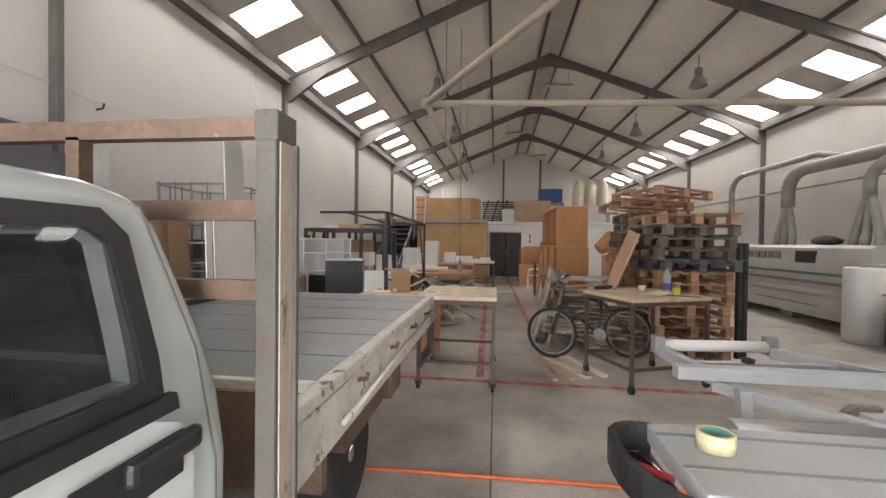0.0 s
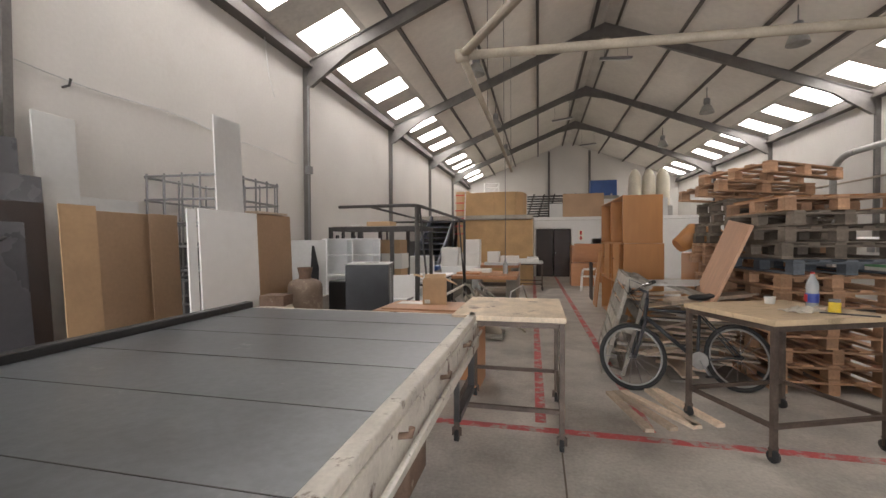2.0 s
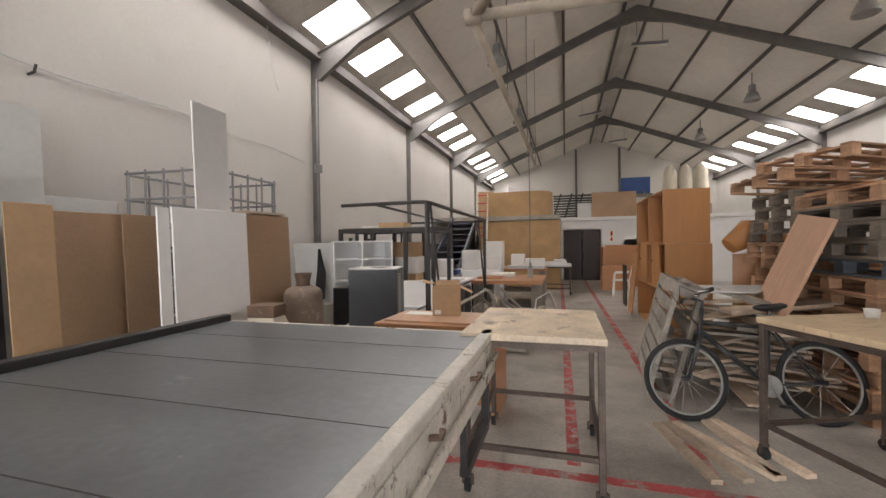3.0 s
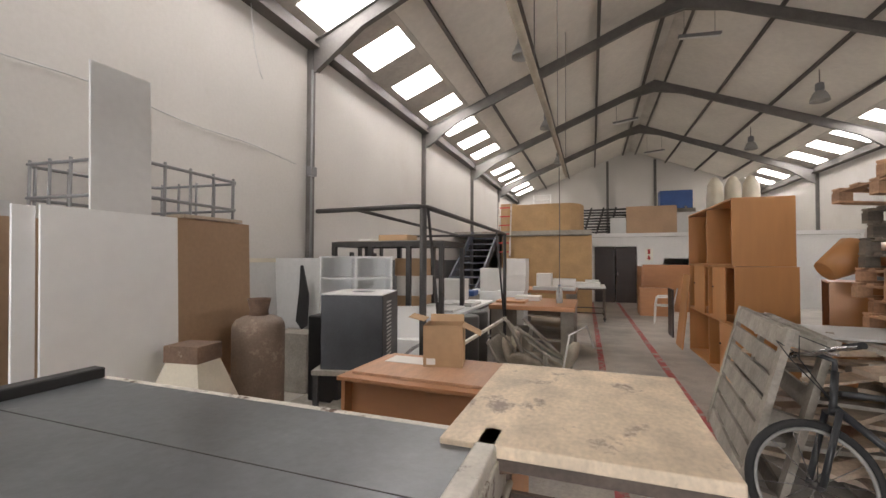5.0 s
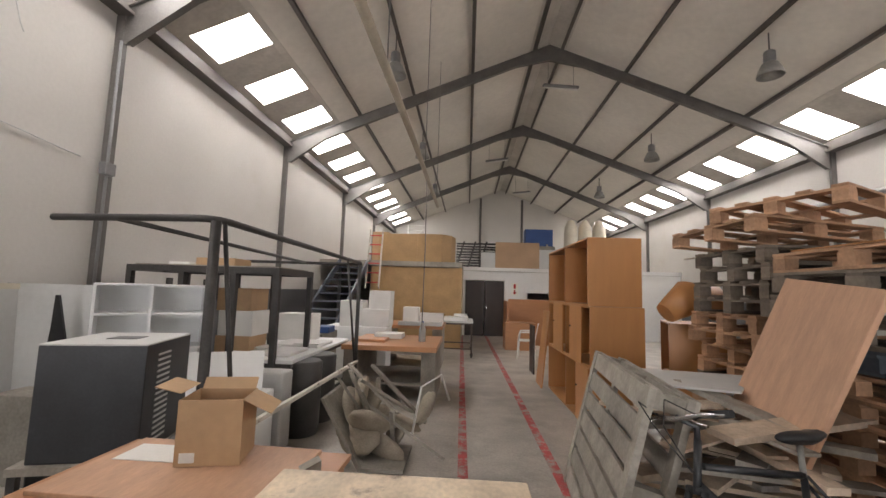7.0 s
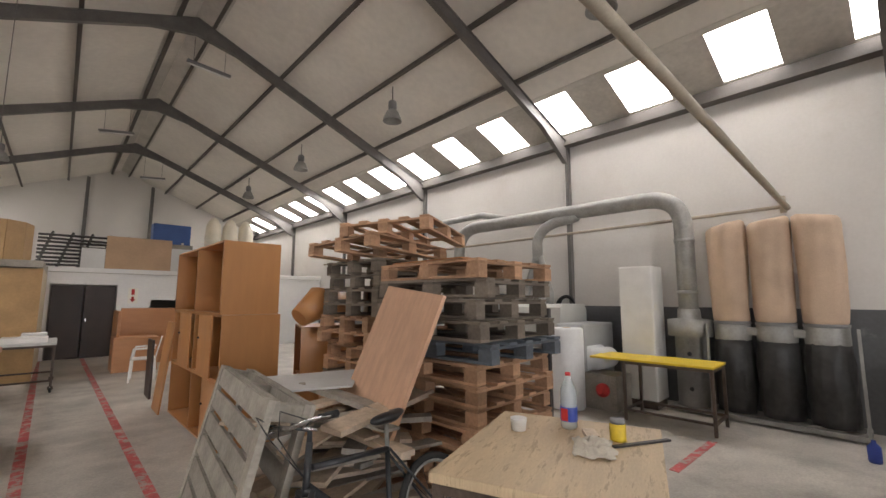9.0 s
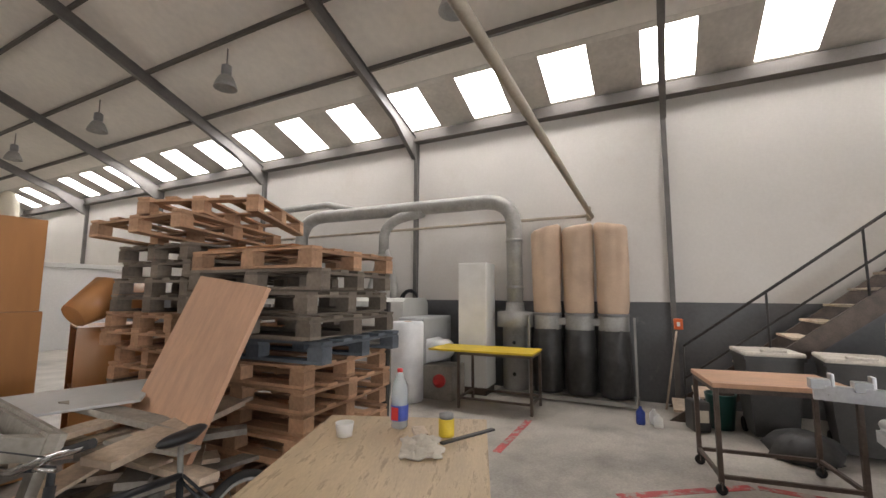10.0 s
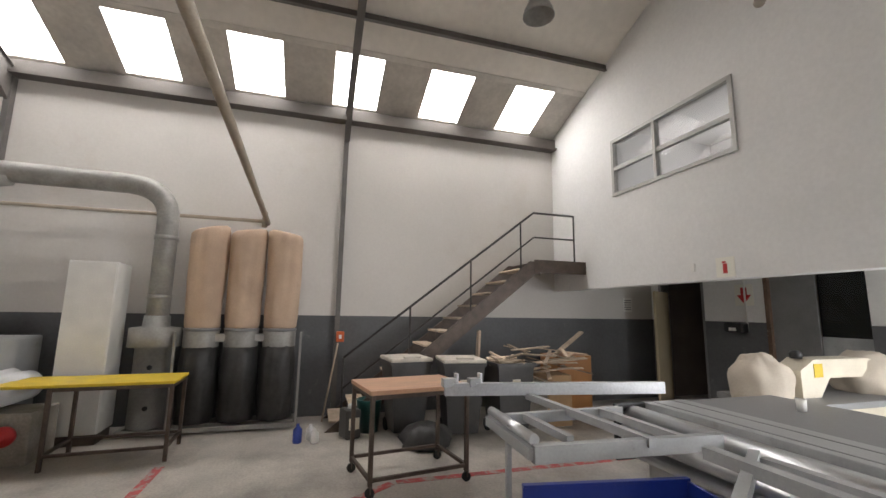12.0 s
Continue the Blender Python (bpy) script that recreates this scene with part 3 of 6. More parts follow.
def flatbed():
    t = thing("flatbed_truck", pose(0, 0, 0), "white flatbed pickup truck with a rusty headboard frame", "truck")
    # deck
    y0, y1, xr, xl, z = 1.74, 4.54, -0.17, -2.24, 0.95
    deck = part("deck", bx(xl + 0.08, xr - 0.07, y0, y1 - 0.02, z - 0.05, z), M_BED, t, "dark steel deck plates")
    for k in range(5):
        part("deck_seam", bx(xl + 0.08, xr - 0.07, 2.17 + 0.482 * k - 0.002, 2.17 + 0.482 * k + 0.002, z, z + 0.0015), M_BLACKSTEEL, deck)
    part("side_rail", bx(xr - 0.07, xr, 1.33, y1, z - 0.03, z + 0.02, bevel=0.008), M_RUSTWHITE, t, "chipped white steel side rail")
    part("side_rail", bx(xl, xl + 0.08, y0 - 0.15, y1, z - 0.03, z + 0.05, bevel=0.008), M_TRIM, t, "black side rail")
    part("side_board", bx(xr - 0.025, xr + 0.005, 1.33, y1, z - 0.24, z - 0.03, bevel=0.006), M_RUSTWHITE, t)
    part("rope_rail", tb([(xr + 0.03, y0 + 0.05, z - 0.16), (xr + 0.035, y1 - 0.1, z - 0.1)], 0.011, 8), M_RUSTWHITE, t)
    for k in range(5):
        y = y0 + 0.3 + k * 0.6
        part("rope_hook", tb([(xr - 0.01, y, z - 0.07), (xr + 0.045, y, z - 0.06), (xr + 0.05, y, z - 0.035)], 0.012, 8), M_RUST, t)
    part("front_rail", bx(xl + 0.08, xr - 0.07, y0 - 0.03, y0 + 0.01, z - 0.06, z + 0.02, bevel=0.006), M_RUSTWHITE, t)
    part("rear_rail", bx(xl, xr, y1 - 0.02, y1 + 0.02, z - 0.12, z + 0.0, bevel=0.006), M_RUSTWHITE, t)
    part("tail_gusset", bars([((xr - 0.05, y1 - 0.35, z - 0.24), (xr - 0.05, y1 - 0.05, z - 0.24), 0.03), ((xr - 0.05, y1 - 0.05, z - 0.03), (xr - 0.05, y1 - 0.05, z - 0.55), 0.045), ((xr - 0.05, y1 - 0.62, z - 0.55), (xr - 0.05, y1 - 0.05, z - 0.55), 0.045), ((xr - 0.05, y1 - 0.62, z - 0.24), (xr - 0.05, y1 - 0.62, z - 0.55), 0.03)]), M_BLACKSTEEL, t)
    for x in (-0.75, -1.65):
        part("chassis_rail", bx(x - 0.04, x + 0.04, -1.7, 4.3, 0.5, 0.66), M_BLACKSTEEL, t)
    for k in range(5):
        part("cross_member", bx(xl + 0.1, xr - 0.1, y0 + 0.25 + k * 0.6, y0 + 0.31 + k * 0.6, z - 0.29, z - 0.05), M_RUST, t)
    part("front_panel", bx(xl + 0.02, xr - 0.02, y0 - 0.05, y0, 0.55, z - 0.02), M_RUST, t, "rusty steel front panel")
    part("mudguard", prism([(2.05, 0.66), (2.1, 0.5), (2.75, 0.5), (2.8, 0.66)], -0.5, -0.25), M_RUST, t)
    part("exhaust_box", bx(-0.6, -0.25, 3.0, 3.3, 0.42, 0.68, bevel=0.02), M_RUST, t)
    # headboard
    for x, q in ((-0.146, 1), (xl + 0.03, -1)):
        part("headboard_post", bx(x - 0.03, x + 0.028, 1.216, 1.316, 0.25, 1.86, bevel=0.005), M_GREYPOST, t, "worn grey steel channel post")
        xo = x + q * 0.03
        part("post_channel", bx(min(xo, xo - q * 0.006), max(xo, xo + q * 0.002), 1.234, 1.308, 0.3, 1.788, bevel=0.001), M_POSTFACE, t, "rust-bled cream channel face")
        part("post_lip", bx(min(xo, xo + q * 0.014), max(xo, xo + q * 0.014), 1.3, 1.318, 0.25, 1.79, bevel=0.003), M_GREYPOST, t)
        part("post_cap", bx(x - 0.033, x + 0.034, 1.213, 1.32, 1.785, 1.866, bevel=0.005), M_GREYPOST, t, "worn capping plate")
    for zz in (1.838, 1.605, 1.38):
        part("headboard_bar", bars([((xl + 0.03, 1.295, zz), (-0.165, 1.295, zz), 0.045, 0.055)]), M_RUST, t, "rusty white crossbar")
    for x in (-0.79, -1.6):
        part("headboard_stay", bars([((x, 1.295, 1.62), (x, 1.295, 1.82), 0.045)]), M_RUST, t)
    # cab: side outline (y, z), drawn across its width and rounded
    xa, xb = -2.05, -0.27
    side = [(1.255, 0.55), (1.262, 0.95), (1.235, 1.12), (1.2, 1.3), (1.12, 1.56), (1.07, 1.625), (0.95, 1.65), (0.3, 1.67), (0.05, 1.64), (-0.75, 1.12), (-1.9, 1.02), (-2.05, 0.9), (-2.08, 0.45), (-1.75, 0.42), (-1.7, 0.55), (-1.45, 0.75), (-1.15, 0.75), (-0.9, 0.55), (-0.8, 0.4), (1.25, 0.4)]
    def tapered(outline, x0, x1):
        bm = prism(outline, x0, x1)
        for v in bm.verts:
            v.co.x += max(0.0, v.co.z - 1.12) * (-0.21 if v.co.x > -1.2 else 0.21)
        return bm
    bm = tapered(side, xa, xb)
    edges = [e for e in bm.edges if len(e.link_faces) == 2 and e.calc_face_angle() > 0.35]
    bmesh.ops.bevel(bm, geom=edges, offset=0.05, segments=4, profile=0.5, affect="EDGES")
    for f in bm.faces:
        f.smooth = True
    cab = part("cab", bm, M_TRUCK, t, "white painted cab body")
    # hollow the cab and open its windows
    glass = [(0.975, 1.215), (0.972, 1.3), (0.955, 1.51), (0.91, 1.545), (0.2, 1.555), (0.03, 1.53), (-0.43, 1.25), (-0.43, 1.205)]
    cutters = [tapered([(1.17, 0.6), (1.17, 1.05), (1.04, 1.54), (0.9, 1.595), (0.3, 1.615), (0.06, 1.58), (-0.62, 1.12), (-0.62, 0.6)], xa + 0.05, xb - 0.05), prism(glass, -2.6, 0.3), bx(-1.85, -0.5, 1.0, 1.5, 1.2, 1.53), prism([(-0.55, 1.19), (0.02, 1.58), (-0.2, 1.8), (-0.85, 1.3)], -1.85, -0.5)]
    for cut in cutters:
        tool = part("cab_opening", cut, M_TRIM, None)
        mod = cab.modifiers.new("opening", "BOOLEAN")
        mod.operation, mod.solver, mod.object = "DIFFERENCE", "EXACT", tool
        bpy.context.view_layer.update()
        hollow = bpy.data.meshes.new_from_object(cab.evaluated_get(bpy.context.evaluated_depsgraph_get()))
        cab.modifiers.clear()
        cab.data = hollow
        bpy.data.objects.remove(tool)
    hollow.materials.clear()
    hollow.materials.append(M_TRUCK)
    for f in hollow.polygons:
        f.material_index = 0
    mod = cab.modifiers.new("normals", "WEIGHTED_NORMAL")
    mod.keep_sharp = True
    sx = lambda z: xb + 0.002 - max(0.0, (z - 1.12)) * 0.21
    def slab(outline, off, th, hole=None):
        bm = bmesh.new()
        loops = []
        for ring_pts in (outline, hole):
            if ring_pts:
                loops.append([[bm.verts.new((sx(z) + o, y, z)) for y, z in ring_pts] for o in (off, off + th)])
        for lo, hi in loops:
            k = len(lo)
            for i in range(k):
                bm.faces.new((lo[i], lo[(i + 1) % k], hi[(i + 1) % k], hi[i]))
        if hole:
            (lo, hi), (lo2, hi2) = loops
            for i in range(k):
                j = (i + 1) % k
                bm.faces.new((lo[i], lo[j], lo2[j], lo2[i]))
                bm.faces.new((hi[i], hi[j], hi2[j], hi2[i]))
        else:
            bm.faces.new(loops[0][0][::-1])
            bm.faces.new(loops[0][1])
        bmesh.ops.recalc_face_normals(bm, faces=bm.faces[:])
        return bm
    seal = [(1.015, 1.18), (1.02, 1.26), (1.0, 1.53), (0.945, 1.585), (0.2, 1.595), (0.0, 1.57), (-0.48, 1.26), (-0.48, 1.17)]
    door = part("door", slab([(1.1, 0.5), (1.1, 1.0), (1.06, 1.1), (0.9, 1.165), (0.2, 1.165), (-0.2, 1.165), (-0.55, 1.16), (-0.56, 0.5)], 0.002, 0.006), M_TRUCK, t)
    part("window_seal", slab(seal, 0.004, 0.012, glass), M_TRIM, door, "black rubber window seal")
    part("window_glass", slab(glass, 0.002, 0.004), M_GLASS, door, "dark tinted side glass").visible_shadow = False
    part("sill_trim", slab([(1.03, 1.145), (1.03, 1.18), (-0.5, 1.17), (-0.5, 1.135)], 0.012, 0.022), M_TRIM, door)
    part("door_handle", bx(xb + 0.008, xb + 0.04, 0.9, 1.1, -0.025, 0.03, bevel=0.014, m=Matrix.Translation((0, 0, 1.055))), M_TRIM, door, "black pull handle")
    part("handle_recess", slab([(1.06, 0.985), (1.06, 1.085), (0.8, 1.085), (0.8, 0.985)], 0.01, 0.004), M_TRIM, door)
    part("cab_seam", slab([(1.19, 0.5), (1.19, 0.95), (1.15, 1.25), (1.06, 1.6), (1.053, 1.6), (1.143, 1.25), (1.183, 0.95), (1.183, 0.5)], 0.001, 0.003), M_MACHDK, t)
    part("rear_window", prism([(1.205, 1.19), (1.125, 1.54), (1.13, 1.54), (1.21, 1.19)], -1.87, -0.48), M_GLASS, t).visible_shadow = False
    part("windscreen", prism([(-0.66, 1.18), (-0.04, 1.62), (-0.05, 1.635), (-0.68, 1.195)], -1.87, -0.48), M_GLASS, t).visible_shadow = False
    wheel_bm = bmesh.new()
    ring(wheel_bm, (0, 0, 0), 0.18, 0.016, 8, 30)
    part("steering_wheel", wheel_bm, M_TRIM, t).matrix_basis = pose(-0.68, 0.1, 1.2, 40, 0, 0)
    for x in (-0.75, -1.55):
        part("headrest", bx(x - 0.13, x + 0.13, 0.8, 0.92, 1.26, 1.44, bevel=0.04), M_TRIM, t)
    part("dashboard", bx(-2.0, -0.34, -0.55, -0.2, 0.8, 1.12, bevel=0.05), M_TRIM, t)
    for x in (-0.45, -1.87):
        part("headlight", bx(x - 0.14, x + 0.14, -2.1, -2.04, 0.72, 0.88, bevel=0.02), M_CHROME, t)
    part("bumper", bx(-2.07, -0.25, -2.2, -2.06, 0.4, 0.6, bevel=0.03), M_TRIM, t)
    part("seat", bx(-1.95, -0.4, 0.3, 0.85, 0.7, 0.9, bevel=0.06), M_TRIM, t)
    part("seat_back", bx(-1.95, -0.4, 0.82, 0.97, 0.85, 1.24, bevel=0.05), M_TRIM, t)
    side_r = Matrix.Rotation(math.pi / 2, 4, "Y")
    side_l = Matrix.Rotation(-math.pi / 2, 4, "Y")
    for y in (2.42, -1.3):
        wheel(t, Matrix.Translation((-0.42, y, 0.335)) @ side_r)
        wheel(t, Matrix.Translation((-1.9, y, 0.335)) @ side_l)


flatbed()


# ---- work tables on castors ----
def castor(parent, x, y, r=0.042):
    c = part("castor", lathe([(r * 0.5, -0.016), (r, -0.016), (r, 0.016), (r * 0.5, 0.016)], 16, m=Matrix.Translation((x, y, r)) @ Matrix.Rotation(math.pi / 2, 4, "Y")), M_RUBBER, parent)
    part("castor_fork", bars([((x - 0.022, y, r), (x - 0.022, y, r * 2 + 0.02), 0.006, 0.03), ((x + 0.022, y, r), (x + 0.022, y, r * 2 + 0.02), 0.006, 0.03), ((x - 0.03, y, r * 2 + 0.015), (x + 0.03, y, r * 2 + 0.015), 0.03, 0.01)]), M_BROWNSTEEL, c)


def work_table(m, w, d, h, label, top_mat, th=0.04, inset=0.03, low=0.22, steel=None, name="work_table", reach=0.0, wheels=True):
    t = thing(name, m, label, "table", group="workshop tables")
    steel = steel or M_BROWNSTEEL
    part("tabletop", bx(-w / 2, w / 2, -d / 2, d / 2 + reach, h - th, h, bevel=0.005), top_mat, t)
    a, b = w / 2 - inset, d / 2 - inset
    z0 = 0.1 if wheels else 0.0
    for x in (-a, a):
        for y in (-b, b):
            part("leg", bx(x - 0.019, x + 0.019, y - 0.019, y + 0.019, z0, h - th, bevel=0.003, seg=1), steel, t)
            if wheels:
                castor(t, x, y)
    for s in (-1, 1):
        part("top_rail", bx(-a + 0.02, a - 0.02, s * b - 0.017, s * b + 0.017, h - th - 0.04, h - th - 0.001), steel, t)
        part("top_rail", bx(s * a - 0.017, s * a + 0.017, -b + 0.02, b - 0.02, h - th - 0.04, h - th - 0.001), steel, t)
        part("stretcher", bx(-a + 0.02, a - 0.02, s * b - 0.015, s * b + 0.015, low - 0.03, low), steel, t)
        part("stretcher", bx(s * a - 0.015, s * a + 0.015, -b + 0.02, b - 0.02, low - 0.03, low), steel, t)
    return t


work_table(pose(0.06, 4.92, 0), 0.83, 1.02, 0.97, "steel trolley table with a burnt stained plywood top", M_PLY, low=0.3)
work_table(pose(2.13, 5.13, 0, 0, 0, 22), 1.0, 0.84, 0.975, "steel trolley table with a scuffed plywood top", M_PLY2, low=0.26)
work_table(pose(5.28, 3.27, 0, 0, 0, 9), 0.72, 1.02, 0.9, "low steel trolley with a pinkish plywood top", M_PINKPLY, low=0.16)
work_table(pose(6.6, 6.21, 0, 0, 0, 3), 0.66, 1.12, 0.825, "welded steel table with a yellow sheet top", M_YELLOW, low=0.16, wheels=False, th=0.03, reach=0.45)


# ---- brown laminate shelf units ----
def cabinet_unit(m, w, d, h, label, doors=(), shelf=False, bays=2):
    c = thing("cabinet_unit", m, label, "cabinet", group="stacked cabinet units")
    t = 0.02
    part("side_panel", bx(0, d, 0, t, 0, h), M_LAM, c)
    part("side_panel", bx(0, d, w - t, w, 0, h), M_LAM, c)
    part("top_panel", bx(0.001, d, t, w - t, h - t, h), M_LAM, c)
    part("bottom_panel", bx(0.001, d, t, w - t, 0, t), M_LAM, c)
    # back in the darkened laminate, standing in for shade in the recess
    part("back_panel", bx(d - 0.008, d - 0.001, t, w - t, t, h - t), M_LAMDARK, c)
    for k in range(1, bays):
        y = w * k / bays
        part("divider", bx(0.004, d - 0.01, y - t / 2, y + t / 2, t, h - t), M_LAM, c)
    if shelf:
        part("shelf", bx(0.02, d - 0.01, t, w - t, h * 0.5, h * 0.5 + t), M_LAM, c)
    for a, b in doors:
        dr = part("door", bx(-0.022, -0.004, a, b, 0.01, h - 0.01, bevel=0.003, seg=1), M_LAM, c)
        part("knob", lathe([(0.012, 0), (0.012, 0.018), (0.004, 0.02)], 10, m=Matrix.Translation((-0.022, b - 0.06, h * 0.6)) @ Matrix.Rotation(-math.pi / 2, 4, "Y")), M_BLACKSTEEL, dr)
    return c


SH = pose(1.72, 9.05, 0, 0, 0, 1)
cabinet_unit(SH @ pose(0, 0, 0.02), 2.3, 0.64, 0.72, "brown laminate cabinet unit standing on the floor", doors=((0.02, 0.55),))
cabinet_unit(SH @ pose(0.0, 0.0, 0.742), 2.3, 0.64, 0.72, "brown laminate cabinet unit with closed doors in the stack", doors=((0.3, 0.85), (1.25, 1.85)))
cabinet_unit(SH @ pose(-0.02, 0.02, 1.466), 2.2, 0.64, 0.83, "open brown laminate shelf unit on top of the stack")
solo("loose_board", bx(0, 0.02, 0, 0.55, 0, 1.3), M_LAM, "brown laminate board leaning on the cabinets", "board", m=pose(1.55, 11.3, 0, 0, 6, 0))
cabinet_unit(pose(2.6, 9.0, 0.0, 0, 0, -18), 0.8, 0.6, 1.3, "brown laminate carcass behind the stack", bays=1, shelf=True)
solo("counter_end", tb([(2.5, 8.85, 1.42), (2.75, 8.9, 1.6), (3.05, 8.95, 1.56), (3.3, 9.0, 1.4)], [0.12, 0.2, 0.2, 0.1], 10), M_LAM, "curved brown laminate counter end lying on pallets", "panel")


# ---- pallets ----
def pallet_meshes(material, nm):
    L, W = 1.2, 1.0
    return {"top": mesh_of(bx(-L / 2, L / 2, -0.05, 0.05, 0, 0.02), material, nm + "_top"), "cross": mesh_of(bx(-0.05, 0.05, -W / 2, W / 2, 0, 0.02), material, nm + "_cross"), "block": mesh_of(bx(-0.06, 0.06, -0.05, 0.05, 0, 0.085), material, nm + "_block")}


PM = {"tan": pallet_meshes(M_PALLET, "tan"), "grey": pallet_meshes(M_PALLETG, "grey"), "blue": pallet_meshes(M_PALLETB, "blue")}
PTEXT = {"tan": "tan softwood pallet in a stack", "grey": "weathered grey wooden pallet in a stack", "blue": "blue-grey painted wooden pallet in a stack"}


def pallet(m, tone):
    p = thing("pallet", m, PTEXT[tone], "pallet", group="stacked pallets")
    me = PM[tone]
    for y in (-0.45, 0, 0.45):
        piece("plank", me["top"], p, pose(0, y, 0))
        for x in (-0.54, 0, 0.54):
            piece("block", me["block"], p, pose(x, y, 0.02))
    for x in (-0.54, 0, 0.54):
        piece("plank", me["cross"], p, pose(x, 0, 0.105))
    for y in (-0.45, -0.225, 0, 0.225, 0.45):
        piece("plank", me["top"], p, pose(0, y, 0.125))
    return p


rng = random.Random(4)
z = 0.0
tones = ["tan"] * 8 + ["blue"] + ["grey"] * 3 + ["tan"]
for i, tone in enumerate(tones):
    w = 0.03 if i < 8 else 0.09
    jx, jy, ja = rng.uniform(-w, w), rng.uniform(-w, w), rng.uniform(-60, 60) * w
    pallet(pose(3.06 + jx, 6.72 + jy, z, 0, 0, ja + 93), tone)
    z += 0.147
    if i in (8, 9, 10, 12):
        w2 = rng.uniform(0.5, 0.62)
        solo("slip_board", bx(-w2, w2, -0.42, 0.45, 0, 0.012), M_PALLETG if i < 12 else M_LAMDARK, "thin dark board lying between stacked pallets", "board", group="boards between pallets", m=pose(3.12 + jx, 6.68 + jy, z, 0, 0, ja * 1.5 + 2))
        z += 0.014
z = 0.0
for i, tone in enumerate(["grey", "tan", "tan", "tan", "tan", "grey", "tan", "tan", "tan", "tan", "grey", "grey", "grey", "grey"]):
    pallet(pose(3.22 + rng.uniform(-0.06, 0.06), 8.0 + rng.uniform(-0.05, 0.05), z, 0, 0, rng.uniform(-4, 4) + 2), tone)
    z += 0.147
pallet(pose(3.05, 8.0, z + 0.04, -3, 3, 10), "tan")
pallet(pose(3.25, 7.75, z + 0.22, -2, 2, 28), "tan")
for k, (x, y) in enumerate(((3.72, 6.25), (3.84, 6.35))):
    solo("steel_post", bx(-0.03, 0.03, -0.03, 0.03, 0, 1.56), M_BLACKSTEEL, "dark rusted steel post beside the pallets", "post", group="posts by the pallets", m=pose(x, y, 0, 0, 0, 15))

# boards and offcuts by the pallets
PB_L = Vector((0.31, -0.14, 0.87)).normalized()
PB_N = PB_L.cross(Vector((0.16, 0.93, 0.12))).normalized()
PB_W = PB_N.cross(PB_L)
solo("pink_board", bx(0, 0.9, -0.016, 0.016, 0, 1.05, bevel=0.004), M_PINKPLY, "pinkish chipboard panel leaning on the pallets", "board", m=Matrix.Translation(Vector((2.42, 6.22, 1.665)) - PB_L * 1.05) @ Matrix((PB_W, PB_N, PB_L)).transposed().to_4x4())
solo("pale_board", bx(-0.45, 0.45, -0.3, 0.3, 0, 0.018, bevel=0.004), M_GREYBOARD, "pale grey board lying on the offcut pile", "board", m=pose(2.0, 7.55, 0.93, 3, -4, -38))
pile = thing("offcut_pile", pose(0, 0, 0), "heap of loose planks and offcuts beside the bicycle", "wood pile", kind="stuff")
for k in range(46):
    L = rng.uniform(0.5, 1.25)
    bm = bx(-L / 2, L / 2, -rng.uniform(0.04, 0.11), rng.uniform(0.04, 0.11), 0, rng.uniform(0.016, 0.04))
    q = part("offcut", bm, M_OFFCUT if k % 3 else M_GREYWOOD, pile)
    zz = 0.02 + 0.019 * k
    q.matrix_basis = pose(1.95 + rng.uniform(-0.22, 0.22), 6.85 + rng.uniform(-0.4, 0.4), zz, rng.uniform(-5, 5), rng.uniform(-5, 5), rng.choice((0, 90, 40, -30)) + rng.uniform(-15, 15))
for k in range(5):
    solo("floor_batten", bx(-0.035, 0.035, -0.42, 0.42, 0, 0.03), M_OFFCUT, "short wooden batten lying on the concrete floor", "batten", group="battens on the floor", m=pose(1.05 + 0.13 * k, 5.3 + 0.05 * k, 0.002 + 0.0 * k, 0, 0, 12 + 9 * (k % 3)))


def crate(m):
    c = thing("slatted_crate", m, "grey weathered slatted wooden crate leaning on edge", "crate")
    W, H, D = 1.48, 1.14, 0.2
    for face, x in enumerate((0.0, D)):
        for y in (0.04, W - 0.04):
            part("stile", bx(x - 0.02, x + 0.02, y - 0.045, y + 0.045, 0, H), M_GREYWOOD, c)
        n = 7
        for k in range(n):
            z = 0.02 + k * (H - 0.16) / (n - 1)
            if face == 1 and k % 2:
                continue
            part("slat", bx(x - 0.012, x + 0.012, 0.085, W - 0.085, z, z + 0.125), M_GREYWOOD, c)
        part("rail", bx(x + 0.02, x + 0.045, 0.0, W, H - 0.07, H), M_GREYWOOD, c)
    for y in (0.05, W / 2, W - 0.05):
        for z in (0.05, H * 0.5, H - 0.06):
            part("spacer", bx(0.02, D - 0.02, y - 0.04, y + 0.04, z - 0.045, z + 0.045), M_GREYWOOD, c)


crate(Matrix.Translation((1.0, 6.36, 0.0)) @ Matrix.Rotation(radians(-6), 4, "Z") @ Matrix.Rotation(radians(14), 4, "Y"))


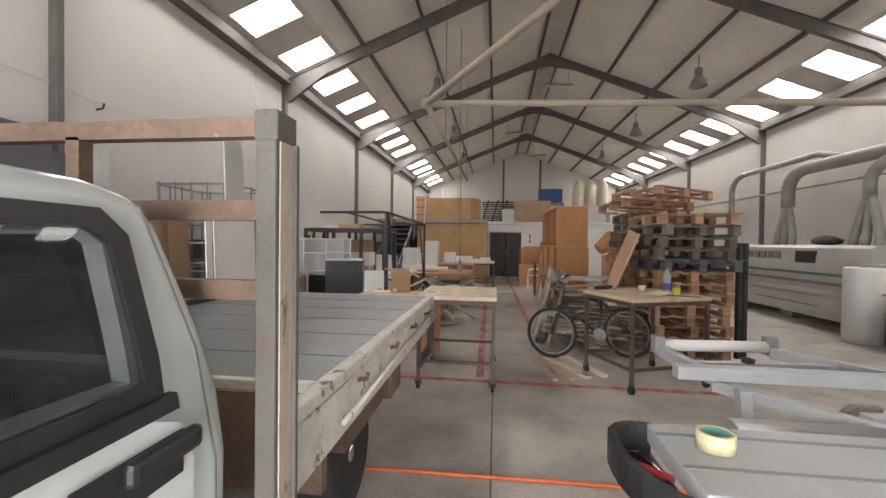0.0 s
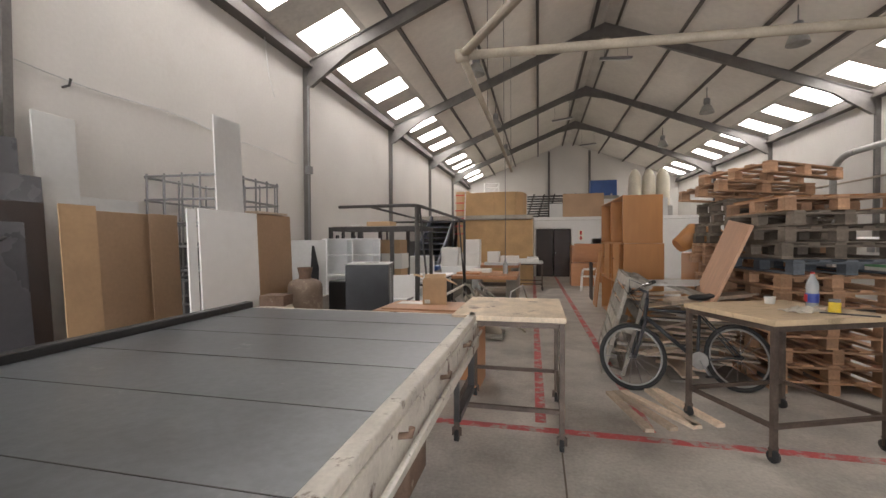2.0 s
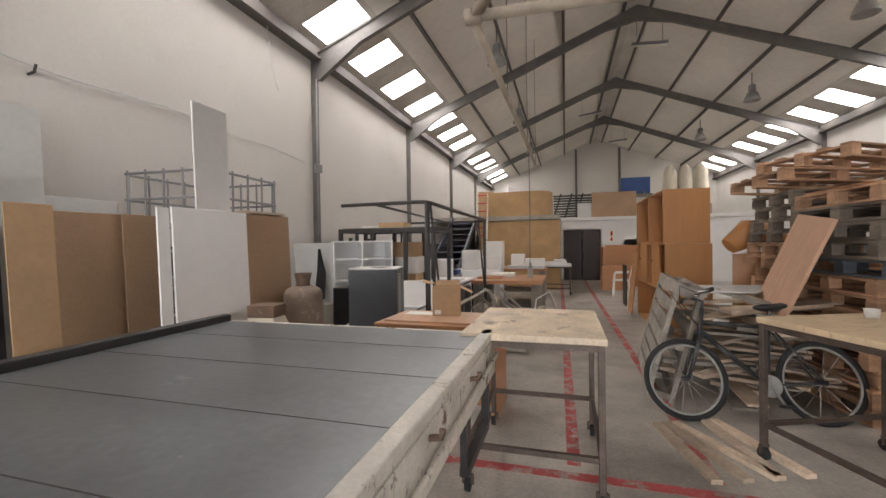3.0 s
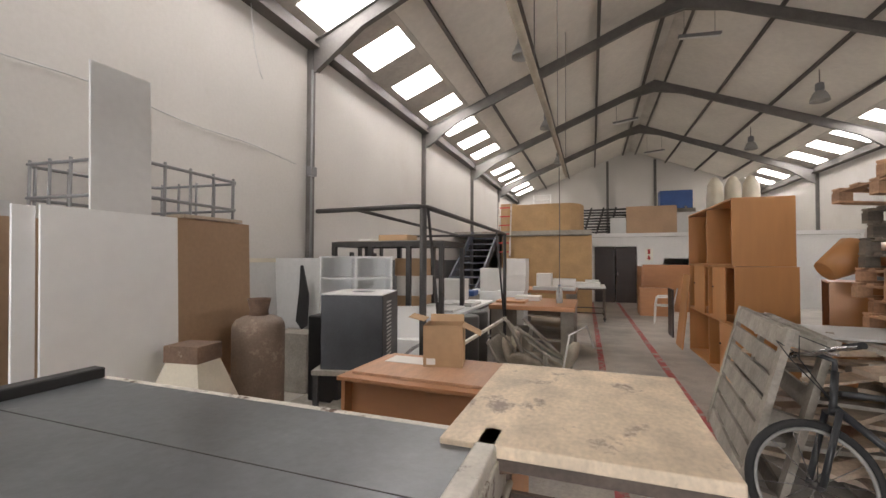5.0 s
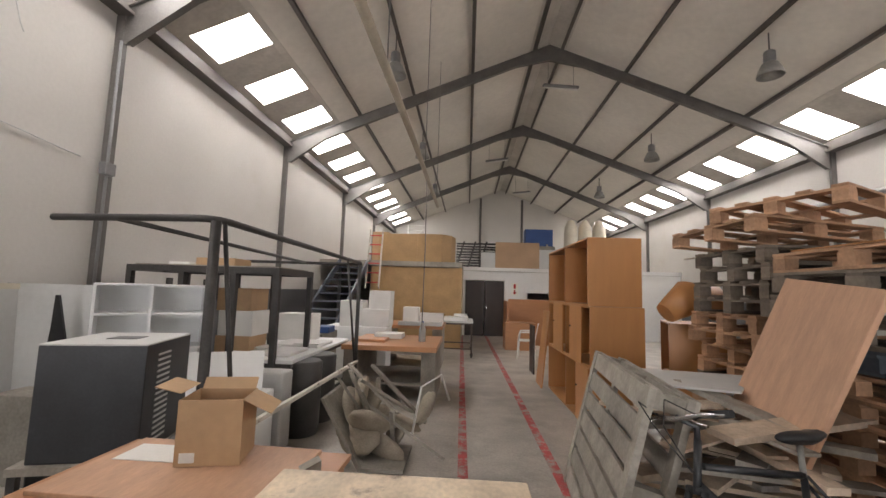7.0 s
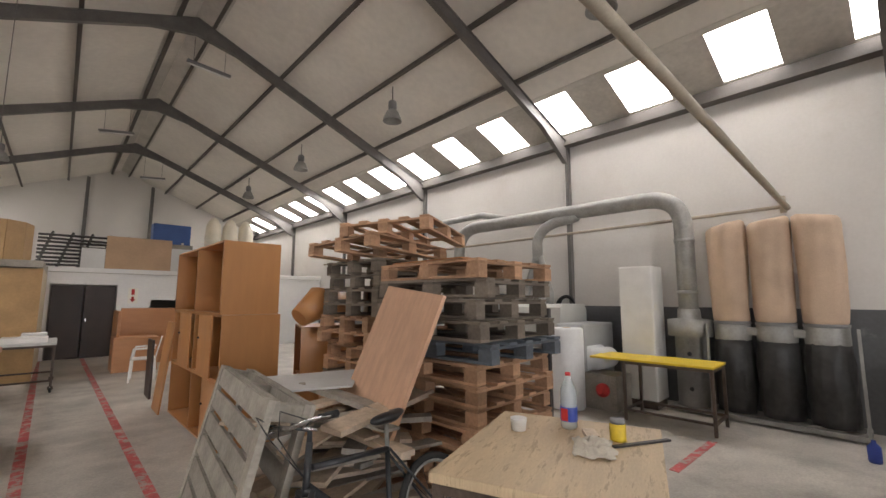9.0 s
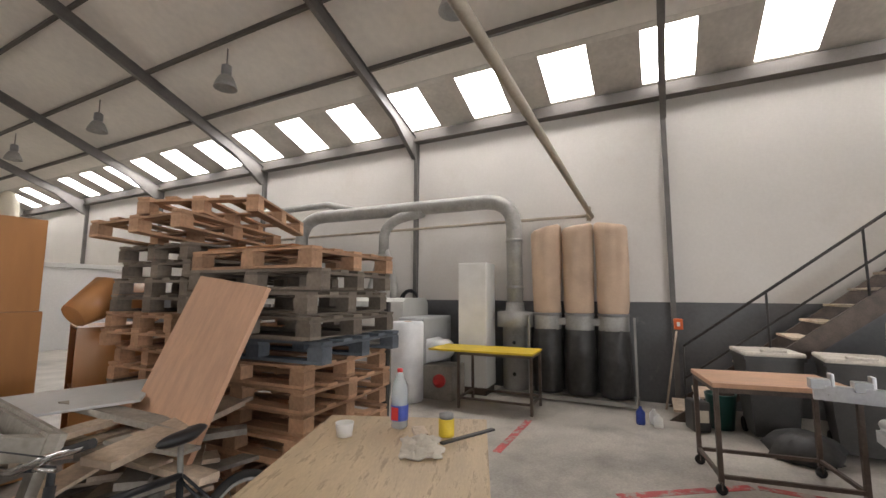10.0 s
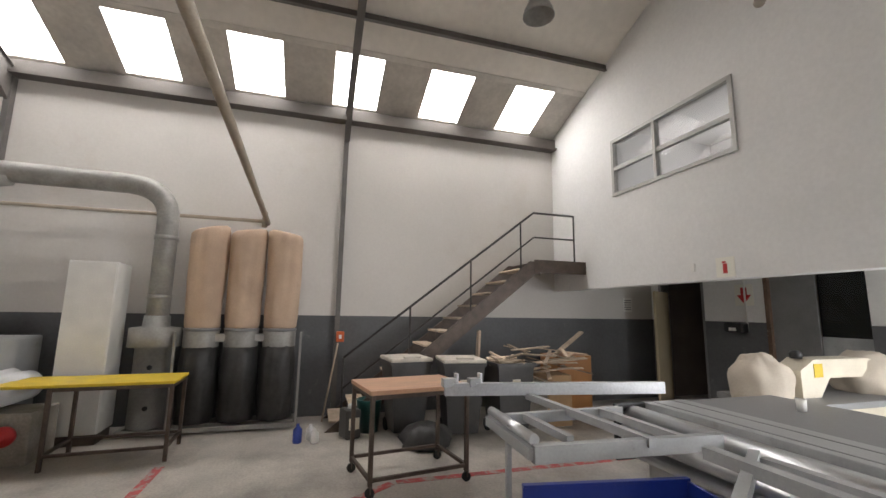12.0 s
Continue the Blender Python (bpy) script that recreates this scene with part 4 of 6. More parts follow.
# ---- bicycle ----
def bicycle(m):
    b = thing("bicycle", m, "black mountain bicycle leaning by the pallets", "bicycle")
    def wheel_at(x):
        bm = bmesh.new()
        ring(bm, (x, 0, 0.335), 0.315, 0.0225)
        tyre = part("wheel", bm, M_RUBBER, b, "black knobbly tyre")
        bm = bmesh.new()
        ring(bm, (x, 0, 0.335), 0.285, 0.011, 8)
        part("rim", bm, M_GALV, tyre, "alloy rim")
        bm = bmesh.new()
        for k in range(14):
            a = 2 * math.pi * k / 14
            bar(bm, (x, 0.02 * (-1) ** k, 0.335), (x + 0.28 * math.cos(a), 0, 0.335 + 0.28 * math.sin(a)), 0.004, n=4)
        part("spokes", bm, M_CHROME, tyre)
        part("hub", tb([(x, -0.05, 0.335), (x, 0.05, 0.335)], 0.022, 10), M_BLACKSTEEL, tyre)
    wheel_at(0)
    wheel_at(1.04)
    head, seat, bb, rear, front = Vector((0.2, 0, 0.86)), Vector((0.72, 0, 0.78)), Vector((0.63, 0, 0.3)), Vector((1.04, 0, 0.335)), Vector((0, 0, 0.335))
    bm = bmesh.new()
    for p, q, r in ((head + Vector((0.01, 0, -0.04)), seat, 0.017), (head + Vector((-0.03, 0, -0.12)), bb, 0.021), (seat, bb, 0.016)):
        bar(bm, p, q, r * 2, n=10)
    for s in (-0.05, 0.05):
        bar(bm, seat + Vector((0, s * 0.4, 0)), rear + Vector((0, s, 0)), 0.016, n=8)
        bar(bm, bb + Vector((0, s * 0.5, 0)), rear + Vector((0, s, 0)), 0.018, n=8)
    part("frame", bm, M_BIKE, b)
    bm = bmesh.new()
    bar(bm, (0.21, 0, 0.94), (0.15, 0, 0.7), 0.038, n=10)
    for s in (-0.06, 0.06):
        bar(bm, (0.155, s, 0.72), (0, s, 0.335), 0.034, n=8)
    bar(bm, (0.155, -0.07, 0.72), (0.155, 0.07, 0.72), 0.034, n=8)
    part("fork", bm, M_BIKE, b)
    part("stem", tb([(0.2, 0, 0.9), (0.22, 0, 1.0), (0.12, 0, 1.04)], 0.016, 8), M_BIKE, b)
    hb = part("handlebar", tb([(0.16, -0.31, 1.05), (0.12, -0.14, 1.045), (0.11, 0, 1.03), (0.12, 0.14, 1.045), (0.16, 0.31, 1.05)], 0.014, 8), M_CHROME, b)
    for s in (-1, 1):
        part("grip", tb([(0.145, s * 0.22, 1.05), (0.168, s * 0.33, 1.052)], 0.018, 10), M_RUBBER, hb)
        part("brake_lever", tb([(0.13, s * 0.17, 1.04), (0.07, s * 0.19, 1.02), (0.08, s * 0.28, 1.0)], 0.007, 6), M_CHROME, hb)
        part("brake_cable", tb([(0.12, s * 0.16, 1.05), (0.0, s * 0.12, 1.12), (0.02, s * 0.04, 1.0), (0.16, 0, 0.78)], 0.0035, 6), M_TRIM, hb)
    part("seat_post", tb([seat, seat + Vector((0.03, 0, 0.15))], 0.014, 8), M_GALV, b)
    bm = bmesh.new()
    bmesh.ops.create_uvsphere(bm, u_segments=16, v_segments=8, radius=1)
    for v in bm.verts:
        k = v.co.x
        v.co = Vector((0.76 + k * 0.14, v.co.y * (0.075 if k > 0 else 0.03 + 0.045 * (1 + k)), 0.95 + v.co.z * 0.035 + (0.015 if k > 0.4 else 0)))
    for f in bm.faces:
        f.smooth = True
    part("saddle", bm, M_TRIM, b)
    part("crank", bars([((0.63, -0.06, 0.3), (0.7, -0.06, 0.15), 0.02, 0.012)]), M_GALV, b)
    part("crank", bars([((0.63, 0.06, 0.3), (0.56, 0.06, 0.45), 0.02, 0.012)]), M_GALV, b)
    part("chainring", lathe([(0.085, -0.003), (0.09, 0), (0.085, 0.003)], 20, m=Matrix.Translation((0.63, -0.045, 0.3)) @ Matrix.Rotation(math.pi / 2, 4, "X")), M_GALV, b)
    for x, z, y in ((0.7, 0.145, -0.1), (0.56, 0.455, 0.1)):
        part("pedal", bx(x - 0.045, x + 0.045, y - 0.04, y + 0.04, z - 0.012, z + 0.012, bevel=0.004), M_TRIM, b)


bicycle(pose(1.25, 5.88, 0, -17, 0, 8))


# ---- sheets against the west wall ----
def lean(name, y0, y1, h, x, deg, th, material, label, z=0.0, yaw=0):
    """A sheet that leans towards the west wall: its foot at x."""
    return solo(name, bx(-th, 0, 0, y1 - y0, 0, h, bevel=0.002, seg=1), material, label, "sheet", group="sheets leaning on the wall", m=Matrix.Translation((x, y0, z)) @ Matrix.Rotation(radians(yaw), 4, "Z") @ Matrix.Rotation(radians(-deg), 4, "Y"))


lean("dark_sheet", 2.6, 3.7, 2.56, -3.62, 4, 0.018, M_DARKBOARD, "tall charcoal sheet leaning on the wall")
lean("dark_sheet", 2.7, 3.84, 2.36, -3.59, 4, 0.018, M_DARKBOARD, "charcoal sheet leaning on a taller one")
lean("dark_sheet", 2.7, 3.97, 2.07, -3.56, 4, 0.018, M_DARKBOARD, "charcoal sheet in the row on the wall")
glossy = lean("glossy_sheet", 2.3, 3.62, 1.68, -3.2, 5, 0.02, M_DARKBOARD, "glossy dark grey sheet in front of the others")
part("pull_slot", tb([(0.004, 0.98, 1.5), (0.006, 1.05, 1.53), (0.006, 1.14, 1.53), (0.004, 1.2, 1.57)], 0.012, 8), M_TRIM, glossy)
lean("maroon_sheet", 3.3, 3.76, 1.83, -3.24, 4, 0.02, M_DARKDOOR, "dark maroon sheet between boards")
lean("grey_sheet", 3.98, 4.32, 2.64, -3.66, 3.5, 0.018, M_GREYBOARD, "narrow pale grey sheet leaning on the wall")
lean("grey_sheet", 4.25, 4.9, 1.95, -3.66, 4, 0.018, M_GREYBOARD, "low grey sheet behind the hardboards")
lean("hardboard_sheet", 3.98, 4.86, 1.8, -3.3, 3.5, 0.006, M_MDF, "brown hardboard sheet leaning in a row")
lean("hardboard_sheet", 3.8, 4.08, 1.83, -3.16, 4, 0.012, M_CARD, "light brown board in front of the hardboards")
lean("hardboard_sheet", 4.6, 4.92, 1.8, -3.24, 3, 0.006, M_MDF, "brown hardboard offcut sheet")
lean("tall_grey_panel", 4.78, 5.15, 2.75, -2.66, 2, 0.018, M_PALEBOARD, "tall pale grey panel standing behind white boards")
lean("white_board", 4.42, 4.52, 1.82, -2.66, 2, 0.018, M_WHITEBOARD, "narrow white melamine strip")
lean("white_board", 4.53, 5.325, 1.83, -2.64, 2, 0.018, M_WHITEBOARD, "white melamine board leaning in the row")
lean("brown_board", 5.335, 6.07, 1.84, -2.72, 2, 0.018, M_MDF, "brown hardboard panel beside the white boards")


def ibc_cage(m):
    c = thing("tank_cage", m, "galvanised tubular tank cage stacked by the wall", "cage", group="tank cages")
    W, D, H = 1.0, 1.06, 1.09
    for z in (0.06, 0.31, 0.56, 0.81, 1.06):
        part("hoop", tb([(0.06, 0, z), (W - 0.06, 0, z)] + [(W, 0.06, z), (W, D - 0.06, z)] + [(W - 0.06, D, z), (0.06, D, z), (0, D - 0.06, z), (0, 0.06, z), (0.06, 0, z)], 0.013, 8), M_MACHDK, c)
    for k in range(5):
        x = 0.08 + k * (W - 0.16) / 4
        for y in (0, D):
            part("upright", tb([(x, y, 0.0), (x, y, H)], 0.011, 8), M_MACHDK, c)
    for k in range(5):
        y = 0.08 + k * (D - 0.16) / 4
        for x in (0, W):
            part("upright", tb([(x, y, 0.0), (x, y, H)], 0.011, 8), M_MACHDK, c)
    return c


cg = ibc_cage(pose(-3.87, 4.99, 0.06, 0, 0, 4))
copy_thing(cg, pose(-3.87, 4.99, 1.165, 0, 0, 4))
solo("cage_skid", bx(-3.88, -2.9, 5.0, 5.96, 0, 0.06), M_GREYWOOD, "wooden skid under the tank cages", "skid")
solo("shelf_plank", bx(-2.94, -2.74, 5.4, 5.95, 1.843, 1.866), M_OFFCUT, "short plank lying on the sheet edges", "plank")

# gas cylinder, hopper, small things behind the truck
cyl = thing("gas_cylinder", pose(-2.44, 5.84, 0.14), "rusty dusty gas cylinder with a collar", "gas cylinder")
part("body", lathe([(0.17, 0.0), (0.198, 0.03), (0.2, 0.08), (0.2, 0.5), (0.2, 0.84), (0.195, 0.87), (0.175, 0.905), (0.13, 0.93), (0.06, 0.945)], 32), M_CYL, cyl)
part("collar", lathe([(0.075, 0.93), (0.07, 0.98), (0.088, 1.06), (0.092, 1.075), (0.084, 1.075), (0.06, 0.98), (0.05, 0.945)], 20), M_RUST, cyl)
part("foot_ring", lathe([(0.175, 0.0), (0.203, 0.001), (0.203, 0.05), (0.19, 0.05)], 24), M_RUST, cyl)
hop = thing("hopper", pose(-2.4, 5.22, 0, 0, 0, 8), "cream sheet-metal hopper with a rusty collar", "hopper")
bm = bmesh.new()
lo = [bm.verts.new((x, y, 0.42)) for x, y in ((-0.27, -0.22), (0.27, -0.22), (0.27, 0.22), (-0.27, 0.22))]
hi = [bm.verts.new((x, y, 0.86)) for x, y in ((-0.12, -0.1), (0.12, -0.1), (0.12, 0.1), (-0.12, 0.1))]
for i in range(4):
    bm.faces.new((lo[i], lo[(i + 1) % 4], hi[(i + 1) % 4], hi[i]))
bm.faces.new(lo[::-1])
bm.faces.new(hi)
part("cone", bm, M_CREAM, hop)
part("collar", bx(-0.13, 0.13, -0.11, 0.11, 0.86, 0.97, bevel=0.004), M_RUST, hop, "rusty square collar")
for x in (-0.22, 0.22):
    for y in (-0.18, 0.18):
        part("leg", tb([(x, y, 0), (x, y, 0.43)], 0.014, 8), M_BLACKSTEEL, hop)

bb = thing("black_cabinet", pose(-1.88, 6.5, 0.6, 0, 0, 14), "scuffed black metal cabinet with vent slots", "metal cabinet")
body = part("body", bx(-0.27, 0.27, -0.3, 0.3, 0, 0.63, bevel=0.006), M_BLACKBOX, bb)
part("top", bx(-0.272, 0.272, -0.302, 0.302, 0.63, 0.638), M_GREYBOARD, bb, "dusty pale top")
part("hatch", bx(-0.07, 0.1, -0.06, 0.08, 0.638, 0.641), M_BLACKBOX, bb)
for k in range(16):
    part("vent_slot", bx(0.27, 0.274, -0.16, 0.0, 0.06 + k * 0.033, 0.072 + k * 0.033), M_GREYBOARD, body)
st = thing("low_stand", pose(-1.88, 6.5, -0.06, 0, 0, 14), "grey wooden stand under the black cabinet", "stand")
part("board", bx(-0.33, 0.33, -0.34, 0.34, 0.62, 0.66), M_GREYWOOD, st)
part("lower_board", bx(-0.33, 0.33, -0.34, 0.34, 0.2, 0.24), M_GREYWOOD, st)
for x in (-0.3, 0.3):
    for y in (-0.31, 0.31):
        part("leg", bx(x - 0.02, x + 0.02, y - 0.02, y + 0.02, 0.2, 0.62), M_BLACKSTEEL, st)
part("loop_handle", tb([(0.36, -0.3, 0.4), (0.36, -0.3, 0.72), (0.5, -0.1, 0.82), (0.55, 0.1, 0.82)], 0.014, 8), M_MACHDK, st)
solo("pallet_deck", bx(-2.7, -1.5, 5.5, 6.9, 0, 0.14, bevel=0.01), M_GREYWOOD, "grey timber deck on the floor", "pallet deck")
solo("dark_stool", bx(-2.55, -2.2, 6.6, 6.95, 0.14, 0.98, bevel=0.02), M_TRIM, "dark plastic tub behind the cylinder", "tub")

# glazed frame, grey sheet, white shelving
gf = thing("framed_sheet", Matrix.Translation((-3.58, 6.5, 0.05)) @ Matrix.Rotation(radians(-6), 4, "Y"), "aluminium-framed pale sheet leaning on the wall", "framed sheet")
part("panel", bx(-0.02, 0, 0.05, 1.1, 0.05, 1.45), M_GREYBOARD, gf)
for a, b2, c, d in ((0, 1.15, 0, 0.05), (0, 1.15, 1.45, 1.5), (0, 0.05, 0.05, 1.45), (1.1, 1.15, 0.05, 1.45)):
    part("frame_bar", bx(-0.03, 0.012, a, b2, c, d), M_CREAM, gf)
solo("blue_grey_sheet", bx(-0.38, 0.38, 0, 0.015, 0, 1.5), M_GREYBOARD, "blue-grey sheet standing before the shelving", "sheet", m=pose(-3.45, 7.42, 0.05, -3, 0, 6))
solo("black_cutout", prism([(-0.02, 0), (0.06, 0.05), (0.1, 0.42), (0.03, 0.78), (0.0, 0.78), (-0.03, 0.5), (-0.1, 0.1)], 0, 0.02, "y"), M_TRIM, "black curved plywood cutout against the sheet", "cutout", m=pose(-3.2, 7.35, 0.68, 4, 0, 0))
solo("cutout_shelf", bx(-3.45, -2.95, 7.1, 7.4, 0, 0.68, bevel=0.01), M_GREYWOOD, "grey box below the cutout", "box")
ws = thing("white_shelving", pose(-3.05, 7.5, 0, 0, 0, 38), "dusty white open shelving unit", "shelving")
for x in (0, 0.42, 0.88):
    part("upright", bx(x - 0.012, x + 0.012, 0, 0.38, 0, 1.57), M_WHITEBOARD, ws)
for z in (0.05, 0.55, 0.95, 1.28, 1.55):
    part("shelf", bx(0, 0.9, 0.001, 0.38, z, z + 0.022), M_WHITEBOARD, ws)
part("back", bx(0, 0.9, 0.38, 0.39, 0, 1.57), M_WHITEBOARD, ws)

# black steel rack
rk = thing("steel_rack", pose(-3.42, 8.25, 0), "black square-tube steel rack frame", "rack")
for x in (0.03, 0.62, 1.2, 1.67):
    for y in (0.03, 0.95):
        part("post", bx(x - 0.03, x + 0.03, y - 0.03, y + 0.03, 0, 1.71), M_BLACKSTEEL, rk)
for y in (0.03, 0.95):
    part("beam", bx(0, 1.7, y - 0.03, y + 0.03, 1.71, 1.78), M_BLACKSTEEL, rk)
    part("lower_beam", bx(0.06, 1.64, y - 0.025, y + 0.025, 0.3, 0.35), M_BLACKSTEEL, rk)
for x in (0.03, 1.67):
    part("end_beam", bx(x - 0.03, x + 0.03, 0.06, 0.92, 1.71, 1.78), M_BLACKSTEEL, rk)
part("deck_board", bx(0.05, 1.65, 0.06, 0.92, 1.782, 1.795), M_GREYWOOD, rk)
solo("flat_carton", bx(-2.75, -2.3, 8.4, 8.75, 1.795, 1.88, bevel=0.01), M_CARD, "flat cardboard carton on the rack", "carton")
solo("sheet_stack", bx(-3.1, -2.85, 8.45, 8.75, 1.795, 1.83, bevel=0.01), M_PAPER, "stack of pale sheets on the rack", "sheets")
for k, (x, z, mt) in enumerate(((-2.35, 0.35, M_PAPER), (-2.35, 0.68, M_CARD), (-2.33, 1.02, M_PAPER), (-2.36, 1.3, M_CARD))):
    solo("carton", bx(x - 0.2, x + 0.2, 8.55, 8.95, z, z + (0.33, 0.34, 0.28, 0.25)[k], bevel=0.006), mt, "cardboard carton stacked in the steel rack", "carton", group="cartons in the rack")

# tubular frame
rf = thing("tube_frame", pose(0, 0, 0), "tall dark tubular steel frame with rails", "frame")
P1, P2 = Vector((-1.14, 6.17, 0)), Vector((-1.06, 9.0, 0))
part("top_rail", tb([(-2.2, 6.26, 1.96), (-1.3, 6.17, 1.955)] + bend((-1.3, 6.17, 1.955), (-1.14, 6.15, 1.955), (-1.138, 6.32, 1.953)) + [(-1.06, 9.0, 1.9)], 0.021, 10), M_BLACKSTEEL, rf)
part("post", tb([P1, P1 + Vector((0, 0, 1.94))], 0.028, 12), M_BLACKSTEEL, rf)
part("post", tb([P2, P2 + Vector((0, 0, 1.9))], 0.024, 12), M_BLACKSTEEL, rf)
part("inner_rail", tb([(-1.75, 6.21, 1.95), (-1.75, 9.0, 1.89)], 0.016, 8), M_BLACKSTEEL, rf)
part("far_rail", tb([P2 + Vector((0, 0, 1.885)), (-2.6, 9.05, 1.89)], 0.018, 8), M_BLACKSTEEL, rf)
part("far_post", tb([(-2.6, 9.05, 0), (-2.6, 9.05, 1.89)], 0.018, 8), M_BLACKSTEEL, rf)
part("brace", tb([P1 + Vector((0.02, 0.05, 1.93)), (-1.02, 6.32, 0.6)], 0.013, 8), M_BLACKSTEEL, rf)
part("brace", tb([(-1.07, 8.5, 1.91), (-1.06, 8.95, 0.74)], 0.013, 8), M_BLACKSTEEL, rf)
part("low_rail", bars([((-1.09, 6.2, 0.72), (-1.04, 9.0, 0.72), 0.03, 0.03)]), M_RUSTWHITE, rf, "chipped white lower rail")

# desk and carton behind the truck
dk = thing("desk", pose(-0.82, 5.7, 0, 0, 0, -2), "orange-brown laminate desk with a modesty panel", "desk")
part("desktop", bx(-0.56, 0.54, -0.34, 0.32, 0.785, 0.81, bevel=0.003), M_DESK, dk)
part("loose_top", bx(-0.5, 0.4, -0.26, 0.3, 0.81, 0.828, bevel=0.003), M_PINKPLY, dk, "pinkish loose board on the desk")
for x in (-0.54, 0.5):
    part("side_panel", bx(x - 0.012, x + 0.012, -0.3, 0.3, 0, 0.785), M_DESK, dk)
part("modesty_panel", bx(-0.528, 0.488, -0.22, -0.2, 0.12, 0.785), M_DESK, dk)
solo("paper_sheet", bx(-1.25, -0.95, 5.75, 5.93, 0.829, 0.832), M_PAPER, "torn white paper lying on the desk", "paper", m=pose(0, 0, 0.0))
cb = thing("cardboard_box", pose(-0.84, 5.84, 0.83, 0, 0, 12), "small open brown cardboard box on the desk", "carton")
bm = bmesh.new()
for a in ((-0.13, 0.13, -0.11, -0.105), (-0.13, 0.13, 0.105, 0.11), (-0.13, -0.125, -0.105, 0.105), (0.125, 0.13, -0.105, 0.105)):
    box(bm, *a, 0, 0.27)
box(bm, -0.125, 0.125, -0.105, 0.105, 0, 0.005)
part("body", bm, M_CARD, cb)
part("flap", bx(-0.24, -0.13, -0.1, 0.1, -0.003, 0.0, m=Matrix.Translation((0, 0, 0.265)) @ Matrix.Rotation(0.25, 4, "Y")), M_CARD, cb)
part("flap", bx(0, 0.13, -0.1, 0.1, -0.003, 0.0, m=Matrix.Translation((0.13, 0, 0.267)) @ Matrix.Rotation(0.45, 4, "Y")), M_CARD, cb)
part("flap", bx(-0.12, 0.12, 0, 0.06, -0.003, 0, m=Matrix.Translation((0, 0.11, 0.268)) @ Matrix.Rotation(0.9, 4, "X")), M_CARD, cb)
part("label", bx(-0.11, -0.05, -0.112, -0.11, 0.015, 0.055), M_PAPER, cb, "white paper label")

solo("wood_wedge", prism([(-0.05, 0), (0.05, 0), (0.05, 0.05), (-0.03, 0.02)], -0.03, 0.03, "y"), M_GREYWOOD, "small dark wooden wedge lying on the desk", "wedge", m=pose(-0.4, 5.78, 0.81, 0, 0, 35))

# white bench with board stacks
work_table(pose(-2.05, 9.35, 0), 1.0, 2.1, 0.82, "bench with white worktop boards on dark drums", M_WHITEBOARD, wheels=False, name="work_bench", steel=M_BLACKSTEEL)
for x, y, z, w, d in ((-2.0, 8.75, 0.82, 0.7, 0.55), (-1.9, 9.5, 0.82, 0.6, 0.6), (-2.1, 8.8, 0.87, 0.34, 0.24), (-1.75, 9.3, 0.862, 0.34, 0.22)):
    solo("white_tray", bx(x - w / 2, x + w / 2, y - d / 2, y + d / 2, z, z + (0.04 if w > 0.5 else 0.018), bevel=0.015), M_WHITEPL, "white plastic tray stacked on the bench", "tray", group="trays on the bench")
for y in (8.6, 9.1):
    solo("dark_drum", lathe([(0.2, 0), (0.21, 0.02), (0.22, 0.76), (0.2, 0.78)], 20, m=Matrix.Translation((-1.55, y, 0))), M_BIN, "dark blue plastic drum under the bench", "drum", group="drums under the bench")
solo("white_case", bx(-2.45, -1.95, 9.9, 10.25, 0.82, 1.2, bevel=0.01), M_WHITEPL, "white metal case on the bench", "case")
solo("grey_case", bx(-1.95, -1.5, 8.0, 8.25, 0, 0.75, bevel=0.02), M_GREYBOARD, "grey box standing in front of the bench", "box")
solo("propped_sheet", bx(-0.4, 0.4, 0, 0.016, 0, 0.4), M_WHITEBOARD, "white panel propped on boxes", "panel", m=pose(-1.95, 7.6, 0.6, -20, 0, 25))
solo("panel_box", bx(-2.2, -1.55, 7.5, 7.95, 0, 0.62, bevel=0.01), M_WHITEBOARD, "low white box under a propped panel", "box")

# seat cushions heap
hp = random.Random(9)
for k in range(11):
    bm = bmesh.new()
    bmesh.ops.create_uvsphere(bm, u_segments=18, v_segments=10, radius=1)
    for v in bm.verts:
        n2 = noise.noise(v.co * 2.2 + Vector((k * 3.1, 0, 0))) * 0.16
        v.co = Vector((v.co.x * 0.2 * (1 + n2), v.co.y * 0.17 * (1 + n2), v.co.z * 0.065 * (1 + n2)))
    for f in bm.faces:
        f.smooth = True
    solo("seat_cushion", bm, M_UPH, "worn beige chair seat in a heap", "chair seat", group="heap of chair seats", m=pose(-0.42 + hp.uniform(-0.38, 0.38), 8.0 + hp.uniform(-0.3, 0.3), 0.12 + 0.045 * k, hp.uniform(-70, 70), hp.uniform(-50, 50), hp.uniform(0, 180)))
for k in range(9):
    a = hp.uniform(0, 180)
    solo("scrap_stick", bx(-0.02, 0.02, -0.4, 0.4, -0.012, 0.012), M_GREYWOOD, "grey scrap stick in the heap of seats", "stick", group="sticks in the heap", m=pose(-0.35 + hp.uniform(-0.35, 0.4), 7.95 + hp.uniform(-0.3, 0.3), 0.25 + 0.05 * k, hp.uniform(20, 70), hp.uniform(-20, 20), a))
solo("trough", prism([(-0.5, 0.62), (-0.47, 0.62), (-0.12, 0.06), (0.25, 0.06), (0.25, 0.03), (-0.14, 0.03)], 0, 0.6, "y"), M_GREYWOOD, "grey wooden trough under the heap of seats", "trough", m=pose(-0.5, 7.65, 0))
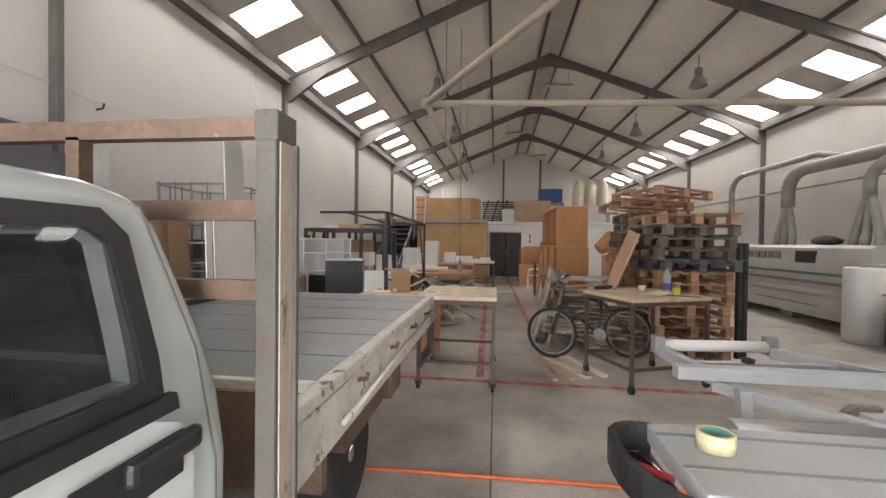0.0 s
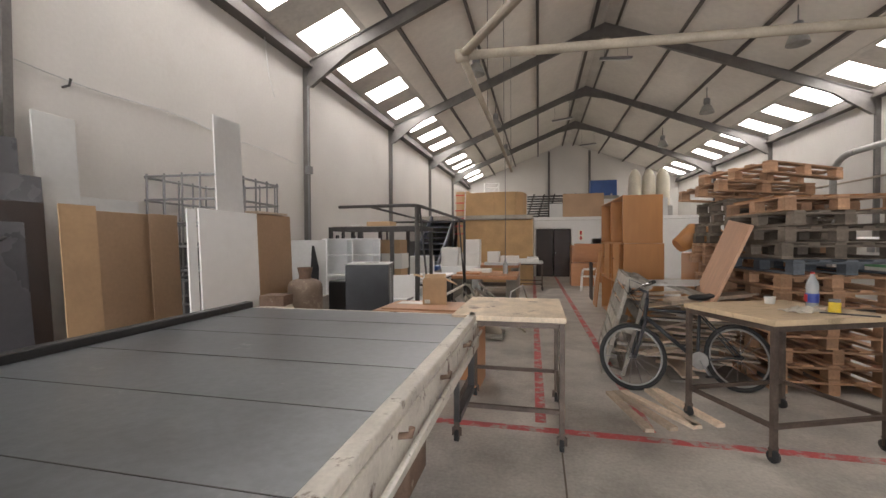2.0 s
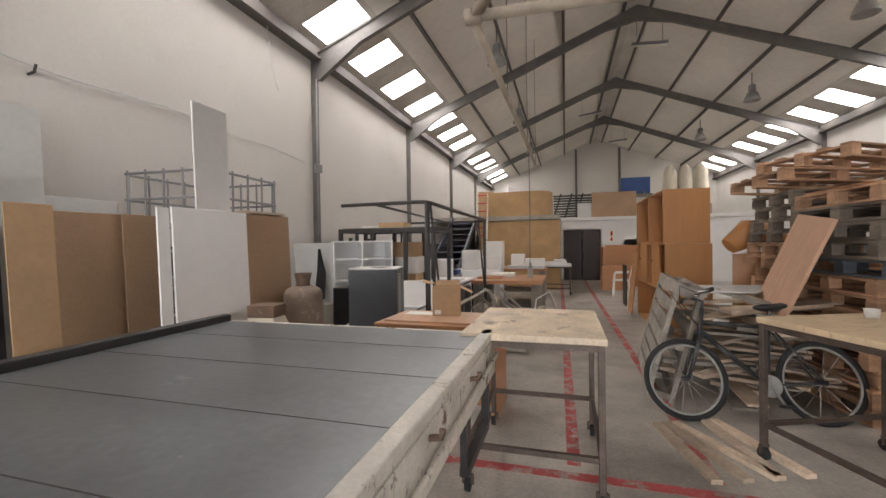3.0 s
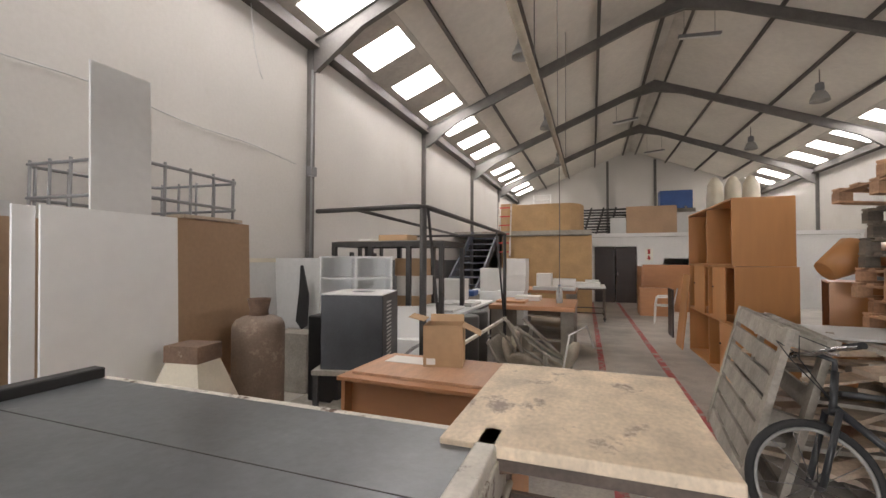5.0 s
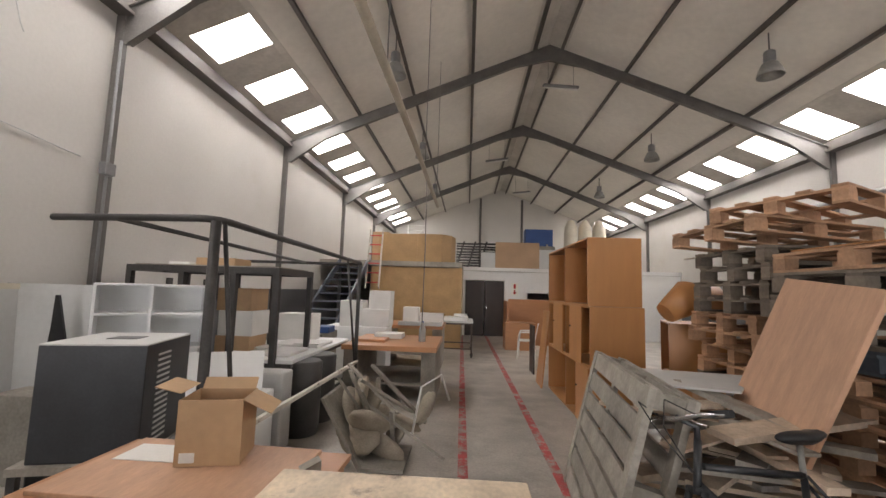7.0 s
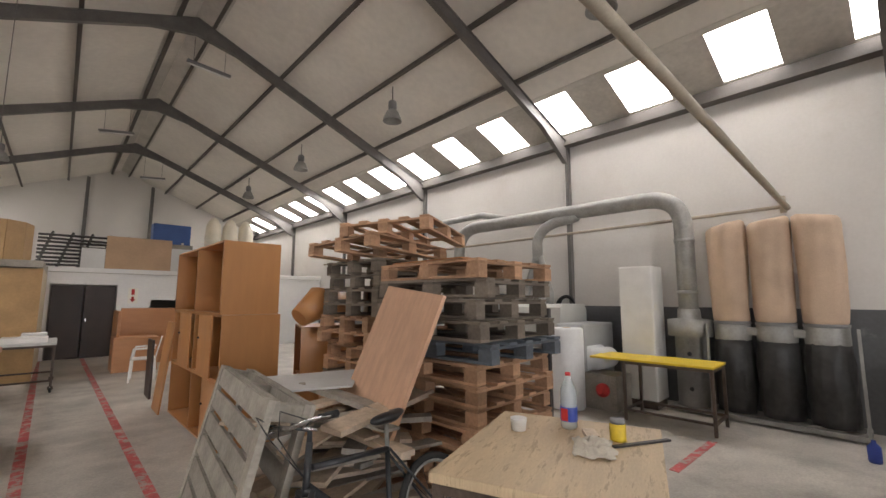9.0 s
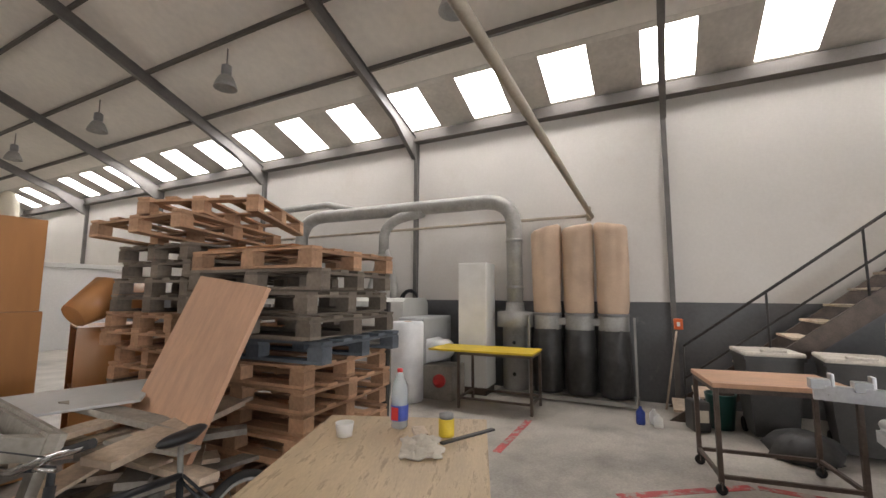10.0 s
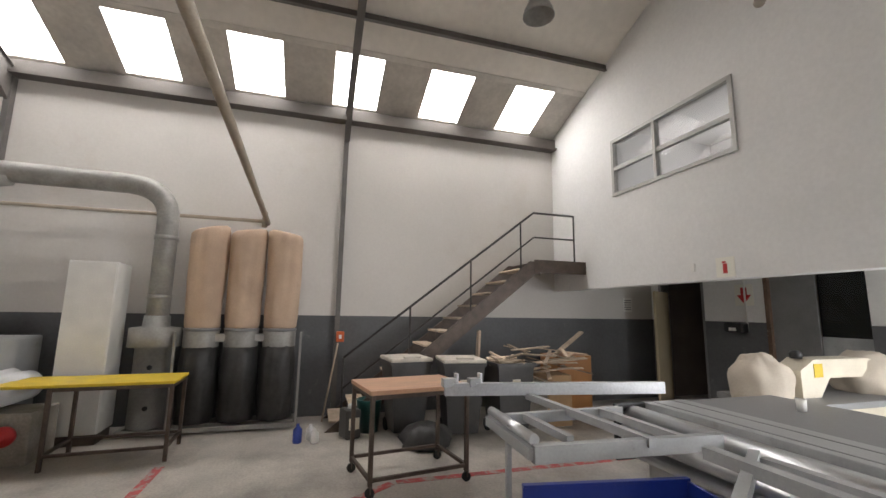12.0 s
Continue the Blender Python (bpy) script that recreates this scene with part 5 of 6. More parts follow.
solo("white_hose", tb([(-0.2, 7.8, 0.3), (-0.12, 7.7, 0.75), (0.05, 7.75, 0.85), (0.12, 7.9, 0.6)], 0.01, 8), M_WHITEPL, "thin white hose arching over the heap", "hose")

# middle benches
def bench(m, w, d, h, top, body, label):
    b = thing("work_bench", m, label, "bench", group="benches in the middle")
    part("benchtop", bx(-w / 2, w / 2, -d / 2, d / 2, h - 0.07, h, bevel=0.006), top, b)
    for x in (-w / 2 + 0.12, w / 2 - 0.12):
        part("end_panel", bx(x - 0.1, x + 0.1, -d / 2 + 0.1, d / 2 - 0.1, 0, h - 0.07), body, b)
    part("shelf", bx(-w / 2 + 0.22, w / 2 - 0.22, -d / 2 + 0.12, d / 2 - 0.12, 0.25, 0.28), body, b)


bench(pose(-0.82, 10.6, 0), 1.35, 1.5, 0.8, M_DESK, M_GREYWOOD, "brown-topped bench with clutter")
bench(pose(-0.9, 13.3, 0), 1.35, 1.3, 0.86, M_DESK, M_GREYWOOD, "brown-topped bench under white boxes")
work_table(pose(0.0, 14.9, 0), 0.85, 1.3, 0.86, "steel trolley table with white parts on it", M_GREYBOARD)
bt = thing("water_bottle", pose(-0.42, 10.5, 0.8), "clear blue plastic bottle on the bench", "bottle")
part("body", lathe([(0.05, 0), (0.055, 0.01), (0.055, 0.2), (0.03, 0.26), (0.018, 0.29)], 16), M_CLEARPL, bt)
part("cap", lathe([(0.02, 0.29), (0.02, 0.315), (0.005, 0.316)], 12), M_BLUEP, bt)
hb2 = random.Random(5)
for x, y, z, w, d, h, mt, lb in ((-1.2, 10.4, 0.8, 0.5, 0.4, 0.04, M_DESK, "brown tray on the bench"), (-1.0, 10.9, 0.8, 0.45, 0.35, 0.08, M_PAPER, "stack of white papers on the bench"), (-1.45, 11.8, 0.0, 0.55, 0.5, 0.9, M_WHITEBOARD, "white cabinet between benches"), (-1.4, 11.8, 0.9, 0.5, 0.45, 0.32, M_WHITEPL, "white plastic crate on a cabinet"), (-1.35, 11.85, 1.22, 0.4, 0.4, 0.34, M_WHITEPL, "white box on a plastic crate"), (-0.95, 13.2, 0.86, 0.34, 0.3, 0.36, M_WHITEPL, "white box on the bench"), (-0.5, 13.2, 0.86, 0.5, 0.3, 0.24, M_WHITEPL, "long white box on the bench"), (-0.7, 12.7, 0.86, 0.9, 0.2, 0.08, M_GREYBOARD, "grey profile lying on the bench"), (0.0, 14.6, 0.86, 0.6, 0.4, 0.1, M_WHITEPL, "white parts tray on the trolley"), (0.1, 15.1, 0.86, 0.35, 0.3, 0.14, M_WHITEPL, "small white box on the trolley"), (-2.1, 12.4, 0, 0.8, 0.7, 0.85, M_WHITEBOARD, "white base cabinet by the stairs"), (-2.0, 12.3, 0.85, 0.45, 0.4, 0.5, M_WHITEPL, "white appliance on a cabinet")):
    solo("box", bx(x - w / 2, x + w / 2, y - d / 2, y + d / 2, z, z + h, bevel=0.008), mt, lb, "box")
solo("grinder", lathe([(0.06, 0), (0.07, 0.1), (0.16, 0.12), (0.16, 0.2), (0.05, 0.22)], 16, m=Matrix.Translation((-2.5, 11.2, 0.82))), M_MACHDK, "grey bench grinder on the far bench", "grinder")
solo("far_bench", bx(-3.2, -2.1, 10.8, 11.6, 0, 0.82, bevel=0.01), M_GREYWOOD, "grey wooden bench by the wall", "bench")
solo("blue_tub", bx(-2.3, -2.05, 10.95, 11.3, 0.82, 0.93, bevel=0.02), M_BLUEP, "blue plastic tub on the far bench", "tub")
for k in range(7):
    solo("hanging_tool", bx(-0.02, 0.02, -0.05, 0.05, -0.5, 0, bevel=0.008), M_BLACKSTEEL, "dark tool hanging on the wall", "tool", group="tools on the wall", m=pose(XL + 0.022, 9.4 + 0.28 * k, 1.5 + 0.16 * ((k * 7) % 3)))

# far stairs
def stairs(m, rise, run, n, w, steel, label, group):
    s = thing("staircase", m, label, "stairs", group=group)
    for x in (0, w):
        part("stringer", prism([(-0.1, -0.02), (0.16, -0.02), (run, rise - 0.12), (run, rise + 0.04), (run - 0.16, rise + 0.04)], x - 0.02, x + 0.02), steel, s)
    for k in range(n):
        y, z = run * (k + 0.6) / n, rise * (k + 1) / (n + 1)
        part("tread", bx(0.02, w - 0.02, y - 0.12, y + 0.12, z - 0.02, z + 0.015, bevel=0.004, seg=1), M_GREYWOOD if steel is not M_BLUEST else steel, s)
    return s


stairs(pose(-3.35, 11.6, 0), 2.35, 4.0, 12, 0.8, M_BLUEST, "blue-grey steel stairs up to the mezzanine", "stairs")
bm = bmesh.new()
box(bm, XL, 0.1, 15.7, 19.6, 2.26, 2.4)
box(bm, XL, XR, 19.6, Y1, 2.36, 2.5)
structure("floor_mezzanine", bm, M_GREYWOOD, "timber mezzanine floor", "floor")
bm = bmesh.new()
for a, b2, lo2, hi2 in ((0.0, 0.18, 0, 2.36), (0.18, 1.62, 2.03, 2.36), (1.62, 2.45, 0, 2.36), (2.45, 3.9, 0, 1.0), (2.45, 3.9, 1.6, 2.36), (3.9, XR, 0, 2.36)):
    box(bm, a, b2, 19.5, 19.62, lo2, hi2)
structure("wall_office_front", bm, M_WALLF, "white painted partition under the mezzanine", "wall")
structure("wall_store_side", bx(0.0, 0.1, 15.9, 19.5, 0, 2.26), M_DOORW, "beige board partition under the mezzanine", "wall")
structure("wall_store_front", bx(-2.5, 0.1, 15.78, 15.88, 0, 2.24), M_OSB, "plywood partition below the mezzanine", "wall")
structure("trim_mezzanine", bx(0.1, XR, 19.44, 19.5, 2.37, 2.5), M_WALLF, "white mezzanine edge", "trim")
dd = thing("door_2", pose(0.18, 19.56, 0), "dark brown double door, one leaf shut", "door", kind="structure")
part("leaf", bx(0.02, 0.7, -0.02, 0.02, 0, 2.0), M_DARKDOOR, dd)
part("leaf", bx(0.74, 1.42, -0.03, 0.01, 0, 2.0), M_DARKDOOR, dd)
part("door_handle", bx(0.78, 0.81, -0.07, -0.03, 0.98, 1.1, bevel=0.005), M_CHROME, dd)
solo("brown_board_store", bx(-0.02, 0.02, 0, 0.6, 0, 1.75), M_PLY2, "brown wooden panel leaning by the dark door", "panel", m=pose(0.02, 18.4, 0, 0, -2, 0) @ pose(0, 0, 0, 0, 0, 0))

cc = thing("curved_counter", pose(0, 0, 0), "light wood curved counter front on the mezzanine", "counter")
bm = bmesh.new()
pts = [(-2.35, 15.95), (-1.2, 15.8), (-0.5, 15.82), (-0.25, 16.1), (-0.15, 16.6)]
for p, q in zip(pts, pts[1:]):
    bar(bm, (p[0], p[1], 2.8), (q[0], q[1], 2.8), 0.04, 0.8)
part("front", bm, M_OSB, cc)
solo("mezz_carton", bx(-2.7, -2.2, 16.6, 17.0, 2.4, 3.35, bevel=0.01), M_CARD, "cardboard carton on the mezzanine", "carton")
ld = thing("red_ladder", Matrix.Translation((-2.35, 15.3, 1.6)) @ Matrix.Rotation(radians(-10), 4, "X"), "red folding ladder by the mezzanine", "ladder")
for x in (-0.18, 0.18):
    part("rail", bx(x - 0.02, x + 0.02, -0.015, 0.015, 0, 1.7), M_RUSTWHITE, ld)
for k in range(6):
    part("rung", bx(-0.16, 0.16, -0.015, 0.015, 0.15 + 0.27 * k, 0.18 + 0.27 * k), M_RED, ld)
sc = thing("scaffold_frame", pose(-1.9, 18.6, 2.4), "white tubular scaffold frame on the mezzanine", "scaffold")
for x in (0, 0.6):
    part("upright", tb([(x, 0, 0), (x, 0, 1.5)], 0.022, 8), M_WHITEPL, sc)
for z in (0.3, 0.8, 1.3, 1.48):
    part("rung", tb([(0, 0, z), (0.6, 0, z)], 0.018, 8), M_WHITEPL, sc)
part("brace", tb([(0, 0, 0.8), (0.6, 0, 1.4)], 0.014, 8), M_WHITEPL, sc)
solo("mezz_brown_panel", bx(1.3, 2.95, 19.85, 19.92, 2.5, 3.5), M_MDF, "brown panel standing on the mezzanine", "panel")
solo("mezz_grey_panel", bx(0.75, 1.29, 19.85, 19.92, 2.5, 3.1), M_GREYBOARD, "grey-green panel on the mezzanine", "panel")
solo("mezz_long_panel", bx(2.96, 5.4, 19.9, 19.96, 2.5, 3.25), M_GREYBOARD, "pale green-grey panels along the mezzanine edge", "panel")
bbx = thing("blue_box", pose(2.46, 20.2, 3.42), "blue metal cabinet on the mezzanine", "cabinet")
part("body", bx(0, 1.06, 0, 0.5, 0, 0.66, bevel=0.01), M_BLUEP, bbx)
part("door", bx(0.02, 0.52, -0.012, -0.001, 0.02, 0.64, bevel=0.003, seg=1), M_BLUEP, bbx)
solo("crate_stack", bx(2.4, 3.6, 20.15, 20.75, 2.5, 3.42, bevel=0.01), M_GREYWOOD, "timber crate under the blue cabinet", "crate")
for k in range(9):
    solo("steel_section", tb([(-0.2, 20.3 + 0.1 * (k % 3), 2.6 + 0.11 * k), (1.9, 20.2 + 0.12 * (k % 4), 2.62 + 0.105 * k)], 0.035, 8), M_BLACKSTEEL, "dark steel section stacked on the mezzanine", "steel section", group="stack of steel sections")
for k in range(5):
    solo("rack_brace", bars([((-0.2 + 0.45 * k, 20.25, 2.5), (0.1 + 0.45 * k, 20.7, 3.6), 0.05)]), M_BLACKSTEEL, "steel rack brace on the mezzanine", "brace", group="rack braces")
for x in (0.9, 3.2):
    solo("mezz_post", bx(x - 0.06, x + 0.06, Y1 - 0.14, Y1 - 0.02, 2.5, roof_z(x) - 0.1), M_STEEL, "dark steel gable post", "post", group="gable posts")
dcf = thing("dust_collector_far", pose(4.3, 20.6, 2.5), "dust collector with three pale filter bags", "dust collector")
for k in range(3):
    part("filter_bag", lathe([(0.02, 2.05), (0.12, 2.0), (0.24, 1.75), (0.27, 1.2), (0.26, 0.5), (0.2, 0.4)][::-1], 16, m=Matrix.Translation((0.55 * k, 0, 0)), wob=0.06, seed=k), M_CREAM, dcf)
part("housing", bx(-0.3, 1.4, -0.3, 0.3, 0, 0.45, bevel=0.02), M_GALV, dcf)
part("duct", tb([(-1.0, -0.3, 1.0)] + bend((-1.0, -0.3, 1.0), (-1.0, -0.35, 1.35), (-0.6, -0.38, 1.4)) + [(1.0, -0.4, 1.7), (2.0, -0.5, 1.8)], 0.12, 12), M_GALV, dcf)
part("stand_pipe", tb([(-1.0, -0.3, 0), (-1.0, -0.3, 1.0)], 0.11, 12), M_GALV, dcf)

# far right: desks and plastic chair
def plastic_chair(m):
    c = thing("plastic_chair", m, "white moulded plastic garden chair", "chair")
    part("seat", bx(-0.22, 0.22, -0.2, 0.22, 0.42, 0.445, bevel=0.01), M_WHITEPL, c)
    for x in (-0.2, 0.2):
        for y in (-0.18, 0.2):
            part("leg", bars([((x * 1.15, y * 1.1, 0), (x, y, 0.43), 0.035, 0.03)]), M_WHITEPL, c)
    part("arm", tb([(-0.25, -0.18, 0.43), (-0.27, -0.15, 0.64), (-0.26, 0.2, 0.66)], 0.02, 8), M_WHITEPL, c)
    part("arm", tb([(0.25, -0.18, 0.43), (0.27, -0.15, 0.64), (0.26, 0.2, 0.66)], 0.02, 8), M_WHITEPL, c)
    part("backrest", bx(-0.24, 0.24, 0.0, 0.025, 0, 0.42, bevel=0.01, m=Matrix.Translation((0, 0.2, 0.44)) @ Matrix.Rotation(-0.2, 4, "X")), M_WHITEPL, c)


plastic_chair(pose(1.75, 14.6, 0, 0, 0, -100))
for x, y, w, d, h in ((1.45, 16.8, 0.06, 1.2, 1.35), (2.3, 17.2, 1.5, 0.05, 1.4)):
    solo("screen_panel", bx(x - w / 2, x + w / 2, y - d / 2, y + d / 2, 0, h, bevel=0.008), M_DESK, "brown desk screen panel on the floor", "screen", group="desk screens")
solo("small_desk", bx(1.35, 2.2, 15.9, 16.6, 0, 0.76, bevel=0.008), M_DESK, "brown laminate desk beside the aisle", "desk")
solo("dark_red_board", bx(0, 0.03, 0, 0.5, 0, 0.95), M_DARKDOOR, "dark red board edge by the cabinets", "board", m=pose(1.6, 12.5, 0))
fs = thing("fire_sign", pose(2.0, 19.49, 1.5), "white sign with red extinguisher and arrow", "sign")
part("plate", bx(-0.12, 0.12, -0.006, 0, 0, 0.45), M_SIGN, fs)
part("symbol", bx(-0.04, 0.04, -0.009, -0.006, 0.25, 0.42), M_RED, fs)
part("arrow", prism([(-0.07, 0.12), (0.0, 0.03), (0.07, 0.12), (0.03, 0.12), (0.03, 0.2), (-0.03, 0.2), (-0.03, 0.12)], -0.009, -0.006, "y"), M_RED, fs)


# ---- east side: dust collector, ducts, machine ----
dc = thing("dust_collector", pose(0, 0, 0), "three-bag dust collector with tan cloth bags and black sacks", "dust collector")
part("base_frame", bars([((7.3, 4.4, 0.06), (7.3, 6.5, 0.06), 0.06, 0.06), ((7.75, 4.4, 0.06), (7.75, 6.5, 0.06), 0.06, 0.06), ((7.3, 4.42, 0.06), (7.75, 4.42, 0.06), 0.05), ((7.3, 6.48, 0.06), (7.75, 6.48, 0.06), 0.05)]), M_GALV, dc)
for y in (4.4, 5.95):
    part("post", bars([((7.28, y, 0.09), (7.28, y, 1.3), 0.03)]), M_GALV, dc)
for k, y in enumerate((4.7, 5.2, 5.7)):
    c = Matrix.Translation((7.53, y, 0))
    prof = [(0.19, 1.33), (0.22, 1.36)] + [(0.225 + 0.02 * q / 10, 1.42 + 0.12 * q) for q in range(11)] + [(0.235, 2.7), (0.19, 2.74), (0.03, 2.745)]
    bm = lathe(prof, 40)
    for v in bm.verts:
        w = max(0.0, min(1.0, (v.co.z - 1.36) / 0.2))
        fold = noise.noise(Vector((v.co.x * 9, v.co.y * 9, v.co.z * 1.1 + 7 * k))) * 0.034 + noise.noise(Vector((v.co.x * 22, v.co.y * 22, v.co.z * 3 + 5 * k))) * 0.012
        r = math.hypot(v.co.x, v.co.y)
        if r > 0.05:
            v.co.x += v.co.x / r * fold * w
            v.co.y += v.co.y / r * fold * w
        if v.co.z > 2.5:
            v.co.z += 0.18 * v.co.y * (1, -0.8, -1.3)[k] + 0.1 * v.co.x
    bm.transform(c)
    bag = part("filter_bag", bm, M_BAG, dc, "tan cloth filter bag")
    part("drum_ring", lathe([(0.215, 1.08), (0.22, 1.09), (0.22, 1.33), (0.2, 1.35)], 26, m=c), M_GALV, dc)
    part("clamp_band", lathe([(0.224, 1.3), (0.23, 1.31), (0.23, 1.335), (0.224, 1.34)], 26, m=c), M_MACHDK, dc)
    bm = lathe([(0.12, 0.09), (0.21, 0.11)] + [(0.225 + 0.015 * math.sin(q * 0.45), 0.2 + 0.11 * q) for q in range(8)] + [(0.218, 1.1)], 40)
    for v in bm.verts:
        r = math.hypot(v.co.x, v.co.y)
        f = noise.noise(Vector((v.co.x * 14, v.co.y * 14, v.co.z * 5 + 3 * k))) * 0.035 * min(1.0, (1.12 - v.co.z) / 0.15)
        v.co.x += v.co.x / r * f
        v.co.y += v.co.y / r * f
    bm.transform(c)
    part("waste_sack", bm, M_BLACKBAG, dc, "crumpled black plastic sack")
    if k:
        part("link_duct", bx(7.42, 7.62, y - 0.32, y - 0.18, 1.16, 1.26), M_GALV, dc)
fan = part("fan_housing", lathe([(0.2, 0.09), (0.21, 0.1), (0.21, 1.1), (0.3, 1.1), (0.3, 1.34), (0.16, 1.36), (0.15, 1.5)], 28, m=Matrix.Translation((7.5, 6.24, 0))), M_GALV, dc)
for z in (0.35, 0.85):
    part("port", lathe([(0.03, 0), (0.03, 0.01), (0.005, 0.011)], 12, m=Matrix.Translation((7.29, 6.2, z)) @ Matrix.Rotation(-math.pi / 2, 4, "Y")), M_TRIM, fan)
du = thing("extraction_duct", pose(0, 0, 0), "dull galvanised extraction duct with branches", "duct")
part("main_run", tb([(7.5, 6.24, 1.4), (7.5, 6.24, 2.75)] + bend((7.5, 6.24, 2.8), (7.5, 6.26, 3.25), (7.48, 6.75, 3.27), 8) + [(7.42, 8.6, 3.28), (7.36, 10.3, 3.28)] + bend((7.35, 10.4, 3.28), (7.32, 10.95, 3.28), (7.3, 11.0, 2.85), 8) + [(7.3, 11.0, 2.45)], 0.135, 16), M_GALV, du)
for y in (2.55, 1.75):
    part("joint_collar", tb([(7.5, 6.24, y - 0.03), (7.5, 6.24, y + 0.03)], 0.145, 16), M_GALV, du)
part("branch", tb([(7.43, 8.0, 3.2)] + bend((7.42, 8.15, 3.16), (7.3, 8.75, 3.12), (7.28, 8.8, 2.75), 8) + [(7.28, 8.8, 2.4)], 0.1, 14), M_GALV, du)
for y in (8.8, 11.0):
    for d in (-0.28, 0.0, 0.26):
        part("drop_leg", tb([(7.29, y, 2.55), (7.28, y + d * 0.4, 2.25), (7.25, y + d, 1.75), (7.22, y + d, 1.5)], 0.075, 12), M_GALV, du)
part("upper_run", tb([(7.6, 9.6, 3.35), (7.65, 10.6, 3.62), (7.62, 13.2, 3.6)] + bend((7.62, 13.2, 3.6), (7.6, 13.9, 3.6), (7.6, 13.95, 3.1)) + [(7.6, 13.95, 1.6)], 0.075, 12), M_GALV, du)
for y in (7.4, 9.4):
    part("hanger", bars([((7.45, y, 3.3), (7.95, y, 3.34), 0.03, 0.02)]), M_STEEL, du)

mc = thing("edge_machine", pose(6.62, 7.95, 0), "long pale grey woodworking machine with a green stripe", "machine")
part("base", bx(0.1, 0.9, 0.15, 4.2, 0.14, 0.62, bevel=0.02), M_MACH, mc)
for y in (0.25, 2.0, 3.9):
    part("foot", bx(0.15, 0.85, y, y + 0.35, 0, 0.14, bevel=0.01), M_MACHDK, mc)
part("feed_table", bx(-0.08, 0.5, 0, 4.3, 0.62, 0.72, bevel=0.01), M_MACH, mc)
part("rail", bx(-0.1, -0.04, 0.1, 4.2, 0.82, 0.88, bevel=0.01), M_MACHDK, mc)
part("green_stripe", bx(-0.03, 0.0, 0.0, 4.3, 0.98, 1.03), M_GREEN, mc)
part("hood", prism([(0.0, 1.02), (0.06, 1.5), (0.14, 1.56), (0.85, 1.56), (0.92, 1.45), (0.92, 0.72), (0.0, 0.72)], 0.0, 4.3, "y"), M_MACH, mc)
part("hood_window", bx(0.02, 0.05, 1.2, 1.75, 1.2, 1.44, m=None), M_TRIM, mc, "dark viewing window")
for k in range(5):
    part("name_bar", bx(0.0, 0.03, 2.2 + 0.24 * k, 2.36 + 0.24 * k, 1.26, 1.42), M_MACHDK, mc)
part("end_cabinet", bx(-0.12, 0.9, -0.5, -0.01, 0.0, 1.25, bevel=0.03), M_WHITEMET, mc)
part("slot", bx(0.095, 0.1, 1.2, 3.2, 0.35, 0.38), M_MACHDK, mc)
solo("machine_bag", lathe([(0.1, 0), (0.22, 0.03), (0.25, 0.1), (0.12, 0.18), (0.02, 0.2)], 18, m=Matrix.Translation((7.15, 9.6, 1.56)), wob=0.3, seed=3), M_BLACKBAG, "crumpled black sack on the machine hood", "sack")

tc = thing("tall_cabinet", pose(7.08, 6.6, 0, 0, 0, 3), "tall pale grey steel locker cabinet", "cabinet")
part("body", bx(0.02, 0.5, 0, 0.5, 0.12, 2.16, bevel=0.008), M_WHITEPL, tc)
part("door", bx(0, 0.02, 0.01, 0.49, 0.14, 2.14, bevel=0.004), M_WHITEPL, tc)
part("plinth", bx(0.04, 0.48, 0.02, 0.48, 0, 0.12), M_BROWNSTEEL, tc)
rl = thing("wrap_roll", pose(6.3, 7.62, 0), "standing roll of white bubble wrap", "roll")
part("wrap", lathe([(0.24, 0), (0.25, 0.02), (0.25, 1.18), (0.235, 1.2), (0.06, 1.2)], 32, wob=0.03), M_WRAP, rl)
part("core", lathe([(0.06, 0.6), (0.06, 1.205), (0.05, 1.205), (0.05, 0.6)], 14), M_CARD, rl)
for k, (y, r) in enumerate(((7.25, 0.2), (7.05, 0.16))):
    solo("foam_roll", lathe([(r, 0), (r, 0.45), (r * 0.2, 0.46)], 22, m=Matrix.Translation((7.05, y + 0.26, 0.72)) @ Matrix.Rotation(-math.pi / 2, 4, "Y")), M_WRAP, "small white foam roll on a low shelf", "roll", group="foam rolls")
solo("low_shelf", bx(6.5, 7.0, 6.95, 7.55, 0, 0.52, bevel=0.01), M_GREYWOOD, "low wooden shelf with clutter", "shelf")
solo("red_reel", lathe([(0.1, 0), (0.1, 0.05), (0.04, 0.06), (0.04, 0.12)], 16, m=Matrix.Translation((6.5, 7.15, 0.3)) @ Matrix.Rotation(-math.pi / 2, 4, "Y")), M_RED, "red cable reel on the low shelf", "reel")
hs = thing("hose_coil", pose(7.82, 8.5, 1.51), "black hose coil hanging on the steel column", "hose")
for k in range(4):
    bm = bmesh.new()
    ring(bm, (0, 0, 0), 0.17 + 0.015 * k, 0.015, 8, 30)
    part("loop", bm, M_TRIM, hs).matrix_basis = pose(-0.03 * k, 0, 0, 8 * k - 10, 0, 85)
sw = thing("switch_box", pose(7.83, 3.83, 1.12), "red and white isolator switch on the column", "switch")
part("box", bx(-0.05, 0.02, -0.06, 0.06, 0, 0.16, bevel=0.01), M_ORANGE, sw)
part("knob", bx(-0.07, -0.05, -0.02, 0.02, 0.05, 0.11), M_WHITEPL, sw)
solo("broom", bars([((7.45, 4.05, 0.03), (7.78, 3.86, 1.1), 0.028)], n=8), M_OFFCUT, "broom handle leaning at the column", "broom")
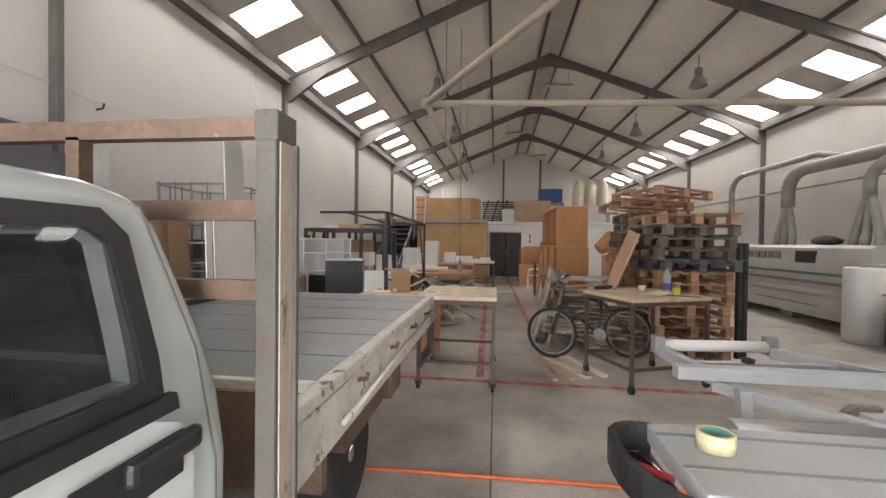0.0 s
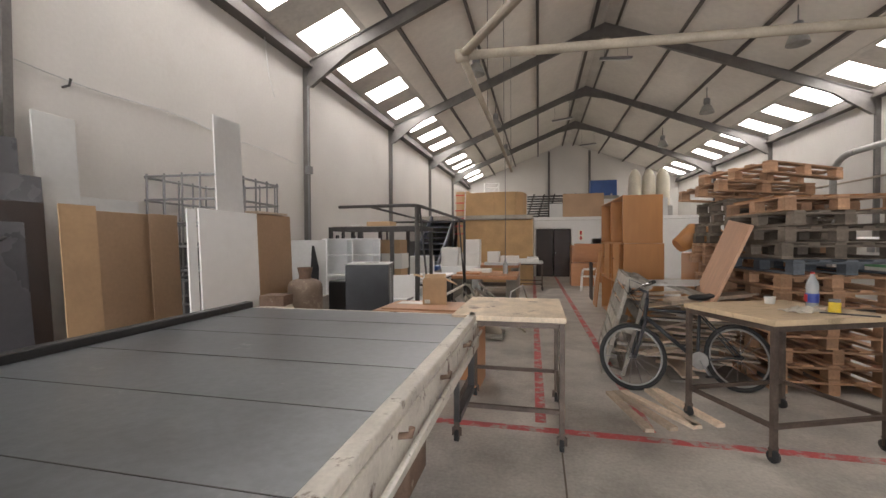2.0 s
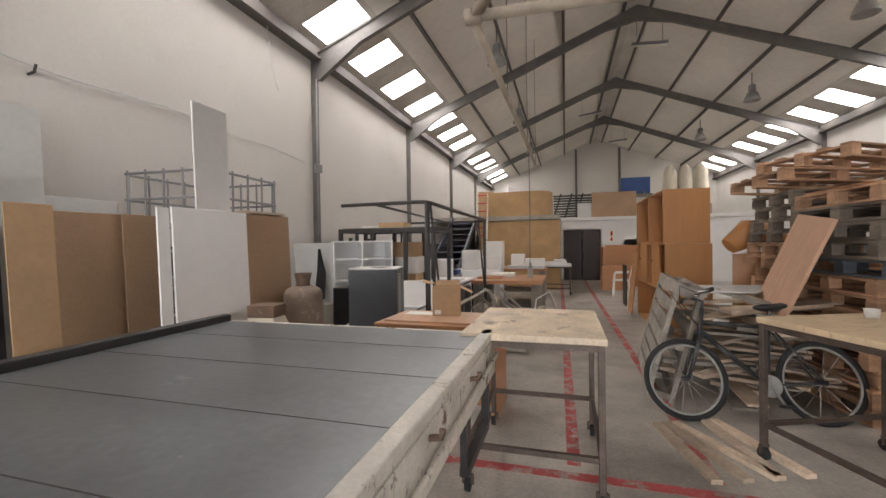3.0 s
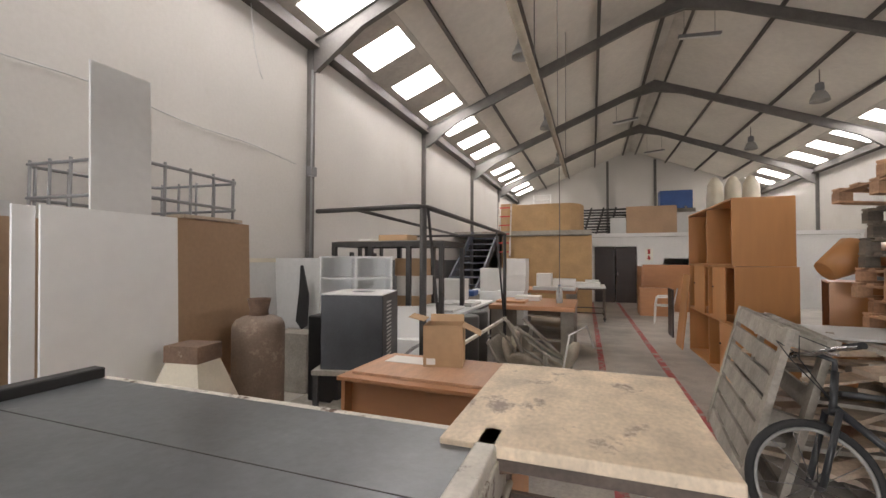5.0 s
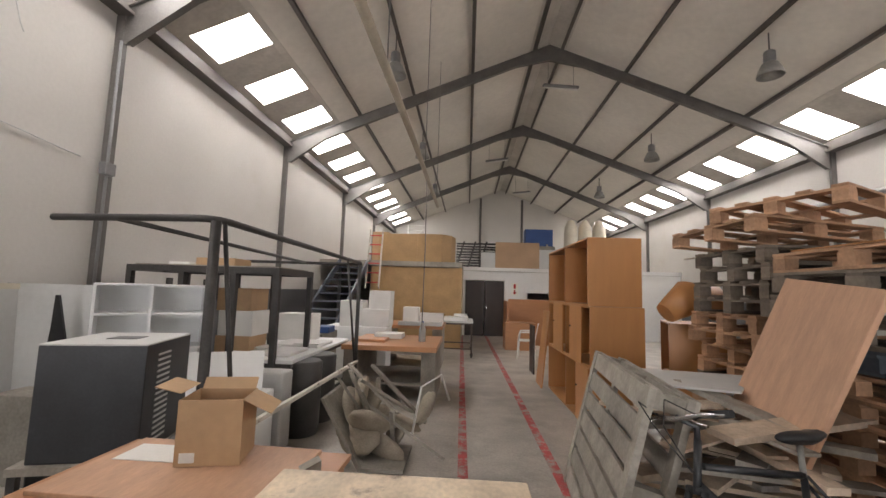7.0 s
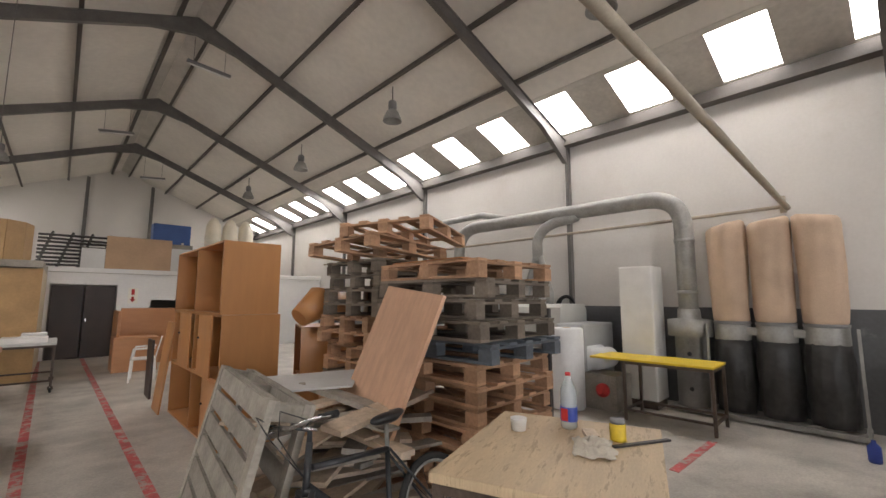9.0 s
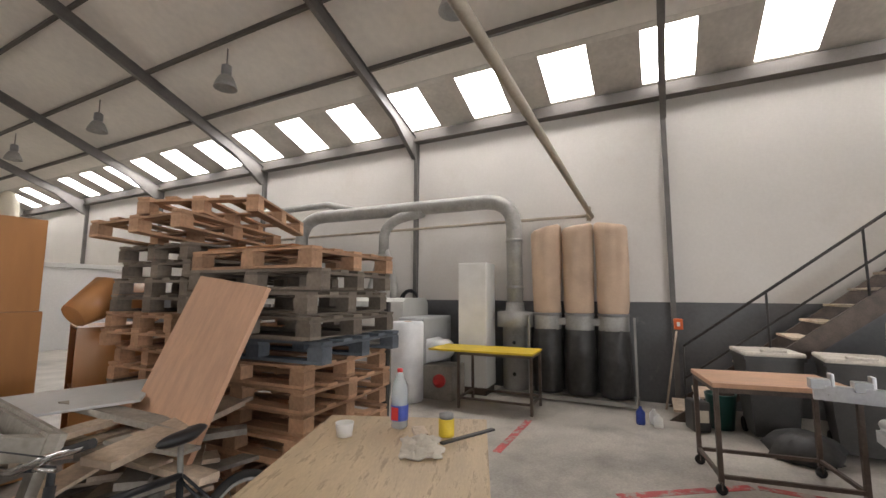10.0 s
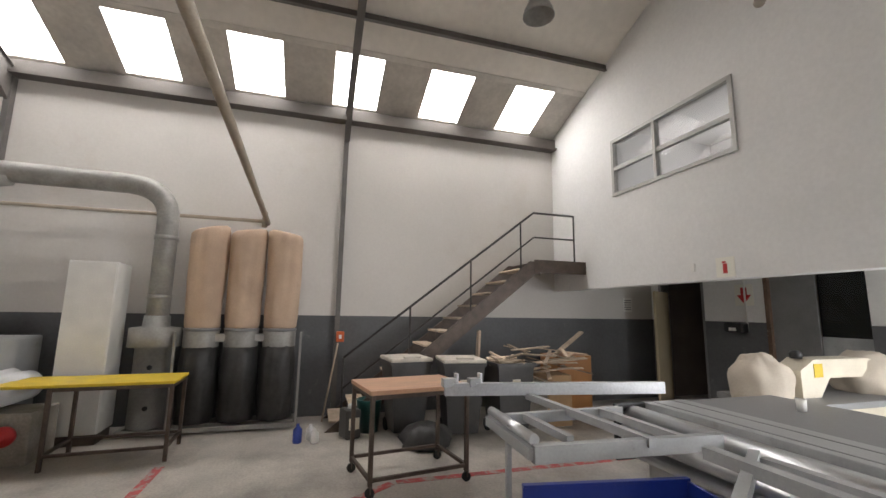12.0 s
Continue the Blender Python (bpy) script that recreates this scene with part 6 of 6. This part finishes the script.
bcan = thing("jerrycan", pose(6.72, 3.72, 0, 0, 0, 20), "dark plastic jerrycan with a yellow label", "jerrycan")
part("body", bx(-0.13, 0.13, -0.1, 0.1, 0, 0.36, bevel=0.03), M_BIN, bcan)
part("cap", lathe([(0.035, 0.36), (0.035, 0.41), (0.01, 0.412)], 12), M_WHITEPL, bcan)
part("label", bx(-0.132, -0.13, -0.07, 0.07, 0.12, 0.26), M_CREAM, bcan)
solo("green_bucket", lathe([(0.13, 0), (0.17, 0.4), (0.175, 0.42), (0.16, 0.42), (0.12, 0.03)], 20, m=Matrix.Translation((6.95, 3.45, 0))), mat("dark_green_plastic", (0.01, 0.07, 0.06), 0.4), "dark green plastic bucket", "bucket")
for k, (x, y, h, mt) in enumerate(((6.65, 4.35, 0.22, M_INK), (6.6, 4.15, 0.16, M_WHITEPL), (6.75, 4.2, 0.18, M_WHITEPL))):
    solo("floor_bottle", lathe([(0.05, 0), (0.055, 0.02), (0.055, h * 0.7), (0.02, h * 0.88), (0.02, h)], 14, m=Matrix.Translation((x, y, 0))), mt, "small plastic bottle on the floor", "bottle", group="bottles by the stairs")

# east stairs with rail and landing
es = thing("steel_stairs", pose(0, 0, 0), "dark steel open-tread stairs to the office", "stairs")
YT, YB, ZT = 0.86, 4.02, 2.44
for x in (7.0, 7.78):
    part("stringer", prism([(YB, 0), (YB - 0.34, 0), (YT, ZT - 0.22), (YT - 0.1, ZT - 0.22), (YT - 0.1, ZT), (YT + 0.08, ZT)], x - 0.015, x + 0.015), M_BROWNSTEEL, es)
for k in range(12):
    f = (k + 0.7) / 12.3
    y, z = YB + (YT - YB) * f, ZT * f
    part("tread", bx(7.02, 7.76, y - 0.11, y + 0.13, z - 0.03, z, bevel=0.004, seg=1), M_OFFCUT, es)
part("landing", bx(6.98, 7.94, Y0, YT - 0.1, ZT - 0.06, ZT + 0.02), M_BROWNSTEEL, es)
part("landing_edge", bx(6.97, 7.0, Y0, YT, ZT - 0.18, ZT + 0.03), M_BROWNSTEEL, es)
slope = (ZT - 0.0) / (YT - YB)
def rail(z):
    return [(7.0, YB - 0.2, z + slope * -0.2), (7.0, YT + 0.12, ZT + z + slope * 0.12), (7.0, YT, ZT + z), (7.0, Y0 + 0.2, ZT + z)]
part("handrail", tb(rail(0.81), 0.018, 8), M_BLACKSTEEL, es)
part("mid_rail", tb(rail(0.4), 0.014, 8), M_BLACKSTEEL, es)
for y in (YB - 0.2, 2.9, 1.96, 1.1):
    zb = ZT * (YB - y) / (YB - YT)
    part("baluster", tb([(7.0, y, zb - 0.05), (7.0, y, zb + 0.81)], 0.014, 8), M_BLACKSTEEL, es)
part("baluster", tb([(7.0, Y0 + 0.2, ZT), (7.0, Y0 + 0.2, ZT + 0.81)], 0.014, 8), M_BLACKSTEEL, es)


def wheelie_bin(m, lid):
    b = thing("wheelie_bin", m, "dark wheelie bin with a dusty lid" if lid else "open dark wheelie bin full of offcuts", "bin", group="wheelie bins")
    bm = bmesh.new()
    lo = [bm.verts.new((x, y, 0.06)) for x, y in ((-0.2, -0.2), (0.2, -0.2), (0.2, 0.2), (-0.2, 0.2))]
    hi = [bm.verts.new((x, y, 0.92)) for x, y in ((-0.27, -0.27), (0.27, -0.27), (0.27, 0.27), (-0.27, 0.27))]
    for i in range(4):
        bm.faces.new((lo[i], lo[(i + 1) % 4], hi[(i + 1) % 4], hi[i]))
    bm.faces.new(lo[::-1])
    if lid:
        bm.faces.new(hi)
    part("body", bm, M_BIN, b)
    part("rim", bars([((-0.28, -0.28, 0.93), (0.28, -0.28, 0.93), 0.03, 0.04), ((-0.28, 0.28, 0.93), (0.28, 0.28, 0.93), 0.03, 0.04), ((-0.28, -0.28, 0.93), (-0.28, 0.28, 0.93), 0.03, 0.04), ((0.28, -0.28, 0.93), (0.28, 0.28, 0.93), 0.03, 0.04)]), M_BIN, b)
    if lid:
        ld2 = part("lid", bx(-0.3, 0.3, -0.29, 0.29, 0.95, 1.0, bevel=0.02), M_BINLID, b, "dusty cream lid")
        part("lid_handle", bx(-0.3, -0.24, -0.12, 0.12, 1.0, 1.03, bevel=0.01), M_BINLID, ld2)
    else:
        for k in range(10):
            q = part("offcut", bx(-0.03, 0.03, -0.25, 0.25, -0.01, 0.01), M_OFFCUT, b)
            q.matrix_basis = pose(hp.uniform(-0.1, 0.1), hp.uniform(-0.06, 0.06), 0.88 + 0.012 * k, hp.uniform(-25, 25), hp.uniform(-25, 25), hp.uniform(0, 180))
    part("label", bx(-0.262, -0.256, -0.06, 0.06, 0.62, 0.74), M_CREAM, b)
    for s in (-1, 1):
        part("wheel", lathe([(0.08, -0.02), (0.09, 0), (0.08, 0.02)], 16, m=Matrix.Translation((0.2, s * 0.2, 0.09)) @ Matrix.Rotation(math.pi / 2, 4, "X")), M_RUBBER, b)


wheelie_bin(pose(6.75, 3.0, 0, 0, 0, 6), True)
wheelie_bin(pose(6.5, 2.3, 0, 0, 0, -5), True)
wheelie_bin(pose(6.4, 1.65, 0, 0, 0, 4), False)
bm = lathe([(0.26, 0.0), (0.3, 0.03), (0.3, 0.12), (0.22, 0.22), (0.1, 0.27), (0.02, 0.25)], 26, wob=0.4, seed=8)
solo("rubbish_sack", bm, M_BLACKBAG, "slumped black rubbish sack on the floor", "sack", m=pose(6.15, 2.85, 0))
ob = thing("brown_cupboard", pose(6.85, -0.05, 0), "light brown wooden cupboard beside the debris", "cupboard")
part("body", bx(0, 0.55, 0, 0.6, 0, 0.95, bevel=0.005), M_LAM, ob)
part("door", bx(-0.016, -0.001, 0.02, 0.58, 0.03, 0.92, bevel=0.003, seg=1), M_LAM, ob)
for k in range(24):
    L = hp.uniform(0.4, 1.0)
    solo("scrap_strip", bx(-L / 2, L / 2, -hp.uniform(0.01, 0.05), hp.uniform(0.01, 0.05), -0.008, 0.008), M_OFFCUT, "loose timber strip in the scrap heap", "timber strip", group="scrap heap strips", m=pose(6.75 + hp.uniform(-0.25, 0.25), 0.95 + hp.uniform(-0.5, 0.4), 0.7 + 0.017 * k, hp.uniform(-14, 14), hp.uniform(-18, 18), 90 + hp.uniform(-70, 70)))
for k, (y, h) in enumerate(((1.15, 0.66), (0.75, 0.72))):
    solo("scrap_box", bx(6.5, 7.0, y - 0.2, y + 0.2, 0, h, bevel=0.02), M_CARD if k else M_GREYWOOD, "carton full of scrap under the stairs", "carton", group="scrap boxes")
solo("leaning_plank", bx(-0.05, 0.05, -0.015, 0.015, 0, 1.35), M_OFFCUT, "plank standing among the bins", "plank", m=pose(6.85, 1.95, 0, 6, 8, 0))
solo("leaning_plank", bx(-0.05, 0.05, -0.015, 0.015, 0, 0.6), M_OFFCUT, "short board on top of the cupboard", "plank", m=pose(7.0, 0.5, 0.97, 55, 0, 0))

# passage: doors, signs, dryer
d1 = thing("door_1", pose(DX1 - 0.03, YL - 0.12, 0, 0, 0, -60), "beige flush door standing open", "door", kind="structure")
part("leaf", bx(-0.82, 0, -0.02, 0.02, 0.01, 2.05), M_DOORW, d1)
part("door_handle", tb([(-0.76, 0.03, 1.0), (-0.76, 0.07, 1.0), (-0.64, 0.07, 1.0)], 0.009, 8), M_CHROME, d1)
bm = bmesh.new()
for a, b2, c, d in ((DX0 - 0.04, DX0, 0, 2.26), (DX1, DX1 + 0.04, 0, 2.26), (DX0 - 0.04, DX1 + 0.04, 2.22, 2.26)):
    box(bm, a, b2, YL - 0.2, YL + 0.015, c, d)
structure("trim_door", bm, M_MACHDK, "grey steel door frame", "trim")
g1 = thing("door_3", pose(0, YL - 0.08, 0), "grey metal sliding door with glass lights", "door", kind="structure")
part("leaf", bx(GX0 + 0.6, GX1 - 0.06, 0.0, 0.03, 0.02, 2.26), M_MACHDK, g1)
part("leaf", bx(GX0 + 0.02, GX0 + 0.6, -0.04, -0.01, 0.02, 1.35), M_WHITEMET, g1)
part("pane", bx(GX0 + 0.02, GX0 + 0.6, -0.03, -0.024, 1.35, 2.26), M_GLASS, g1)
part("jamb", bx(GX1 - 0.06, GX1, -0.05, 0.09, 0, 2.28), M_RUST, g1, "rust-brown jamb")
s1 = thing("extinguisher_sign", pose(4.47, Y0 + 0.001, 2.15), "white sign with a red extinguisher symbol", "sign")
part("plate", bx(-0.11, 0.11, 0, 0.006, -0.11, 0.11), M_SIGN, s1)
part("symbol", bx(-0.025, 0.025, 0.006, 0.009, -0.07, 0.04, bevel=0.0), M_RED, s1)
part("nozzle", bx(-0.012, 0.035, 0.006, 0.009, 0.045, 0.065), M_RED, s1)
s2 = thing("arrow_sign", pose(6.0, YL + 0.005, 1.95), "white sign with a red arrow pointing down", "sign")
part("plate", bx(-0.15, 0.15, 0, 0.006, -0.17, 0.17), M_SIGN, s2)
part("arrow", prism([(-0.12, 0.0), (0.0, -0.14), (0.12, 0.0), (0.05, 0.0), (0.05, 0.12), (-0.05, 0.12), (-0.05, 0.0)], 0.006, 0.009, "y"), M_RED, s2)
s3 = thing("notice", pose(XR - 0.005, -1.75, 1.8, 0, 0, 90), "white paper notice with grey lines", "notice")
part("sheet", bx(-0.1, 0.1, 0, 0.002, -0.14, 0.14), M_PAPER, s3)
for k in range(5):
    part("text_bar", bx(-0.08, 0.08, 0.002, 0.003, 0.08 - 0.045 * k, 0.095 - 0.045 * k), M_MACHDK, s3)
solo("light_switch", bx(4.85, 4.91, Y0, Y0 + 0.02, 2.13, 2.23, bevel=0.005), M_WHITEPL, "white light switch on the upper wall", "switch")
hd = thing("towel_dispenser", pose(6.12, YL + 0.005, 1.35), "dark wall-mounted towel dispenser", "dispenser")
part("body", bx(-0.16, 0.16, 0, 0.16, 0, 0.16, bevel=0.03), M_TRIM, hd)
part("label", bx(-0.06, 0.06, 0.16, 0.164, 0.03, 0.08), M_PAPER, hd)
solo("wall_conduit", tb([(5.98, YL + 0.02, 1.4), (5.98, YL + 0.02, 2.34)], 0.014, 8), M_WHITEPL, "white conduit down the passage wall", "conduit")
solo("office_box", bx(5.6, 6.2, -2.4, -1.9, 2.51, 3.75, bevel=0.02), M_WHITEPL, "white cabinet inside the upper office", "cabinet")
solo("office_shelf", bx(4.3, 5.2, -2.9, -2.5, 2.51, 4.2, bevel=0.02), M_PLY2, "light shelf inside the upper office", "shelf")

# ---- panel saw ----
ps = thing("panel_saw", pose(0, 0, 0), "grey sliding-table panel saw with aluminium beam", "saw")
tbl = part("sliding_table", bx(0.97, 3.86, 1.25, 1.66, 0.86, 0.92, bevel=0.006), M_WHITEMET, ps, "pale sliding table")
for y in (1.38, 1.58):
    part("t_slot", bx(0.97, 3.86, y - 0.008, y + 0.008, 0.92, 0.9225), M_MACHDK, tbl)
for z0, z1, y in ((0.80, 0.9, 1.78), (0.66, 0.77, 1.86), (0.54, 0.64, 1.82)):
    bm = bmesh.new()
    bar(bm, (1.3, y, (z0 + z1) / 2), (3.84, y, (z0 + z1) / 2), 0.16, z1 - z0, n=12)
    part("beam", bm, M_ALU, ps, "aluminium guide beam")
part("beam_end", bx(3.84, 3.87, 1.66, 1.95, 0.5, 0.92, bevel=0.008), M_TRIM, ps)
part("cabinet", bx(1.75, 3.8, 0.55, 1.7, 0.0, 0.78, bevel=0.02), M_MACH, ps)
part("saw_table", bx(1.9, 3.9, 0.2, 1.23, 0.86, 0.905, bevel=0.005), M_MACHDK, ps, "dark grey cast table")
part("table_support", bx(2.1, 3.7, 0.4, 1.2, 0.78, 0.86), M_MACH, ps)
bm = bmesh.new()
pts = bend((0.985, 1.66, 0.87), (0.9, 1.7, 0.87), (0.85, 1.62, 0.865), 4) + bend((0.84, 1.58, 0.865), (0.82, 1.4, 0.855), (0.93, 1.28, 0.85), 6) + [Vector((1.0, 1.24, 0.85))]
for p, q in zip(pts, pts[1:]):
    bar(bm, p, q, 0.03, 0.09)
box(bm, 0.86, 0.985, 1.36, 1.66, 0.81, 0.82)
part("end_tray", bm, M_TRIM, ps, "black moulded end tray")
part("handle_knob", lathe([(0.04, 0), (0.05, 0.05), (0.03, 0.1)], 14, m=Matrix.Translation((0.97, 1.26, 0.74))), M_MACHDK, ps)
# crosscut frame beside the near end
of = part("crosscut_frame", bars([((1.32, 2.3, 0.92), (2.75, 2.27, 0.92), 0.07, 0.06), ((1.46, 2.86, 0.88), (1.52, 2.34, 0.88), 0.05, 0.06), ((1.5, 2.3, 0.86), (1.95, 1.7, 0.86), 0.05, 0.05), ((2.12, 2.92, 0.88), (2.75, 1.95, 0.88), 0.05, 0.06), ((1.5, 2.6, 0.87), (2.3, 2.66, 0.87), 0.04), ((1.85, 1.93, 0.86), (2.7, 1.96, 0.86), 0.06)]), M_WHITEMET, ps, "pale grey crosscut outrigger")
part("roller", tb([(1.48, 2.88, 0.91), (2.09, 2.93, 0.91)], 0.035, 12), M_WHITEPL, of)
for p in ((1.45, 2.87), (2.12, 2.94)):
    part("roller_block", bx(p[0] - 0.03, p[0] + 0.03, p[1] - 0.035, p[1] + 0.035, 0.86, 0.97, bevel=0.005), M_MACHDK, of)
part("strut", bars([((1.54, 2.15, 0.89), (1.6, 2.12, 0.0), 0.05)]), M_WHITEMET, of)
part("rack_leg", prism([(1.55, 0.5), (1.95, 0.86), (2.05, 0.86), (1.8, 0.0), (1.62, 0.0)], 2.1, 2.14, "y"), M_GREYWOOD, of)
part("clamp_knob", lathe([(0.03, 0), (0.035, 0.02), (0.01, 0.03)], 12, m=Matrix.Translation((1.82, 2.62, 0.89))), M_TRIM, of)
# crosscut frame at the far end, with its fence
of2 = part("crosscut_frame", bars([((3.76, 3.05, 0.88), (3.06, 3.1, 0.88), 0.05, 0.06), ((3.06, 3.1, 0.88), (2.99, 1.9, 0.88), 0.05, 0.09), ((3.76, 3.05, 0.88), (3.78, 1.95, 0.88), 0.05, 0.07), ((3.76, 2.78, 0.89), (3.2, 2.78, 0.89), 0.045), ((4.32, 2.45, 0.91), (2.98, 2.4, 0.91), 0.05, 0.05), ((3.78, 2.14, 0.89), (3.0, 2.12, 0.89), 0.05)]), M_WHITEMET, ps)
part("roller", tb([(3.74, 3.04, 0.945), (3.08, 3.08, 0.945)], 0.03, 12), M_ALU, of2)
fn = part("fence", bars([((4.44, 3.16, 0.97), (4.12, 1.2, 0.97), 0.06, 0.1)]), M_ALU, of2, "aluminium crosscut fence")
for t in (0.0, 0.2):
    part("flip_stop", bx(-0.03, 0.04, -0.012, 0.012, 0.0, 0.14, bevel=0.006, m=Matrix.Translation((4.43 - 0.16 * t, 3.06 - t, 0.96))), M_ALU, fn)
    part("stop_block", bx(-0.04, 0.04, -0.06, 0.05, 0.0, 0.07, bevel=0.006, m=Matrix.Translation((4.44 - 0.16 * t, 3.13 - t * 1.1, 0.99))), M_WHITEMET, fn)
part("strut", bars([((3.42, 3.07, 0.87), (3.42, 3.07, 0.0), 0.03)]), M_WHITEMET, of2)
tr = thing("tape_roll", pose(1.11, 1.5, 0.9225), "roll of clear yellowish packing tape on the saw", "tape")
part("tape", lathe([(0.052, 0), (0.052, 0.05), (0.038, 0.05), (0.038, 0)], 24), M_TAPE, tr)
part("core", lathe([(0.038, 0), (0.038, 0.05), (0.036, 0.05), (0.036, 0.0)], 20), mat("teal_print", (0.12, 0.32, 0.26), 0.4), tr)
solo("red_pliers", tb([(0.87, 1.58, 0.835), (0.92, 1.5, 0.845), (0.97, 1.44, 0.85)], 0.012, 8), M_RED, "red-handled pliers lying in the tray", "pliers")
solo("spanner", tb([(0.94, 1.62, 0.835), (0.96, 1.45, 0.85)], 0.008, 6), M_CHROME, "steel spanner in the saw tray", "spanner")
bl = thing("blue_guard", pose(3.26, 3.06, 0, 0, 0, 261), "blue sheet-metal guard standing under the crosscut frame", "guard")
part("long_panel", bx(0, 1.03, -0.01, 0.01, 0, 0.64, bevel=0.003), M_BLUE, bl)
part("return_panel", bx(1.01, 1.03, -0.6, -0.012, 0, 0.64, bevel=0.003), M_BLUE, bl)
part("top_lip", bx(0, 1.03, -0.02, 0.02, 0.64, 0.655, bevel=0.003), M_BLUE, bl)

# covered machine by the passage
pm = thing("covered_planer", pose(0, 0, 0), "cream planer partly under a beige dust cover", "machine")
part("body", bx(3.85, 4.35, -1.75, 0.1, 0.0, 0.78, bevel=0.03), M_CREAM, pm)
part("table", bx(3.7, 4.45, -1.85, 0.2, 0.78, 0.84, bevel=0.01), M_MACHDK, pm)
part("arm", prism([(-1.6, 0.84), (-1.6, 1.12), (-1.3, 1.2), (-0.5, 1.2), (-0.3, 1.1), (-0.3, 0.84), (-0.55, 0.84), (-0.7, 1.02), (-1.2, 1.02), (-1.35, 0.84)], 3.95, 4.2), M_CREAM, pm)
part("warning_label", bx(3.943, 3.949, -0.6, -0.48, 1.03, 1.16), M_YELLOW, pm)
part("motor", lathe([(0.05, 0), (0.06, 0.05), (0.03, 0.08)], 12, m=Matrix.Translation((4.08, -0.45, 1.2))), M_TRIM, pm)
for (cx, cy, cz, sx2, sy2, sz2, sd) in ((4.15, -0.02, 0.95, 0.24, 0.3, 0.3, 0), (4.1, -1.55, 0.98, 0.3, 0.42, 0.28, 5)):
    bm = bmesh.new()
    bmesh.ops.create_uvsphere(bm, u_segments=36, v_segments=22, radius=1)
    for v in bm.verts:
        n3 = noise.noise(v.co * 1.7 + Vector((sd, 0, 0))) * 0.16 + noise.noise(Vector((v.co.x * 6, v.co.y * 6, v.co.z * 1.2 + sd))) * 0.08
        k = 1 + n3
        v.co = Vector((cx + v.co.x * sx2 * k, cy + v.co.y * sy2 * k, cz + max(v.co.z, -0.75) * sz2 * k))
    for f in bm.faces:
        f.smooth = True
    part("dust_cover", bm, M_CLOTH, pm, "draped beige cloth cover")
solo("white_cup", lathe([(0.03, 0), (0.036, 0.09), (0.033, 0.09), (0.028, 0.005)], 14, m=Matrix.Translation((3.35, 0.65, 0.906))), M_WHITEPL, "white plastic cup on the saw table", "cup")

# ---- things on the trolley table ----
TZ = 0.975
bo = thing("drink_bottle", pose(2.42, 5.26, TZ), "clear plastic bottle with a blue and red label", "bottle")
part("body", lathe([(0.035, 0), (0.042, 0.01), (0.043, 0.17), (0.04, 0.2), (0.018, 0.25), (0.014, 0.27)], 20), M_CLEARPL, bo)
part("label", lathe([(0.0435, 0.04), (0.044, 0.042), (0.044, 0.11), (0.0435, 0.112)], 20), M_INK, bo, "blue printed label")
part("label_red", bx(-0.0455, -0.043, -0.02, 0.018, 0.045, 0.105), M_RED, bo)
part("cap", lathe([(0.0145, 0.268), (0.0145, 0.284), (0.004, 0.285)], 14), M_RED, bo)
tin = thing("yellow_tin", pose(2.42, 5.0, TZ), "small yellow tin with a dark lid", "tin")
part("body", lathe([(0.036, 0), (0.037, 0.004), (0.037, 0.075), (0.03, 0.08)], 20), M_YELLOW, tin)
part("lid", lathe([(0.034, 0.08), (0.034, 0.1), (0.004, 0.101)], 18), M_MACHDK, tin)
solo("white_tub", lathe([(0.035, 0), (0.042, 0.055), (0.044, 0.06), (0.039, 0.06), (0.032, 0.006)], 20, m=Matrix.Translation((2.2, 5.42, TZ))), M_WHITEPL, "white plastic tub on the worktop", "tub")
bm = bmesh.new()
bmesh.ops.create_grid(bm, x_segments=22, y_segments=18, size=0.5)
for v in bm.verts:
    h = abs(noise.noise(Vector((v.co.x * 5, v.co.y * 5, 0.3)))) * 0.07 + abs(noise.noise(Vector((v.co.x * 13, v.co.y * 11, 2)))) * 0.03
    edge = max(abs(v.co.x), abs(v.co.y)) * 2
    v.co = Vector((v.co.x * 0.26 * (1 + 0.25 * noise.noise(v.co * 3)), v.co.y * 0.17 * (1 + 0.3 * noise.noise(v.co * 4)), h * (1.1 - edge * 0.8) + 0.004))
for f in bm.faces:
    f.smooth = True
rag = solo("crumpled_rag", bm, mat("rag_cloth", (0.55, 0.5, 0.42), 0.95, vary=0.12, grain=120), "crumpled beige rag on the worktop", "rag", m=pose(2.22, 5.02, TZ, 0, 0, 30))
rag.modifiers.new("thick", "SOLIDIFY").thickness = 0.004
solo("file_blade", bx(-0.16, 0.16, -0.012, 0.012, 0, 0.01, bevel=0.002), M_BLACKSTEEL, "dark steel file lying on the worktop", "file", m=pose(2.45, 4.9, TZ, 0, 0, -25))
solo("wood_chip", bx(-0.06, 0.06, -0.03, 0.03, 0, 0.02), M_OFFCUT, "small wood block on the worktop", "block", m=pose(2.38, 5.12, TZ, 0, 0, 40))
